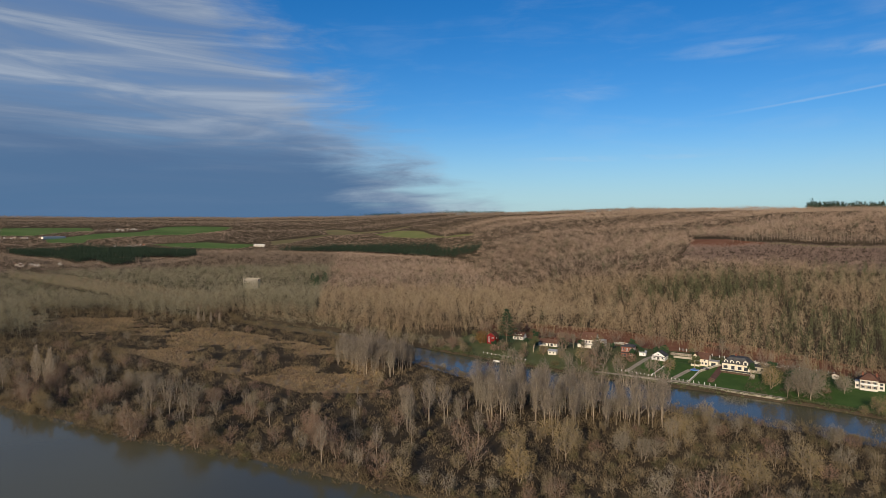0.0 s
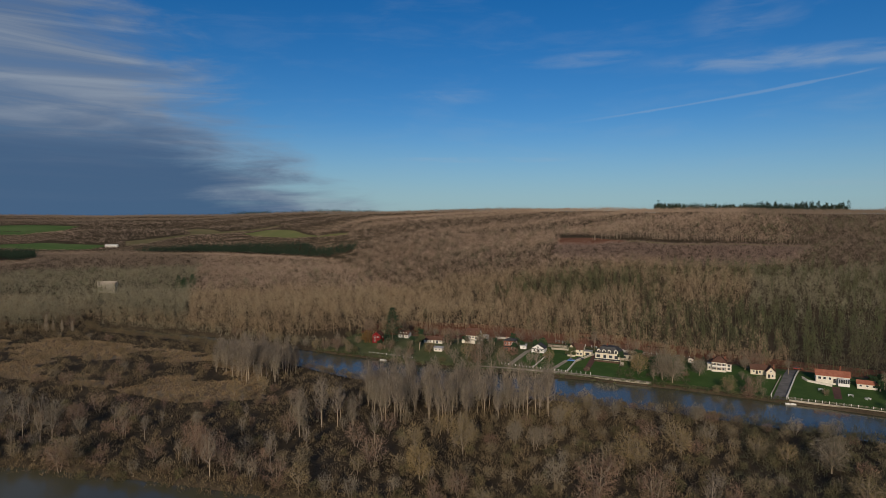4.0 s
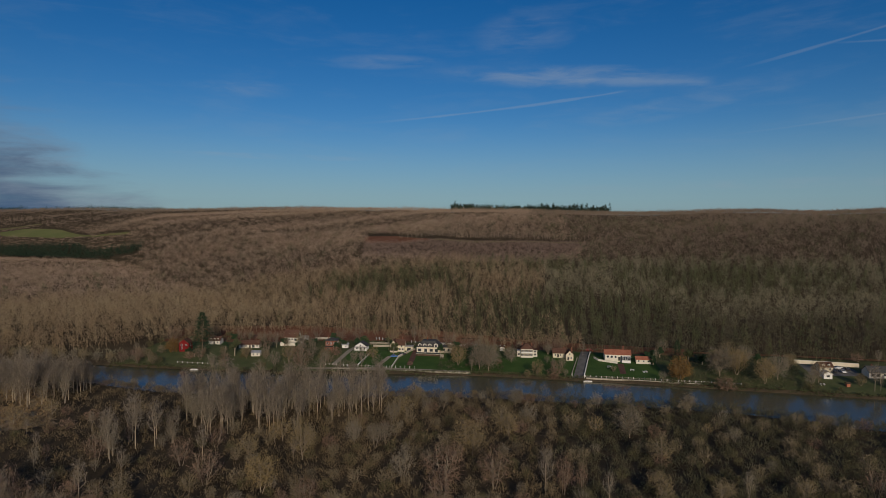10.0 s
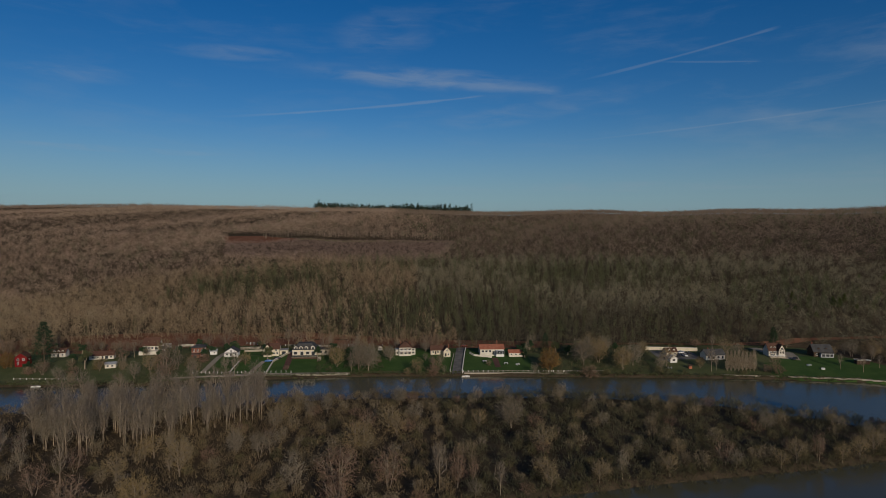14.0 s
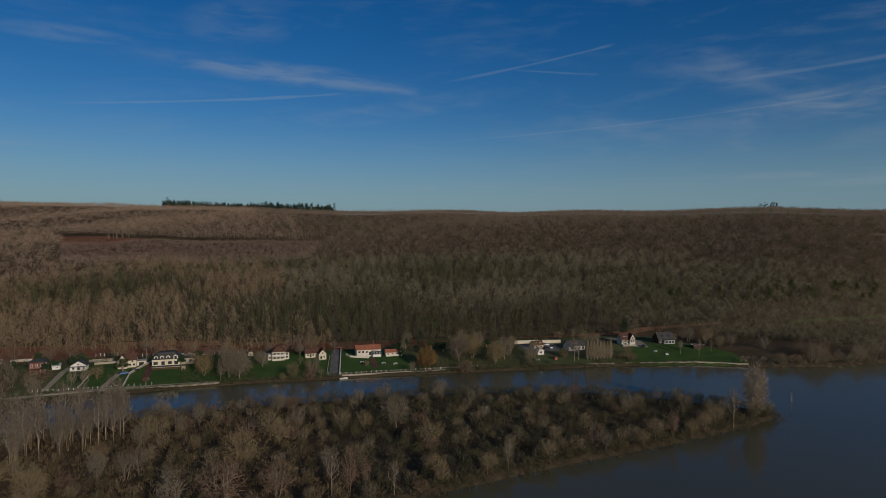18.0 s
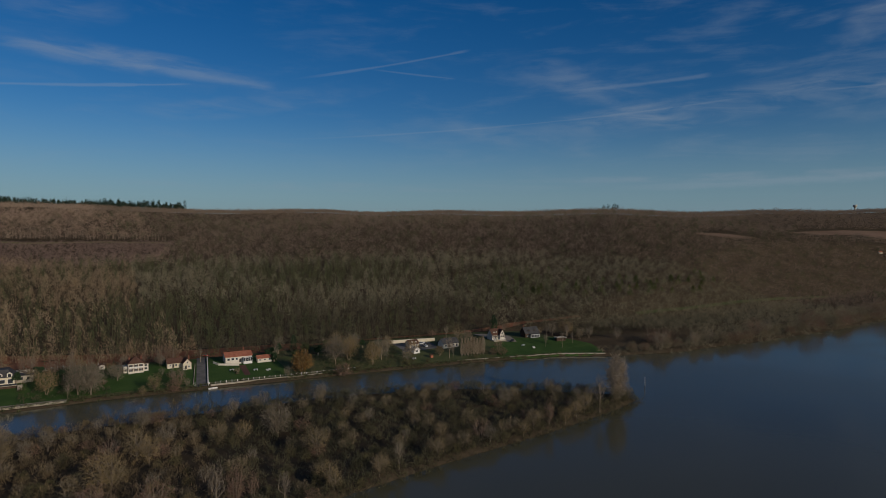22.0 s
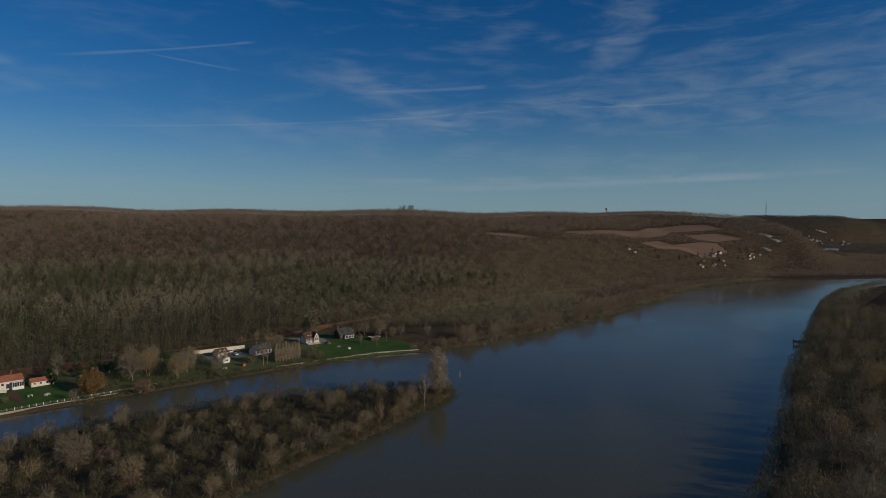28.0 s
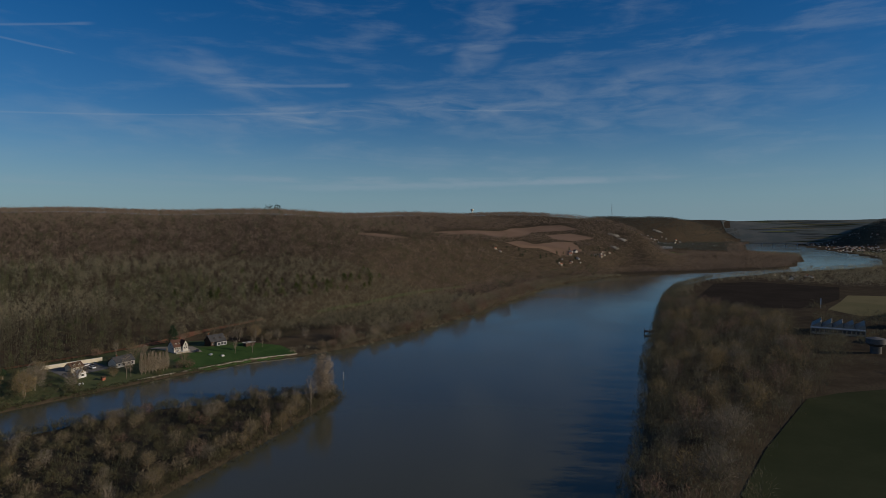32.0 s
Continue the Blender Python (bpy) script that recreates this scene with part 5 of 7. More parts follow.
# large white house with four dormers
e = house(-46.8, 341.5, 0, 14.0, 10.0, 3.4, 6.9, M["render_cream"], M["slate"], "large white house with slate mansard roof and dormers", "hip",
          [("f", -5.2, 0.5, 2.4, 1.9), ("f", -1.4, 0.2, 2.0, 2.3), ("f", 2.0, 0.5, 2.2, 1.9), ("f", 5.2, 0.2, 2.2, 2.3), ("r", -2, 0.6, 1.4, 1.5), ("r", 2, 0.6, 1.4, 1.5)],
          chimneys=[(-1.5, 1.5, 7.9)], flat=0.55, lift=0.6, size=0.92,
          dormers=[(-5.0, -5.1, 3.3, 1.9, 1.7, 2.8), (-1.9, -5.1, 3.3, 1.9, 1.7, 2.8), (1.2, -5.1, 3.3, 1.9, 1.7, 2.8), (5.0, -5.4, 3.3, 2.2, 1.9, 3.4)], trim=M["white_paint"])
t = part("terrace", boxes((-7.0, 8.0, -8.2, -5.0, -0.35, -0.1)), M["stone"], e, "pale stone terrace slab")
# shade below the terrace slab is put into this wall's dark colour
part("basement_wall", boxes((-6.6, 7.6, -7.6, -4.9, -2.6, -0.35)), M["timber_dark"], e, "wall under the terrace, shade put into its dark colour")
part("terrace_rail", boxes((-7.0, 8.0, -8.2, -8.12, -0.1, 0.75)), M["glass"], e)
wing(e, 10.6, 2.0, 7.0, 6.0, 2.7, 2.7, "flat", M["stone"], M["slate"], [(-1.5, 0.7, 1.6, 1.3), (1.6, 0.7, 1.2, 1.3)])
for i in range(8):
    part("step", boxes((8.3, 10.3, -8.4 - i * 0.35, -8.05 - i * 0.35, -2.9, -0.1 - i * 0.2)), M["stone"], e)
# pyramid-roofed villa
e = house(8.2, 341.5, 2, 8.0, 8.0, 5.2, 8.4, M["render_white"], M["tile_brown"], "white two-storey villa with a hipped brown roof", "hip",
          [("f", x, z, 1.1, 1.5) for z in (0.7, 3.2) for x in (-2.6, 0, 2.6)] + [("l", 0, 3.2, 1.1, 1.4), ("r", 1.0, 3.2, 1.1, 1.4)],
          chimneys=[(-3.0, 1.5, 8.2), (3.2, 1.5, 8.2)], flat=0.18, shut=M["timber_dark"])
part("balcony", boxes((-3.8, 3.8, -5.2, -4.0, 2.7, 2.85)), M["stone"], e)
part("balcony_rail", boxes((-3.8, 3.8, -5.2, -5.12, 2.85, 3.6)), M["white_paint"], e)
wing(e, 5.4, 0.5, 2.8, 5.0, 4.2, 4.2, "flat", M["render_white"], M["tile_brown"], [(0, 2.8, 1.4, 1.1), (0, 0.8, 1.4, 1.2)])
wing(e, -5.2, 0.5, 2.2, 5.0, 3.4, 3.4, "flat", M["render_white"], M["concrete"], [(0, 0.8, 1.0, 1.2)])
house(-6, 352, 0, 3.2, 3.0, 2.3, 3.0, M["render_white"], M["tile_brown"], "small white outhouse at the wood's edge", "y", [("f", 0, 0.9, 0.9, 0.9)], name="shed")
house(26, 342, 2, 8.5, 6.0, 2.8, 5.0, M["render_cream"], M["tile_brown"], "low cottage with brown roof and cream walls", "x", [("f", -2.6, 0.8, 1.1, 1.3), ("f", 0.6, 0.8, 1.1, 1.3)], door=-1.0, chimneys=[(3, 0.5, 6.0)])
house(31.2, 338, 2, 4.6, 7.0, 3.6, 6.0, M["render_cream"], M["tile_brown"], "narrow cream gable cottage by the ramp", "y", [("f", 0, 3.3, 0.9, 1.2), ("f", 0.9, 0.7, 1.0, 1.3)], door=-0.9, chimneys=[(1.6, 1.5, 7.0)])
e = house(56.5, 339, -1, 14.5, 8.5, 3.5, 5.4, M["render_white"], M["tile_red"], "long white house with orange-red tiled roof", "x",
          [("f", -5.6, 1.4, 1.5, 1.4), ("f", -3.4, 1.4, 1.5, 1.4), ("f", -1.2, 1.4, 1.3, 1.4), ("l", 0, 1.4, 1.2, 1.2)], door=0.8, chimneys=[(3.5, 0.8, 7.5)], lift=0.3, size=0.92)
c = part("conservatory", boxes((2.2, 7.0, -6.6, -4.25, -0.8, 0.7), (2.2, 7.0, -6.6, -4.25, 2.75, 2.9)), M["white_paint"], e, "white framed glass conservatory")
for i in range(6):
    part("mullion", boxes((2.2 + i * 0.94, 2.3 + i * 0.94, -6.6, -6.5, 0.7, 2.75)), M["white_paint"], c)
part("pane", boxes((2.3, 6.9, -6.54, -6.5, 0.7, 2.75)), M["glass"], c)
e = house(69.5, 335, -2, 9.0, 5.0, 2.5, 3.9, M["render_white"], M["tile_red"], "low white annexe with red tiled roof", "x", [("f", -3, 0.9, 1.2, 1.1), ("f", 0, 0.9, 1.2, 1.1), ("f", 2.8, 0.9, 1.2, 1.1)])
# buildings round the parking yard
e = house(156, 330, 4, 7.5, 6.0, 2.6, 4.8, M["render_cream"], M["tile_brown"], "cottage with two white dormers beside a yard", "x", [("f", -2, 0.8, 1.2, 1.2), ("f", 2, 0.8, 1.2, 1.2)],
          dormers=[(-1.6, -2.4, 2.8, 1.4, 1.2, 2.0), (1.6, -2.4, 2.8, 1.4, 1.2, 2.0)], trim=M["white_paint"])
house(152.5, 319.5, 2, 4.6, 5.0, 2.5, 4.0, M["white_paint"], M["render_white"], "white gabled garden hut with a wide window", "y", [("f", 0, 0.7, 2.0, 1.3)], name="hut")
house(157, 308, 0, 1.8, 1.6, 1.9, 2.3, M["tile_red"], M["timber_dark"], "small orange timber hut by the river", "x", [], name="hut")
house(177, 323, 4, 13.0, 7.5, 2.8, 5.8, M["render_white"], M["slate"], "long house with dark slate roof behind poplars", "x",
      [("f", -4.5, 0.7, 1.6, 1.5), ("f", -1.5, 0.2, 2.0, 2.0), ("f", 2.0, 0.7, 1.6, 1.5), ("f", 4.8, 0.2, 1.6, 2.0)], chimneys=[(-3, 0.6, 6.6)])
e = house(213, 324.5, -6, 11.0, 8.5, 4.6, 9.2, M["render_white"], M["tile_brown"], "half-timbered house with steep red-brown roof", "x",
          [("f", -3.6, 2.4, 1.2, 1.4), ("f", -1.2, 2.4, 1.2, 1.4), ("l", 0, 5.4, 1.2, 1.4), ("l", -2, 2.4, 1.1, 1.4), ("r", 0, 5.4, 1.2, 1.4), ("f", -2.6, 0.2, 2.2, 1.6)],
          chimneys=[(3.2, 1.5, 10.4)], dormers=[(-3.2, -3.0, 5.6, 1.3, 1.4, 2.0), (-0.6, -3.0, 5.6, 1.3, 1.4, 2.0)], shut=M["timber_dark"], size=0.74)
wing(e, 3.2, -2.6, 4.6, 7.0, 5.0, 9.0, "y", M["render_white"], M["tile_brown"], [(-1.0, 2.6, 1.1, 1.4), (1.0, 2.6, 1.1, 1.4), (0, 5.4, 1.1, 1.4)])
for x in (1.1, 2.15, 3.2, 4.25, 5.3):
    part("timber_stud", boxes((x - 0.09, x + 0.09, -6.14, -6.08, 4.6, 5.2 + 1.6 * (1 - abs(x - 3.2) / 2.3))), M["timber_dark"], e)
part("timber_beam", boxes((0.95, 5.45, -6.15, -6.08, 4.45, 4.65)), M["timber_dark"], e)
part("terrace", boxes((-5.6, 5.8, -7.4, -4.2, -2.2, 0.5)), M["stone"], e, "rendered basement terrace")
for i in range(12):
    part("baluster", boxes((-5.5 + i, -5.3 + i, -7.35, -7.25, 0.5, 1.3)), M["white_paint"], e)
part("terrace_rail", boxes((-5.6, 5.8, -7.38, -7.22, 1.3, 1.42)), M["white_paint"], e)
for x in (-5.3, -4.5, -2.4, -0.3, 0.7):
    part("timber_stud", boxes((x - 0.1, x + 0.1, -4.32, -4.26, 2.2, 4.6)), M["timber_dark"], e)
part("timber_beam", boxes((-5.5, 0.85, -4.33, -4.26, 4.2, 4.45)), M["timber_dark"], e)
part("timber_beam", boxes((-5.5, 0.85, -4.33, -4.26, 2.0, 2.2)), M["timber_dark"], e)
for x in (1.1, 2.0, 3.2, 4.4, 5.3):
    part("timber_stud", boxes((x - 0.1, x + 0.1, -6.16, -6.08, 2.3, 4.4)), M["timber_dark"], e)
e = house(238.5, 322, -8, 12.0, 8.0, 3.4, 7.4, M["timber_dark"], M["slate"], "dark timber house with slate roof and pale bay", "x",
          [("f", -4, 0.8, 1.4, 1.4), ("f", 4, 0.8, 1.4, 1.4), ("f", 1.4, 0.2, 2.0, 2.1)], chimneys=[(-5, 0.8, 8.6)], dormers=[(-2.4, -2.8, 3.9, 1.5, 1.3, 2.2), (2.4, -2.8, 3.9, 1.5, 1.3, 2.2)])
wing(e, 1.5, -5.0, 8.0, 2.5, 2.6, 2.6, "flat", M["metal_grey"], M["slate"], [(-2.4, 0.5, 2.0, 1.6), (0.2, 0.5, 2.0, 1.6), (2.6, 0.5, 1.6, 1.6)])
e = house(249, 304, -12, 7.5, 3.5, 2.3, 2.3, M["timber_dark"], M["white_paint"], "open garden shelter with a pale flat roof", "hip", [], flat=0.98, name="garden_shelter")


# ---- walls, fences, ramp, cars ----
def wall_line(name, pts, h, thick, mat, label, coping=None, base=-0.5):
    """A wall that follows the ground from point to point."""
    e = thing(name, pose(pts[0][0], pts[0][1], z_at(*pts[0])), label, "wall")
    x0, y0, z0 = pts[0][0], pts[0][1], z_at(*pts[0])
    for (a, b), (c, d) in zip(pts, pts[1:]):
        L = math.hypot(c - a, d - b)
        n = max(1, int(L / 6))
        for i in range(n):
            p = (a + (c - a) * i / n, b + (d - b) * i / n)
            q = (a + (c - a) * (i + 1) / n, b + (d - b) * (i + 1) / n)
            s = Vector((-(q[1] - p[1]), q[0] - p[0], 0)).normalized() * thick / 2
            zp, zq = z_at(*p), z_at(*q)
            def sect(pt, z, lo, hi, k):
                return [(pt[0] - x0 - s.x * k, pt[1] - y0 - s.y * k, z - z0 + lo), (pt[0] - x0 + s.x * k, pt[1] - y0 + s.y * k, z - z0 + lo),
                        (pt[0] - x0 + s.x * k, pt[1] - y0 + s.y * k, z - z0 + hi), (pt[0] - x0 - s.x * k, pt[1] - y0 - s.y * k, z - z0 + hi)]
            w = part("wall_panel", loft(bmesh.new(), [sect(p, zp, base, h, 1), sect(q, zq, base, h, 1)]), mat, e)
            if coping:
                part("coping", loft(bmesh.new(), [sect(p, zp, h, h + 0.12, 1.35), sect(q, zq, h, h + 0.12, 1.35)]), coping, w)
    return e


POST = bpy.data.meshes.new("post")
bm = boxes((-0.12, 0.12, -0.12, 0.12, -0.3, 1.0), (-0.16, 0.16, -0.16, 0.16, 1.0, 1.12))
bm.to_mesh(POST)
bm.free()
POST.materials.append(M["white_paint"])


def fence_line(name, pts, step, label, height=1.0, rail=None, mesh=None):
    e = thing(name, pose(pts[0][0], pts[0][1], z_at(*pts[0])), label, "fence")
    o = Vector((pts[0][0], pts[0][1], z_at(*pts[0])))
    for (a, b), (c, d) in zip(pts, pts[1:]):
        n = max(1, round(math.hypot(c - a, d - b) / step))
        last = None
        for i in range(n + 1):
            u, v = a + (c - a) * i / n, b + (d - b) * i / n
            p = new("post", mesh or POST)
            p.parent = e
            p.location = Vector((u, v, z_at(u, v))) - o
            p.scale = (0.75, 0.75, height)
            here = Vector((u, v, z_at(u, v))) - o
            if last is not None and rail:
                for hh in (0.45, 0.85):
                    w = here - last
                    s = Vector((-w.y, w.x, 0)).normalized() * 0.04
                    up = Vector((0, 0, hh * height))
                    th = Vector((0, 0, 0.06))
                    part("rail", loft(bmesh.new(), [[tuple(q + up + k) for k in (-s, s, s + th, -s + th)] for q in (last, here)]), rail, e)
            last = here
    return e


wall_line("garden_wall", [(-62, 312.5), (-62, 330), (-54, 350), (-52, 362)], 1.0, 0.35, M["stone"], "sloping pale stone wall between two gardens", M["render_white"])
wall_line("garden_wall", [(44.5, 340), (46.5, 336), (56, 332.2)], 0.9, 0.35, M["render_white"], "white retaining wall below the long house", M["render_white"])
wall_line("garden_wall", [(-124, 366), (-118, 368), (-110, 366)], 1.4, 0.4, M["render_white"], "white retaining wall behind the brick house")
wall_line("retaining_wall", [(-82, 350), (-68, 352)], 1.2, 0.4, M["stone"], "stone terrace wall in the slope")
wall_line("retaining_wall", [(-86, 357), (-68, 359)], 1.4, 0.4, M["stone"], "upper stone terrace wall in the slope")
wall_line("retaining_wall", [(-54, 361), (-44, 362), (-28, 360)], 1.3, 0.4, M["render_white"], "white wall behind the large house")
wall_line("yard_wall", [(147.3, 343), (160, 341), (176, 338)], 1.9, 0.5, M["render_cream"], "long pale wall along the back of the yard", M["render_white"])
wall_line("quay_wall", [(-92, 307), (-70, 309.3), (-40, 310.2), (-20, 311)], 0.35, 0.6, M["stone"], "low stone quay along the river garden")
wall_line("quay_wall", [(38, 309), (66, 307.6), (92, 305.3)], 0.35, 0.6, M["stone"], "low stone quay below the lawn")
wall_line("quay_wall", [(200, 291.6), (232, 284.6), (256, 271.5)], 0.3, 0.6, M["stone"], "low stone edging of the lawn by the river")
wall_line("quay_wall", [(168, 297.5), (196, 292.5)], 0.3, 0.5, M["stone"], "low stone edging along the poplars")
fence_line("balustrade", [(37.8, 311), (66, 309.6), (92, 307.3)], 2.5, "white posts with pale rails along the quay", 0.9, M["stone"])
fence_line("picket_fence", [(-98, 312), (-80, 312.2), (-63, 313.2)], 2.0, "white garden posts with pale rails along the towpath", 0.9, M["stone"])
fence_line("picket_fence", [(-80.5, 312.5), (-79.5, 332)], 1.8, "white fence climbing between two gardens", 1.0, M["white_paint"])
fence_line("picket_fence", [(-60, 313.4), (-50, 313.6)], 2.5, "white gate posts by the towpath", 1.1)
fence_line("picket_fence", [(-180, 306), (-150, 305)], 3.0, "pale fence at the water garden", 0.8, M["stone"])
fence_line("green_fence", [(-86, 372), (-66, 366)], 2.4, "green panel fence with white posts above the gardens", 1.5, M["fence_green"])
fence_line("green_fence", [(-62, 365), (-30, 362), (-5, 360)], 2.6, "grey-green fence along the track", 1.4, M["fence_green"])
fence_line("picket_fence", [(80, 309), (110, 307)], 3.5, "low pale fence on the bank", 0.7, M["stone"])
# paths and the ramp
draped("ramp", [(31.6, 308.5), (36.4, 308.5), (43.2, 356), (38.8, 356)], M["asphalt"], 0.12, "grey asphalt ramp down to the river", "ramp", 2.0)
wall_line("ramp_wall", [(37.2, 311), (43.8, 354)], 0.7, 0.4, M["stone"], "pale kerb wall beside the ramp", M["render_white"])
wall_line("ramp_wall", [(31.0, 313), (35.6, 340)], 0.5, 0.3, M["stone"], "low kerb wall on the ramp's other side")
fence_line("gate_posts", [(31.2, 309.6), (37.2, 309.6)], 6.5, "white gate posts at the foot of the ramp", 1.9)
draped("path", [(-71.5, 314.5), (-69, 314.5), (-66, 331), (-68.5, 331)], M["gravel"], 0.1, "gravel garden drive", "path", 2.0)
draped("path", [(-95, 313), (-92.5, 313), (-90.5, 347), (-93.5, 347)], M["gravel"], 0.1, "pale gravel drive up to the brick house", "path", 2.0)
draped("path", [(-55.2, 318), (-52.2, 318), (-53.5, 350), (-56.8, 350)], M["brick_path"], 0.1, "red brick garden path", "path", 2.0)
draped("path", [(55.5, 317), (58.5, 317), (59, 332), (55.8, 332)], M["brick_path"], 0.1, "red brick path through the lawn", "path", 2.0)
draped("yard", [(147, 322), (170, 322), (171, 336.5), (148, 341.5)], M["asphalt"], 0.1, "grey parking yard", "yard", 2.0)
draped("drive", [(214, 318), (222, 314), (228, 330), (216, 345), (210, 345)], M["gravel"], 0.1, "gravel drive between two houses", "path", 2.0)
draped("towpath", [(-110, 303), (-70, 310.8), (-20, 312.4), (-20, 314.2), (-70, 312.8), (-110, 305.5)], M["gravel"], 0.08, "worn towpath beside the river", "path", 2.0)


def car(u, v, rot, paint, label):
    e = thing("car", pose(u, v, z_at(u, v) + 0.12, 0, 0, rot), label, "car", "parked cars")
    bm = bmesh.new()
    q = lambda x0, x1, y, z: [(x0, -y, z), (x1, -y, z), (x1, y, z), (x0, y, z)]
    loft(bm, [q(-2.1, 2.1, 0.82, 0.25), q(-2.15, 2.15, 0.86, 0.55), q(-2.0, 2.0, 0.82, 0.86), q(-1.35, 1.0, 0.72, 0.9)])
    body = part("body", bm, paint, e)
    bm = bmesh.new()
    loft(bm, [q(-1.55, 0.95, 0.76, 0.88), q(-1.15, 0.35, 0.62, 1.36)])
    part("glasshouse", bm, M["glass"], e)
    bm = bmesh.new()
    loft(bm, [q(-1.15, 0.35, 0.62, 1.365), q(-1.0, 0.2, 0.56, 1.42)])
    part("roof", bm, paint, e)
    for x in (-1.35, 1.35):
        for y in (-0.8, 0.8):
            bm = bmesh.new()
            bmesh.ops.create_cone(bm, cap_ends=True, segments=12, radius1=0.32, radius2=0.32, depth=0.2, matrix=Matrix.Translation((x, y, 0.2)) @ Matrix.Rotation(radians(90), 4, "X"))
            part("wheel", bm, M["rubber"], e)
    return e


car(-64.5, 330, 12, M["car_blue"], "bright blue car parked on a garden drive")
car(-61, 334, 40, M["car_dark"], "dark car parked beside the cream house")
car(43.5, 358.5, 5, M["car_red"], "red car on the track above the ramp")
for i, (u, v, r, p, l) in enumerate([(160, 328, 80, "car_dark", "dark car in the yard"), (163.5, 327, 84, "car_white", "white car in the yard"), (158, 334, 10, "car_dark", "dark car by the yard wall"),
                                     (164, 333, 15, "car_white", "white car by the yard wall"), (167.5, 331, 70, "car_dark", "dark car at the yard's end"), (220, 316, 40, "car_dark", "dark car on the gravel drive")]):
    car(u, v, r, M[p], l)


def garden_bench(u, v, rot):
    e = thing("garden_table", pose(u, v, z_at(u, v) + 0.06, 0, 0, rot), "white garden table with benches on the grass", "table")
    part("tabletop", boxes((-1.0, 1.0, -0.4, 0.4, 0.7, 0.76)), M["white_paint"], e)
    for s in (-1, 1):
        part("bench", boxes((-1.0, 1.0, s * 0.75 - 0.15, s * 0.75 + 0.15, 0.4, 0.45)), M["white_paint"], e)
        part("leg", boxes((s * 0.8 - 0.05, s * 0.8 + 0.05, -0.8, 0.8, -0.06, 0.7)), M["white_paint"], e)
    return e


for u, v, r in ((221, 306, 20), (146.5, 309, 0), (51, 326, 10), (62, 322, 0), (68, 320, 30), (224.5, 300, 60)):
    garden_bench(u, v, r)


def boat(u, v, rot, mat, label):
    e = thing("rowing_boat", pose(u, v, 0.05, 0, 0, rot), label, "boat")
    bm = bmesh.new()
    r = []
    for x, w in ((-2.0, 0.5), (-1.0, 0.75), (0.4, 0.8), (1.6, 0.45), (2.2, 0.06)):
        r.append([(x, -w, 0.45), (x, -w * 0.6, -0.1), (x, w * 0.6, -0.1), (x, w, 0.45), (x, w * 0.85, 0.45), (x, w * 0.5, 0.05), (x, -w * 0.5, 0.05), (x, -w * 0.85, 0.45)])
    part("hull", loft(bm, r), mat, e)
    part("thwart", boxes((-0.2, 0.1, -0.7, 0.7, 0.3, 0.35)), M["timber_dark"], e)
    return e


boat(-165.5, 298, 5, M["white_paint"], "white rowing boat moored at the bank")
boat(38.5, 306.2, 10, M["white_paint"], "white rowing boat beside the ramp")

# channel marker
e = thing("channel_marker", pose(218.6, 208.4, 0), "slim black and white banded marker pole in the river", "marker")
for i in range(9):
    bm = bmesh.new()
    bmesh.ops.create_cone(bm, cap_ends=True, segments=10, radius1=0.14, radius2=0.14, depth=0.55, matrix=Matrix.Translation((0, 0, 0.25 + i * 0.55)))
    part("band", bm, M["white_paint"] if i % 2 else M["rubber"], e)

# landing stage on the right bank
e = thing("landing_stage", pose(438, 97.5, 0, 0, 0, 10), "dark wooden landing stage on piles", "jetty")
part("deck", boxes((-4, 4, -6, 2.5, 1.6, 1.85)), M["timber_dark"], e)
for x in (-3.7, 0, 3.7):
    for y in (-5.5, -1.5, 2.2):
        part("pile", boxes((x - 0.18, x + 0.18, y - 0.18, y + 0.18, -2.5, 3.4 if y > 1 else 1.6)), M["timber_dark"], e)
for z in (2.5, 3.3):
    part("rail", boxes((-3.9, 3.9, 2.1, 2.3, z, z + 0.15)), M["timber_dark"], e)


# ---- trees of the island and the banks, one by one ----
evergreen_spots = []
rng = np.random.default_rng(11)
ASPENS = [(-118, 213), (-130, 232), (-128, 250), (-48, 261), (-44, 232), (-62, 221), (-82, 205), (-104, 199)]
STAND = [(-222, 227), (-192, 218), (-178, 230), (-181, 252), (-215, 266), (-248, 255)]
U, W = scatter((-250, 198, -40, 265), 5.2, lambda u, v: (inside(ASPENS, u, v) | inside(STAND, u, v)) & (isle(u, v) > 2))
for u, v in zip(U, W):
    plant("tall", u, v, float(rng.uniform(0.74, 0.98)), int(rng.integers(3)), "tall slender bare aspen in a dense stand")
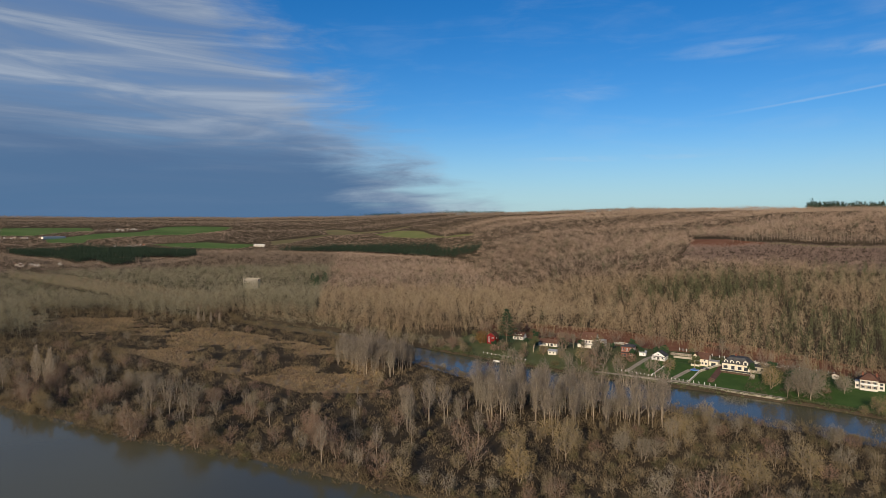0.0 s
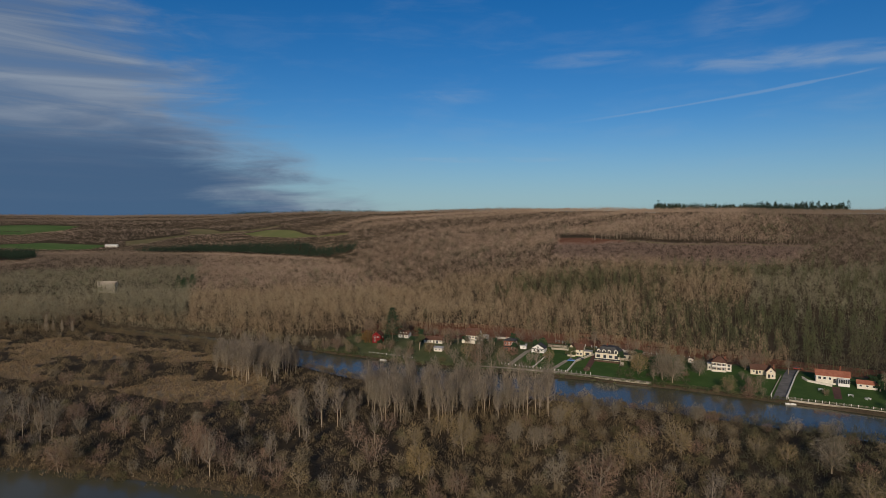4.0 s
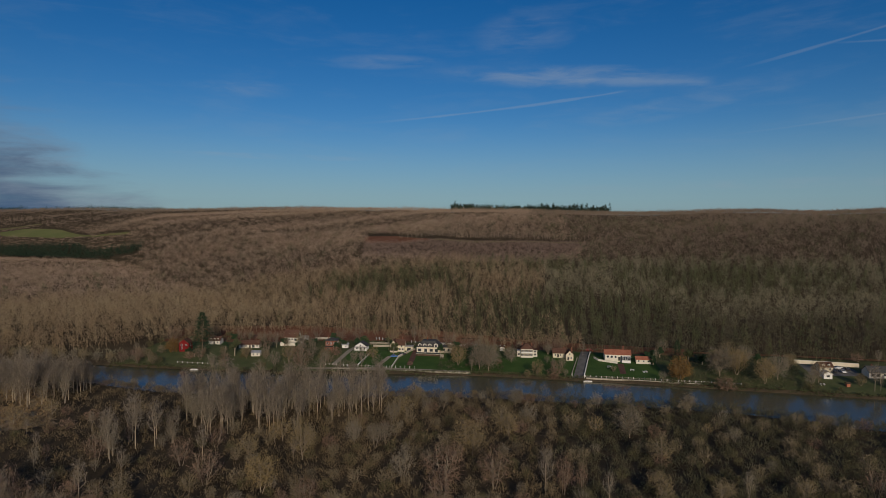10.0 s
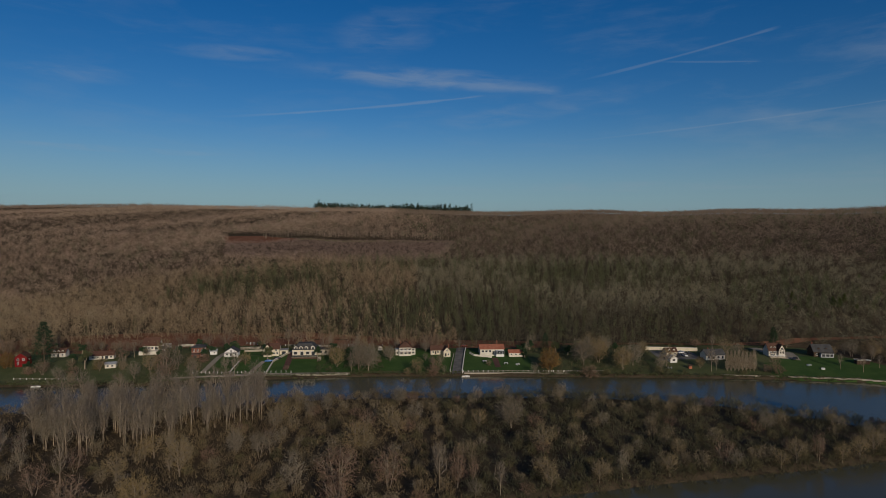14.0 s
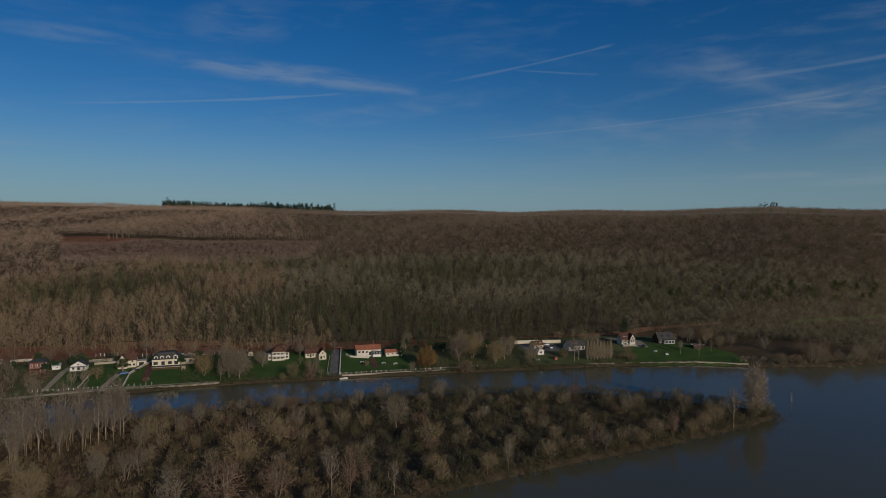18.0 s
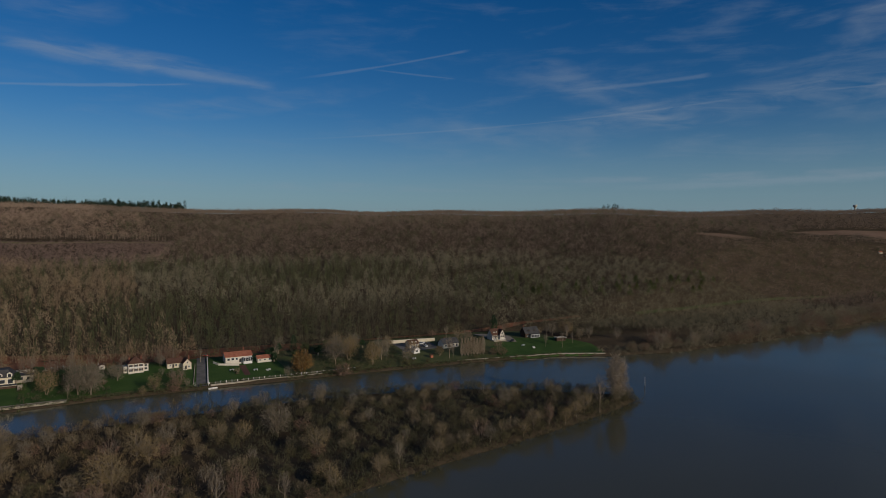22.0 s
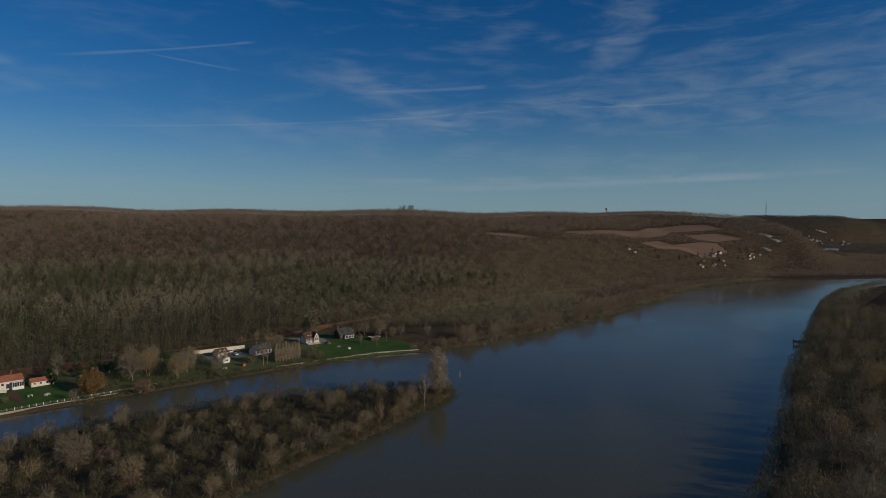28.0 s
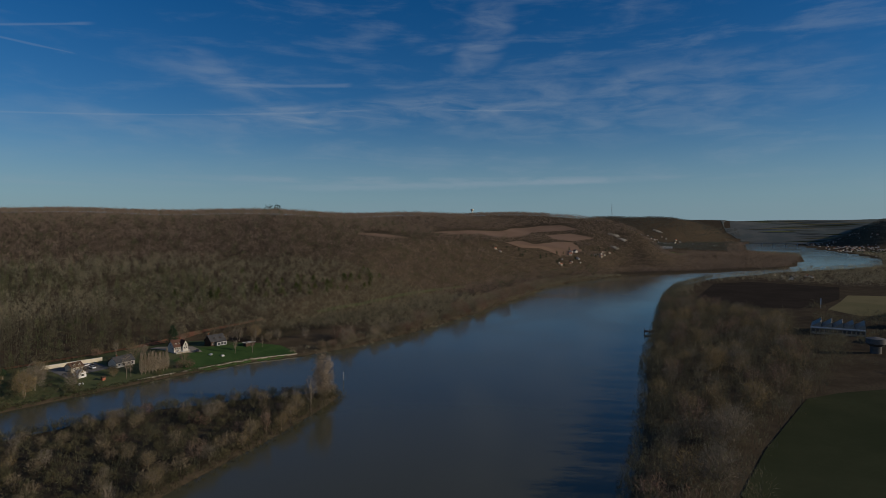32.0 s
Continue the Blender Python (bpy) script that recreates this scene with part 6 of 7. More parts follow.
# single trees that stand out
for kind, which, u, v, s in (("round", 0, -62, 190, 1.05), ("round", 0, -7, 195, 1.0), ("round", 0, 52, 196, 0.9), ("big", 0, 46, 221, 0.62), ("big", 0, 139, 213, 0.62), ("round", 1, -40, 223, 0.8),
                             ("round", 1, -37, 200, 0.95), ("round", 1, -48, 199, 0.9), ("round", 0, -73, 198, 0.75), ("round", 0, 4, 213, 0.85), ("round", 2, 1.5, 171, 1.15), ("round", 2, -12, 167, 1.2),
                             ("round", 1, -25, 170, 1.15), ("tall", 0, 16, 169, 0.7), ("tall", 3, 21, 170, 0.75), ("tall", 3, 26, 172, 0.7), ("round", 1, 75, 259, 0.85), ("round", 1, 51, 262, 0.75), ("round", 1, 38, 256, 0.8),
                             ("column", 0, -284, 109, 0.95), ("weeping", 0, -250, 95, 0.75), ("round", 1, -242, 133, 1.2), ("round", 1, -225, 134, 1.3), ("big", 0, -210, 140, 0.75), ("tall", 2, -192, 128, 0.8), ("tall", 2, -174, 143, 0.85),
                             ("tall", 3, -129, 138, 1.0), ("tall", 3, -134, 141, 1.05), ("tall", 3, -140, 143, 0.95), ("tall", 3, -125, 141, 0.9), ("round", 2, -191, 106, 0.8), ("round", 0, -164, 117, 0.8), ("tall", 0, -121, 174, 0.85),
                             ("tall", 0, -124, 190, 0.9), ("tall", 1, -117, 193, 0.9), ("round", 0, -77, 181, 0.8), ("tall", 1, -128, 182, 0.95), ("round", 0, 26, 223, 0.8), ("round", 0, 34, 221, 0.75), ("round", 1, 160, 222, 0.6),
                             ("tall", 2, -300, 112, 0.8), ("tall", 2, -310, 118, 0.8), ("round", 2, -278, 108, 0.9), ("round", 1, 172, 205, 0.6), ("bush", 2, 192, 195, 1.0), ("bush", 2, 189, 198, 1.1)):
    plant(kind, u, v, s, which)
plant("fan", 184.5, 193.8, 1.05, 0, "tall pale upright poplar at the island's tip")
# shore growth all along the island's river side
for u in np.arange(-320, 196, 7.5):
    v = float(along(ISLE_SOUTH, u)) + rng.uniform(0.8, 4.5)
    k = rng.uniform()
    plant("bush" if k < 0.55 else "round" if k < 0.85 else "tall", float(u), v, float(rng.uniform(0.65, 1.0)) * (0.85 if k > 0.55 else 1.0))
for u in np.arange(-230, 190, 15.0):
    v = float(along(ISLE_NORTH, u)) - rng.uniform(0.8, 4.0)
    plant("bush" if rng.uniform() < 0.75 else "round", float(u), v, float(rng.uniform(0.45, 0.7)))
# the groups along the upstream shore and in the middle of the island
for kind, which, u, v, s in (("column", 0, -302, 109, 0.95), ("round", 2, -276, 97, 1.1), ("weeping", 0, -251, 91, 0.8), ("round", 1, -326, 103, 1.3), ("round", 1, -257, 114, 1.1), ("big", 0, -256, 133, 0.7), ("big", 0, -244, 138, 0.75), ("tall", 2, -193, 125, 0.85),
                             ("tall", 0, -207, 119, 0.8), ("tall", 1, -202, 124, 0.85), ("round", 2, -189, 104, 1.05), ("round", 2, -164, 114, 0.95), ("bush", 0, -142, 119, 1.1), ("round", 1, -262, 121, 1.0), ("bush", 0, -154, 115, 1.1), ("tall", 3, -129, 136, 0.95),
                             ("tall", 3, -124, 136, 0.95), ("tall", 3, -132, 140, 0.9), ("round", 2, -106, 138, 0.7), ("round", 2, -80, 160, 0.9), ("round", 2, -92, 188, 0.7), ("bush", 2, -104, 146, 1.0), ("round", 1, -113, 138, 0.7), ("big", 1, -62, 158, 0.6),
                             ("tall", 2, -118, 171, 0.9), ("tall", 0, -118, 183, 0.9), ("tall", 2, -109, 190, 0.8), ("tall", 1, -121, 176, 0.95), ("tall", 0, -113, 186, 0.85), ("round", 0, -60, 183, 1.0), ("round", 0, -75, 196, 0.7), ("round", 0, -179, 199, 0.7),
                             ("round", 0, -40, 227, 0.95), ("round", 0, -36, 229, 0.85), ("round", 1, -30, 239, 0.8), ("round", 1, -24, 244, 0.8), ("round", 1, -48, 198, 0.9), ("round", 1, -40, 197, 0.95), ("bush", 0, -25, 203, 1.3), ("round", 0, -9, 196, 1.15),
                             ("round", 0, 1, 220, 1.0), ("round", 1, 11, 229, 1.0), ("big", 0, 5, 254, 0.65), ("bush", 0, -19, 224, 1.2), ("round", 2, -7, 221, 0.7)):
    plant(kind, u, v, s, which)
for u, v in ((-424, 259), (-421, 262), (-414, 264), (-405, 266)):
    plant("column", u, v, float(rng.uniform(0.6, 0.75)), 1, "slim upright poplar at the edge of the marsh")
# mixed trees and bushes over the rest of the island
for polybox, step, kinds in (((-340, 95, -185, 160), 9.5, ("round", "tall", "round", "bush", "round")), ((-185, 110, -60, 215), 10.0, ("round", "bush", "bush", "bush", "tall")), ((-60, 145, 190, 262), 8.0, ("bush", "bush", "bush", "round", "bush", "bush", "bush", "bush")),
                             ((-480, 120, -200, 285), 22.0, ("bush", "bush", "round"))):
    U, W = scatter(polybox, step, lambda u, v: (isle(u, v) > 3) & (u < 188) & ~reedy(u, v) & ~inside(ASPENS, u, v) & ~inside(STAND, u, v) & (rng.uniform(size=u.shape) < 0.85))
    for u, v in zip(U, W):
        k = kinds[int(rng.integers(len(kinds)))]
        plant(k, float(u), float(v), float(rng.uniform(0.55, 0.95)) * (0.65 if k == "tall" else 0.85 if k == "round" else 1.1))
# gardens and far bank
for kind, which, u, v, s in (("fir", 0, -178, 328, 0.92), ("big", 0, -11, 316, 1.2), ("big", 0, 0, 330, 0.72), ("weeping", 0, 14, 310, 1.1), ("weeping", 0, 9, 309, 0.6),
                             ("big", 0, 103, 317, 1.25), ("big", 1, 121, 309, 1.1), ("big", 1, 112, 320, 1.2), ("big", 0, 129, 315, 1.05), ("beech", 0, 83, 312, 1.15), ("bush", 1, 101, 301, 1.5), ("bush", 0, 110, 302, 1.0), ("round", 1, 74, 307, 0.65), 
                             ("round", 0, -191, 327, 0.7), ("round", 1, -84, 318, 0.8), ("round", 0, -75, 324, 0.7), ("round", 1, -108, 318, 1.0), ("round", 1, -98, 310, 0.9), ("round", 1, -120, 316, 0.9), ("tall", 0, -116, 322, 0.55),
                             ("round", 0, -145, 316, 0.7), ("round", 2, -170, 312, 0.7), ("bush", 2, 52.5, 320, 0.55), ("bush", 2, -79, 329, 0.6), ("bush", 1, -53, 318, 0.5), ("round", 1, 20, 345, 0.75), ("round", 1, 19, 330, 0.5),
                             ("tall", 1, 39, 345, 0.6), ("round", 2, 21, 350, 0.9), ("round", 1, 28, 310, 0.5), ("bush", 1, 22, 308, 0.7), ("big", 1, 163, 309, 0.55), ("round", 1, 140, 306, 0.9), ("tall", 0, 166, 303, 0.65), ("tall", 1, 169, 304, 0.6),
                             ("tall", 1, 233, 299, 0.6), ("tall", 0, 241, 293, 0.5), ("tall", 1, 252, 296, 0.5), ("round", 0, 262, 312, 1.0), ("round", 1, 254, 318, 1.1), ("bush", 1, 198, 296, 1.0), ("bush", 1, 194, 299, 0.9), ("round", 2, 200, 303, 0.6),
                             ("bush", 1, 188, 304, 0.8), ("round", 1, 112, 325, 1.1), ("big", 0, 120, 335, 0.85), ("big", 1, 140, 330, 0.7), ("round", 1, 270, 300, 0.9), ("round", 1, 285, 290, 0.9), ("bush", 1, 275, 268, 1.0)):
    plant(kind, u, v, s, which)
for u in np.arange(275, 700, 9.0):
    v = float(along(NORTH_BANK, u)) + rng.uniform(1.0, 9)
    plant("bush" if rng.uniform() < 0.7 else "round", float(u), v, float(rng.uniform(1.0, 1.5)), 1 if rng.uniform() < 0.6 else 2)
for u in np.arange(-290, -200, 8):
    plant("round", float(u), float(along(NORTH_BANK, u)) + rng.uniform(1, 4), float(rng.uniform(0.5, 0.8)))
# trees standing out of the right-bank wood
U, W = scatter((130, -60, 640, 130), 15.0, lambda u, v: open_ground(u, v) & (v < along(SOUTH_BANK, u) - 2) & (v > along(SOUTH_BANK, u) - np.interp(u, [150, 400, 520, 600], [30, 100, 115, 50])) & ~((u > 430) & (v < 5)))
for u, v in zip(U, W):
    plant("round" if rng.uniform() < 0.75 else "big", float(u), float(v), float(rng.uniform(0.85, 1.25)) * 1.0, None, "bare tree standing out of the riverside wood") if rng.uniform() < 0.8 else None
# garden trees and bushes, clear of the houses, lawns and drives
def garden_spot(u, v):
    ok = (dry(u, v) > 2.5) & (v > along(NORTH_BANK, u)) & (v < np.interp(u, [-214, -150, -95, -30, 40, 140, 230, 300], [372, 374, 366, 360, 357, 355, 347, 330]))
    for hu, hv, w in SPOTS:
        ok &= ~((np.abs(u - hu) < w * 0.42 + 2.2) & (v > hv - 11) & (v < hv + 6))
    for a, b, c, d in ((33, 305, 76, 360), (-96, 308, -48, 352), (146, 316, 174, 345), (193, 285, 258, 320), (-48, 308, -32, 330), (78, 298, 146, 352)):
        ok &= ~((u > a) & (u < c) & (v > b) & (v < d))
    return ok


U, W = scatter((-212, 300, 262, 376), 7.5, lambda u, v: garden_spot(u, v) & (rng.uniform(size=u.shape) < np.where(u < -90, 0.55, 0.45)))
for u, v in zip(U, W):
    k = rng.uniform()
    plant("bush" if k < 0.5 else "round" if k < 0.85 else "tall", float(u), float(v), float(rng.uniform(0.6, 1.1)) * (0.65 if k > 0.85 else 1), None, "bare bush in a riverside garden" if k < 0.5 else "bare garden tree near the river")
for u, v, s in ((-120, 341, 0.5), (-117, 347, 0.5), (-109, 345, 0.45), (-104, 352, 0.5), (-90, 356, 0.55), (-92, 351, 0.5), (-124, 338, 0.45), (-108, 352, 0.5), (-165, 330, 0.5), (-158, 328, 0.55), (-148, 322, 0.4), (-76, 362, 0.4), (-22, 340, 0.6), (76, 342, 0.6), (80, 346, 0.6), (128, 340, 0.55), (93, 338, 0.7), (99, 334, 0.6), (106, 340, 0.7), (114, 336, 0.65), (122, 345, 0.6), (86, 334, 0.5), (72, 338, 0.55), (74, 332, 0.5), (-176, 316, 0.5), (-182, 320, 0.45), (-140, 334, 0.6), (-134, 342, 0.6), (-128, 350, 0.65), (-98, 344, 0.5), (-86, 346, 0.6), (-100, 336, 0.5), (-146, 340, 0.55), (-70, 348, 0.5), (-40, 338, 0.6), (-32, 345, 0.6)):
    evergreen_spots.append((u, v, s))
plant("beech", -193.5, 323, 0.7, 0, "round orange-tan bush beside the red house")
# dark evergreens in the riverside village
U, W = scatter((870, 285, 1220, 425), 17.0, lambda u, v: inside(VILLAGE, u, v) & (rng.uniform(size=u.shape) < 0.5))
for u, v in zip(U, W):
    plant("fir", float(u), float(v), float(rng.uniform(0.2, 0.36)), 0, "dark evergreen among the village houses")
# pines on the slope above the eastern houses
PINES = [(259, 410), (280, 400), (320, 385), (345, 362), (385, 350), (440, 350), (500, 362), (490, 385), (420, 385), (370, 400), (330, 415), (290, 425)]
U, W = scatter((190, 345, 510, 470), 11.0, lambda u, v: inside(PINES, u, v) & (rng.uniform(size=u.shape) < 0.9))
for u, v in list(zip(U, W)) + [(196, 402), (205, 408), (212, 404), (243, 391), (276, 399), (303, 399), (279, 382), (366, 455), (375, 440)]:
    plant("pine", float(u), float(v), float(rng.uniform(0.6, 0.95)))
# more garden and bank trees round the big planes
for kind, which, u, v, s in (("round", 0, 146, 312, 1.0), ("big", 1, 106, 332, 0.8), 
                             ("bush", 0, 138, 302, 1.1), ("big", 1, -28, 322, 0.95), ("big", 0, -16, 318, 1.1), ("round", 1, -9, 326, 0.9), ("bush", 1, 22, 309, 1.1), ("round", 2, 24, 310, 0.7), ("bush", 0, -104, 321, 0.9),
                             ("round", 1, 262, 300, 0.9), ("tall", 1, 256, 306, 0.6), ("round", 2, 300, 275, 1.0), ("round", 2, 296, 268, 0.9), ("round", 2, 306, 270, 1.0), ("bush", 0, -115, 306, 0.9), ("bush", 0, -132, 304, 0.8), ("bush", 0, -160, 307, 0.8)):
    plant(kind, u, v, s, which)
for i in range(8):
    plant("column", 174.5 + i * 1.9, 303.2 - i * 0.3, float(rng.uniform(0.76, 0.9)), 1, "slim upright poplar in a row by the river")
for shapes in list(KINDS):
    for i, src in enumerate(KINDS[shapes]):
        if (shapes, i) not in used:
            plant(shapes, -260 - 14 * i, 150, 0.8, i)


def evergreen(u, v, s, label):
    """Ivy-grown round tree on a pale trunk."""
    z = z_at(u, v)
    e = thing("evergreen_tree", pose(u, v, z - 0.05), label, "tree")
    t = new("trunk", mesh_from("trunk", *joined([tube((0, 0, -0.4), (0.2, 0, 4 * s), 0.35, 0.25, 6), tube((0.2, 0, 3.4 * s), (1.2 * s, 0.3, 6 * s), 0.2, 0.1, 5), tube((0.2, 0, 3.4 * s), (-1.0 * s, 0.2, 6 * s), 0.2, 0.1, 5)]), M["bark_pale"]))
    t.parent = e
    Ps, Ds = [], []
    for i in range(9):
        a, q = i * 2.4, rng.uniform(0.9, 2.6) * s
        P, D = crown_points(90, 0, rng.uniform(1.1, 1.9) * s, rng.uniform(0.9, 1.5) * s, -2)
        Ps.append(P + [math.cos(a) * q, math.sin(a) * q, rng.uniform(4.4, 8.6) * s - q * 0.3])
        Ds.append(D)
    P, D = np.concatenate(Ps), np.concatenate(Ds)
    c = new("crown", mesh_from("crown", *slivers(P, D, rng.uniform(0.4, 0.9, len(P)), rng.uniform(0.25, 0.5, len(P))), M["conifer"] if s < 0.7 else M["ivy"]))
    c.parent = e


for u, v, s in evergreen_spots:
    evergreen(u, v, s, "dark green evergreen shrub in a garden")
evergreen(-154, 320, 1.0, "round ivy-grown tree on a pale trunk")
evergreen(-88, 352, 0.7, "dense green garden conifer")
evergreen(-110, 360, 0.6, "dense green shrub by the wall")
evergreen(-66, 334, 0.75, "grey-green conifer beside the cream house")
evergreen(-170, 350, 0.6, "dark clipped evergreen in a garden")
for u, v, s in ((222, 338, 0.5), (226, 345, 0.55), (90, 350, 0.42), (-545, 470, 0.8), (-520, 455, 0.7), (-535, 480, 0.85), (-530, 465, 0.75)):
    plant("fir", u, v, s, 0)


# ---- far buildings ----
def ruin():
    u, v = -600, 424
    e = thing("ruined_house", pose(u, v, z_at(u, v), 0, 0, 40), "roofless pale stone ruin standing in the wood", "ruin")
    w, d, h = 17, 11, 13
    for i in range(6):
        x0 = -w / 2 + i * w / 6
        for z0, z1 in ((-1, 4.2), (6.6, 8.2), (10.4, 11.0 + (i * 37 % 5) * 0.5)):
            part("wall_panel", boxes((x0, x0 + w / 6, -d / 2, -d / 2 + 0.7, z0, z1)), M["stone"], e)
        part("pier", boxes((x0, x0 + 0.9, -d / 2 + 0.003, -d / 2 + 0.697, -1, h - (i * 29 % 4) * 0.6)), M["stone"], e)
    part("side_wall", boxes((w / 2 - 0.7, w / 2, -d / 2 + 0.7, d / 2, -1, 11)), M["stone"], e)
    part("side_wall", boxes((-w / 2, -w / 2 + 0.7, -d / 2 + 0.7, d / 2, -1, 10)), M["stone"], e)
    part("back_wall", boxes((-w / 2 + 0.7, w / 2 - 0.7, d / 2 - 0.7, d / 2, -1, 12)), M["stone"], e)


ruin()


def far_house(wall, roof):
    e = new("house")
    part("wall", gable_body(10, 8, 4.5, 8, True), wall, e)
    part("roof", gable_roof(10, 8, 4.5, 8, True), roof, e)
    for x in (-3.2, 0, 3.2):
        part("window", boxes((x - 0.6, x + 0.6, -4.06, -3.99, 1.0, 2.6)), M["glass"], e)
    return e


HOUSES = [far_house(M["render_white"], M["tile_brown"]), far_house(M["render_cream"], M["tile_red"]), far_house(M["render_white"], M["slate"])]
first = set()


def far_at(u, v, i, s, rot, label, group):
    m = Matrix.Translation((u, v, z_at(u, v))) @ Matrix.Rotation(radians(rot), 4, "Z") @ Matrix.Scale(s, 4)
    if i in first:
        ob = copy_thing(HOUSES[i], m)
    else:
        first.add(i)
        ob = HOUSES[i]
        ob.matrix_world = m
    tagged(ob, label, "house", group)


rng = np.random.default_rng(5)
WORDS = ["small white house with a brown roof", "small cream house with a red tiled roof", "small white house with a slate roof"]
for n, (cu, cv, su, sv, count, place, scale) in enumerate([
        (1020, 324, 45, 14, 13, "in the riverside village", 0.7), (893, 411, 12, 8, 3, "on the slope above the river", 0.75), (1155, 298, 55, 8, 11, "under the chalk cliff", 0.7),
        (3200, 500, 110, 110, 34, "below the far hill", 1.5), (3300, 300, 150, 60, 10, "below the far hill", 1.3), (2800, -290, 420, 95, 90, "in the far town", 1.0), (2350, -330, 250, 80, 40, "in the far town", 0.9), (3500, -300, 420, 140, 50, "in the far town", 1.1),
        (-2615, 1140, 35, 60, 24, "among green fields", 1.1), (-1940, 880, 25, 50, 14, "by a conifer wood", 1.0), (-2350, 690, 25, 60, 10, "in a village on the plain", 1.1), (-1290, 415, 40, 35, 7, "among trees in the valley", 1.2),
        (1090, -20, 60, 30, 10, "behind riverside trees", 0.9)]):
    for j in range(count):
        u, v = cu + rng.uniform(-su, su), cv + rng.uniform(-sv, sv)
        if float(dry(u, v)) < 12:
            continue
        i = int(rng.integers(3))
        far_at(u, v, i, float(rng.uniform(0.7, 1.15)) * scale, float(rng.uniform(-60, 60)), WORDS[i][6:].replace(" with a", ",") + " " + place, "houses " + place)


def long_barn(u, v, rot, w, label, roof):
    e = thing("barn", pose(u, v, z_at(u, v), 0, 0, rot), label, "barn")
    part("wall", gable_body(w, 12, 5, 8, True), M["render_white"], e)
    part("roof", gable_roof(w, 12, 5, 8, True), roof, e)
    for i in range(int(w / 6)):
        part("window", boxes((-w / 2 + 2 + i * 6, -w / 2 + 4 + i * 6, -6.06, -5.99, 1, 3.4)), M["glass"], e)


long_barn(-1712, 1186, 35, 34, "white farm barn with a pale roof in the fields", M["white_paint"])
long_barn(2335, 350, -80, 46, "long white low building beyond the village", M["render_white"])
long_barn(-2290, 775, -72, 80, "long pale farm shed on the plain", M["metal_grey"])

# factory with a saw-tooth roof on the right bank
e = thing("factory", pose(484, -17, z_at(484, -17), 0, 0, -5), "low factory hall with a pale saw-tooth roof", "factory")
part("wall", boxes((-2, 24, -24, 9, -1, 5.0)), M["roof_grey"], e)
part("band", boxes((-2.3, -2.0, -24, 9, 4.2, 5.2)), M["white_paint"], e, "white cornice band")
for i in range(12):
    part("window", boxes((-2.06, -1.99, -23.4 + i * 2.7, -21.3 + i * 2.7, 1.6, 3.8)), M["slate"], e)
for i in range(5):
    y = -24 + i * 6.6
    bm = bmesh.new()
    loft(bm, [[(x, y, 5.0), (x, y + 6.6, 5.0), (x, y + 0.6, 8.8)] for x in (-2, 24)])
    r = part("roof_ridge", bm, M["roof_grey"], e)
    bm = bmesh.new()
    loft(bm, [[(x, y - 0.02, 5.3), (x, y + 0.5, 8.4), (x, y + 0.44, 8.42), (x, y - 0.08, 5.32)] for x in (-1.5, 23.5)])
    part("skylight", bm, M["slate"], r, "dark slate-coloured skylight")
e = thing("water_tank", pose(416, -38, z_at(416, -38)), "squat round concrete tank on a stem", "water tower")
for r1, r2, z0, z1, nm in ((3.0, 3.0, -1, 4.5, "stem"), (3.2, 5.2, 4.5, 6.0, "cone"), (5.2, 5.2, 6.0, 9.0, "tank"), (5.3, 1.0, 9.0, 9.9, "roof")):
    bm = bmesh.new()
    bmesh.ops.create_cone(bm, cap_ends=True, segments=24, radius1=r1, radius2=r2, depth=z1 - z0, matrix=Matrix.Translation((0, 0, (z0 + z1) / 2)))
    part(nm, bm, M["asphalt"], e)
e = thing("white_mast", pose(648, -25, z_at(648, -25)), "white pole standing at the field's edge", "mast")
part("pole", boxes((-0.35, 0.35, -0.35, 0.35, -0.5, 10)), M["white_paint"], e)
for u, v, w, d, h in ((470, -62, 30, 14, 6), (540, -72, 24, 12, 5), (600, -85, 36, 16, 6), (450, -85, 20, 12, 5)):
    e = thing("workshop", pose(u, v, z_at(u, v), 0, 0, -20), "grey flat-roofed workshop beyond the wood", "workshop")
    part("wall", boxes((-w / 2, w / 2, -d / 2, d / 2, -1, h)), M["roof_grey"], e)
    part("roof", boxes((-w / 2 - 0.3, w / 2 + 0.3, -d / 2 - 0.3, d / 2 + 0.3, h, h + 0.4)), M["roof_grey"], e)
    part("door", boxes((-2, 2, -d / 2 - 0.06, -d / 2 + 0.01, 0, 4)), M["car_dark"], e)

# water tower, masts and bridge
e = thing("water_tower", pose(1659, 815, z_at(1659, 815)), "pale concrete water tower on the ridge", "water tower")
for r1, r2, z0, z1, nm in ((2.2, 1.8, -1, 15, "stem"), (2.0, 4.6, 15, 18, "cone"), (4.6, 4.6, 18, 22, "tank")):
    bm = bmesh.new()
    bmesh.ops.create_cone(bm, cap_ends=True, segments=20, radius1=r1, radius2=r2, depth=z1 - z0, matrix=Matrix.Translation((0, 0, (z0 + z1) / 2)))
    part(nm, bm, M["render_white"], e)


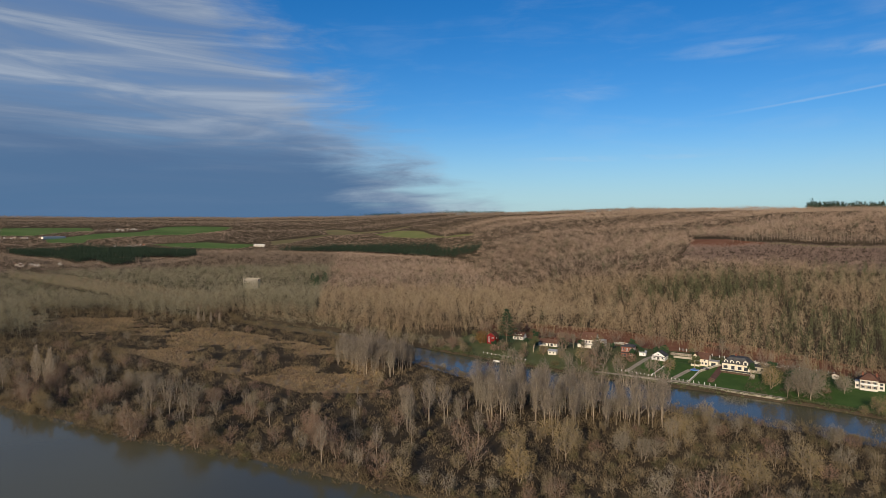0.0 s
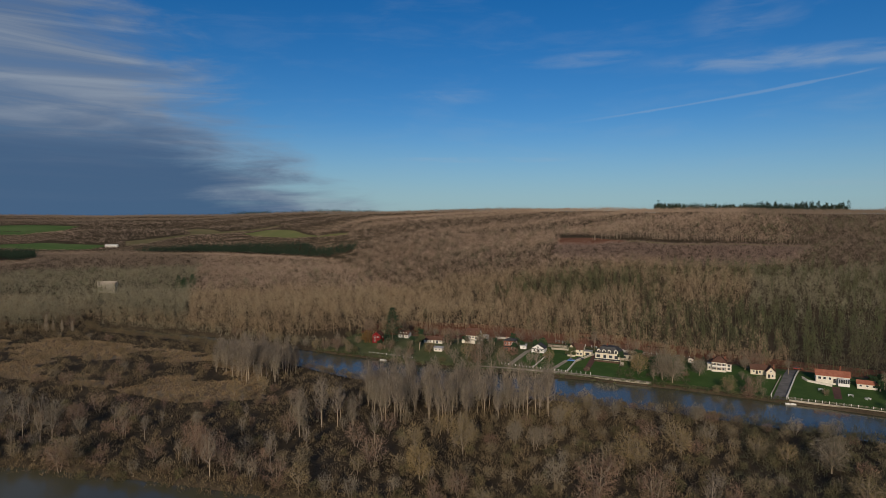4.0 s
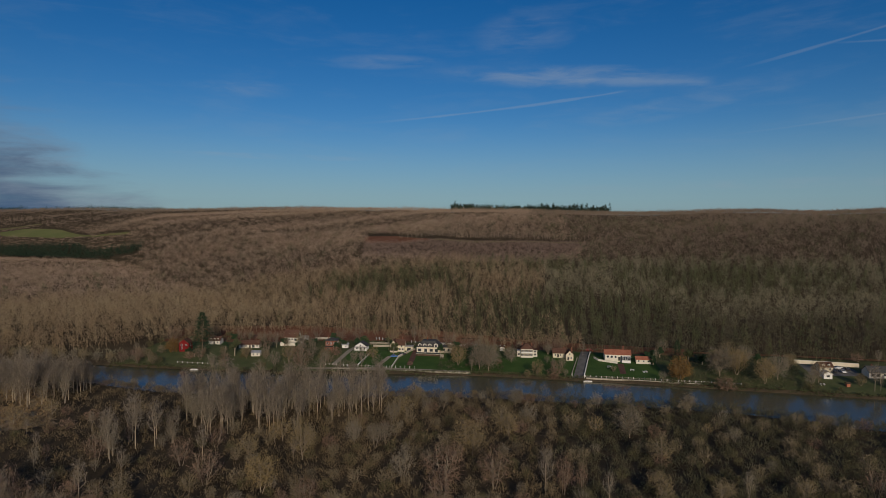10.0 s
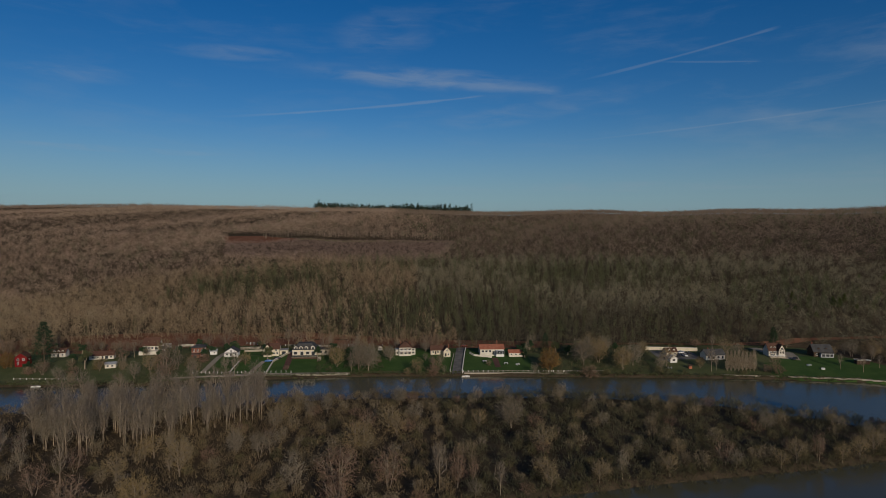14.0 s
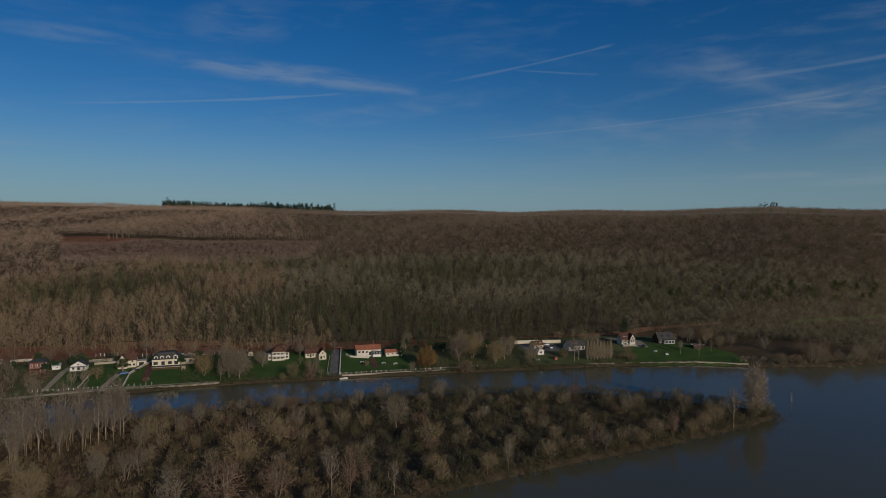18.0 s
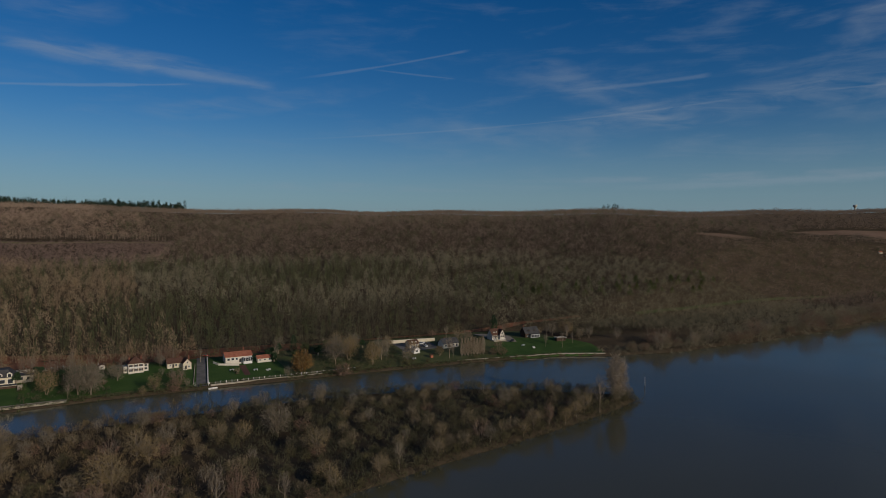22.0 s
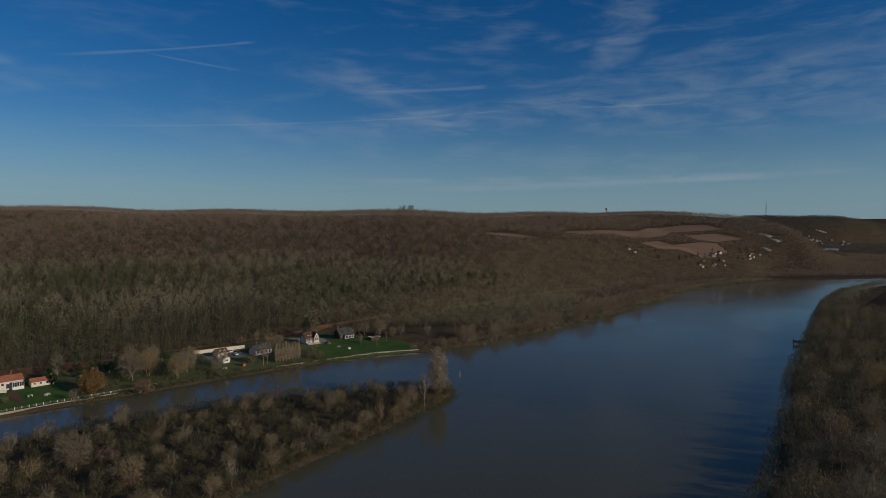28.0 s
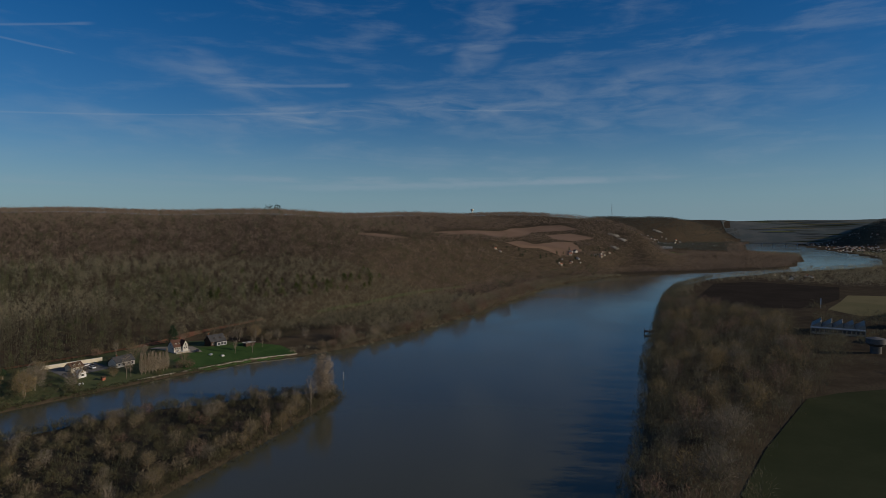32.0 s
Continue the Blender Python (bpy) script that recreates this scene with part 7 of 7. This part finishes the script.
def lattice(u, v, h, w, label):
    e = thing("lattice_mast", pose(u, v, z_at(u, v)), label, "mast")
    for sx in (-1, 1):
        for sy in (-1, 1):
            bm = bmesh.new()
            loft(bm, [[(sx * w + a, sy * w + b, -1) for a, b in ((-0.3, -0.3), (0.3, -0.3), (0.3, 0.3), (-0.3, 0.3))], [(sx * 0.4 + a, sy * 0.4 + b, h) for a, b in ((-0.2, -0.2), (0.2, -0.2), (0.2, 0.2), (-0.2, 0.2))]])
            part("leg", bm, M["metal_grey"], e)
    for i in range(1, 7):
        k = w + (0.4 - w) * i / 7
        part("brace", boxes((-k, k, -k - 0.1, -k + 0.1, h * i / 7 - 0.2, h * i / 7 + 0.2), (-k, k, k - 0.1, k + 0.1, h * i / 7 - 0.2, h * i / 7 + 0.2)), M["metal_grey"], e)


lattice(3950, 905, 88, 4.5, "tall lattice mast on the far ridge")
lattice(1900, 640, 18, 1.0, "short lattice mast on the ridge")
e = thing("bridge", pose(3480, -32, 0, 0, 0, -86), "long flat road bridge over the far river reach", "bridge")
part("deck", boxes((-130, 130, -5, 5, 10, 12.5)), M["concrete"], e)
part("parapet", boxes((-130, 130, -5.4, -5, 11, 13.8)), M["concrete"], e)
for x in (-80, -28, 28, 80):
    part("pier", boxes((x - 2.5, x + 2.5, -5, 5, -4, 10)), M["concrete"], e)
# chalk cliffs: broken bare rock on the steepest slope
def crag(u, v, w, d, rot, rise, label):
    e = thing("cliff", pose(u, v, 0), label, "cliff")
    n, m = 46, 16
    a = radians(rot)
    x, y = np.meshgrid(np.linspace(-w / 2, w / 2, n), np.linspace(-d / 2, d / 2, m), indexing="ij")
    U, W = u + x * math.cos(a) - y * math.sin(a), v + x * math.sin(a) + y * math.cos(a)
    rough = np.sin(x * 0.55 + np.sin(y * 0.3) * 2) + np.sin(x * 0.23 - y * 0.41 + 1) + 0.7 * np.sin(x * 1.3 + y * 0.9)
    k = 1 - (2 * x / w) ** 2 * 0.8 - (2 * y / d) ** 2 * 0.8 + rough * 0.22
    z = ground_z(U, W) + np.clip(k, -0.3, 0.6) * rise + np.abs(rough) * 0.25
    V = np.stack([U - u, W - v, z], -1).reshape(-1, 3)
    i, j = np.nonzero((k > 0)[:-1, :-1])
    F = np.stack([i * m + j, (i + 1) * m + j, (i + 1) * m + j + 1, i * m + j + 1], 1)
    f = new("rock_face", mesh_from("rock_face", V, F, M["chalk"]))
    f.parent = e


crag(1362, 325, 36, 15, 51, 3, "pale chalk cliff on the hillside")
crag(1330, 300, 32, 13, 48, 3, "pale broken chalk cliff on the hillside")
crag(1250, 297, 24, 11, 40, 3, "small chalk outcrop above the village")
crag(3377, 536, 60, 24, 60, 6, "pale chalk crag on the far hill")
# felled timber and pale trunks at the clearing's edge
rng = np.random.default_rng(21)
U = np.linspace(-175, 75, 120) + rng.uniform(-1, 1, 120)
W = np.interp(U, [-150, -66, 8, 75], [826, 812, 819, 825]) + rng.uniform(-6, 6, 120)
Z = ground_z(U, W)
tagged(new("clearing_trunks", mesh_from("clearing_trunks", *joined([tube((u, w, z - 0.5), (u + rng.normal() * 0.5, w, z + h), 0.22, 0.1, 4) for u, w, z, h in zip(U, W, Z, rng.uniform(8, 14, 120))]), M["bark_pale"])),
       "row of pale bare trunks at the clearing's edge", "trees", kind="stuff")
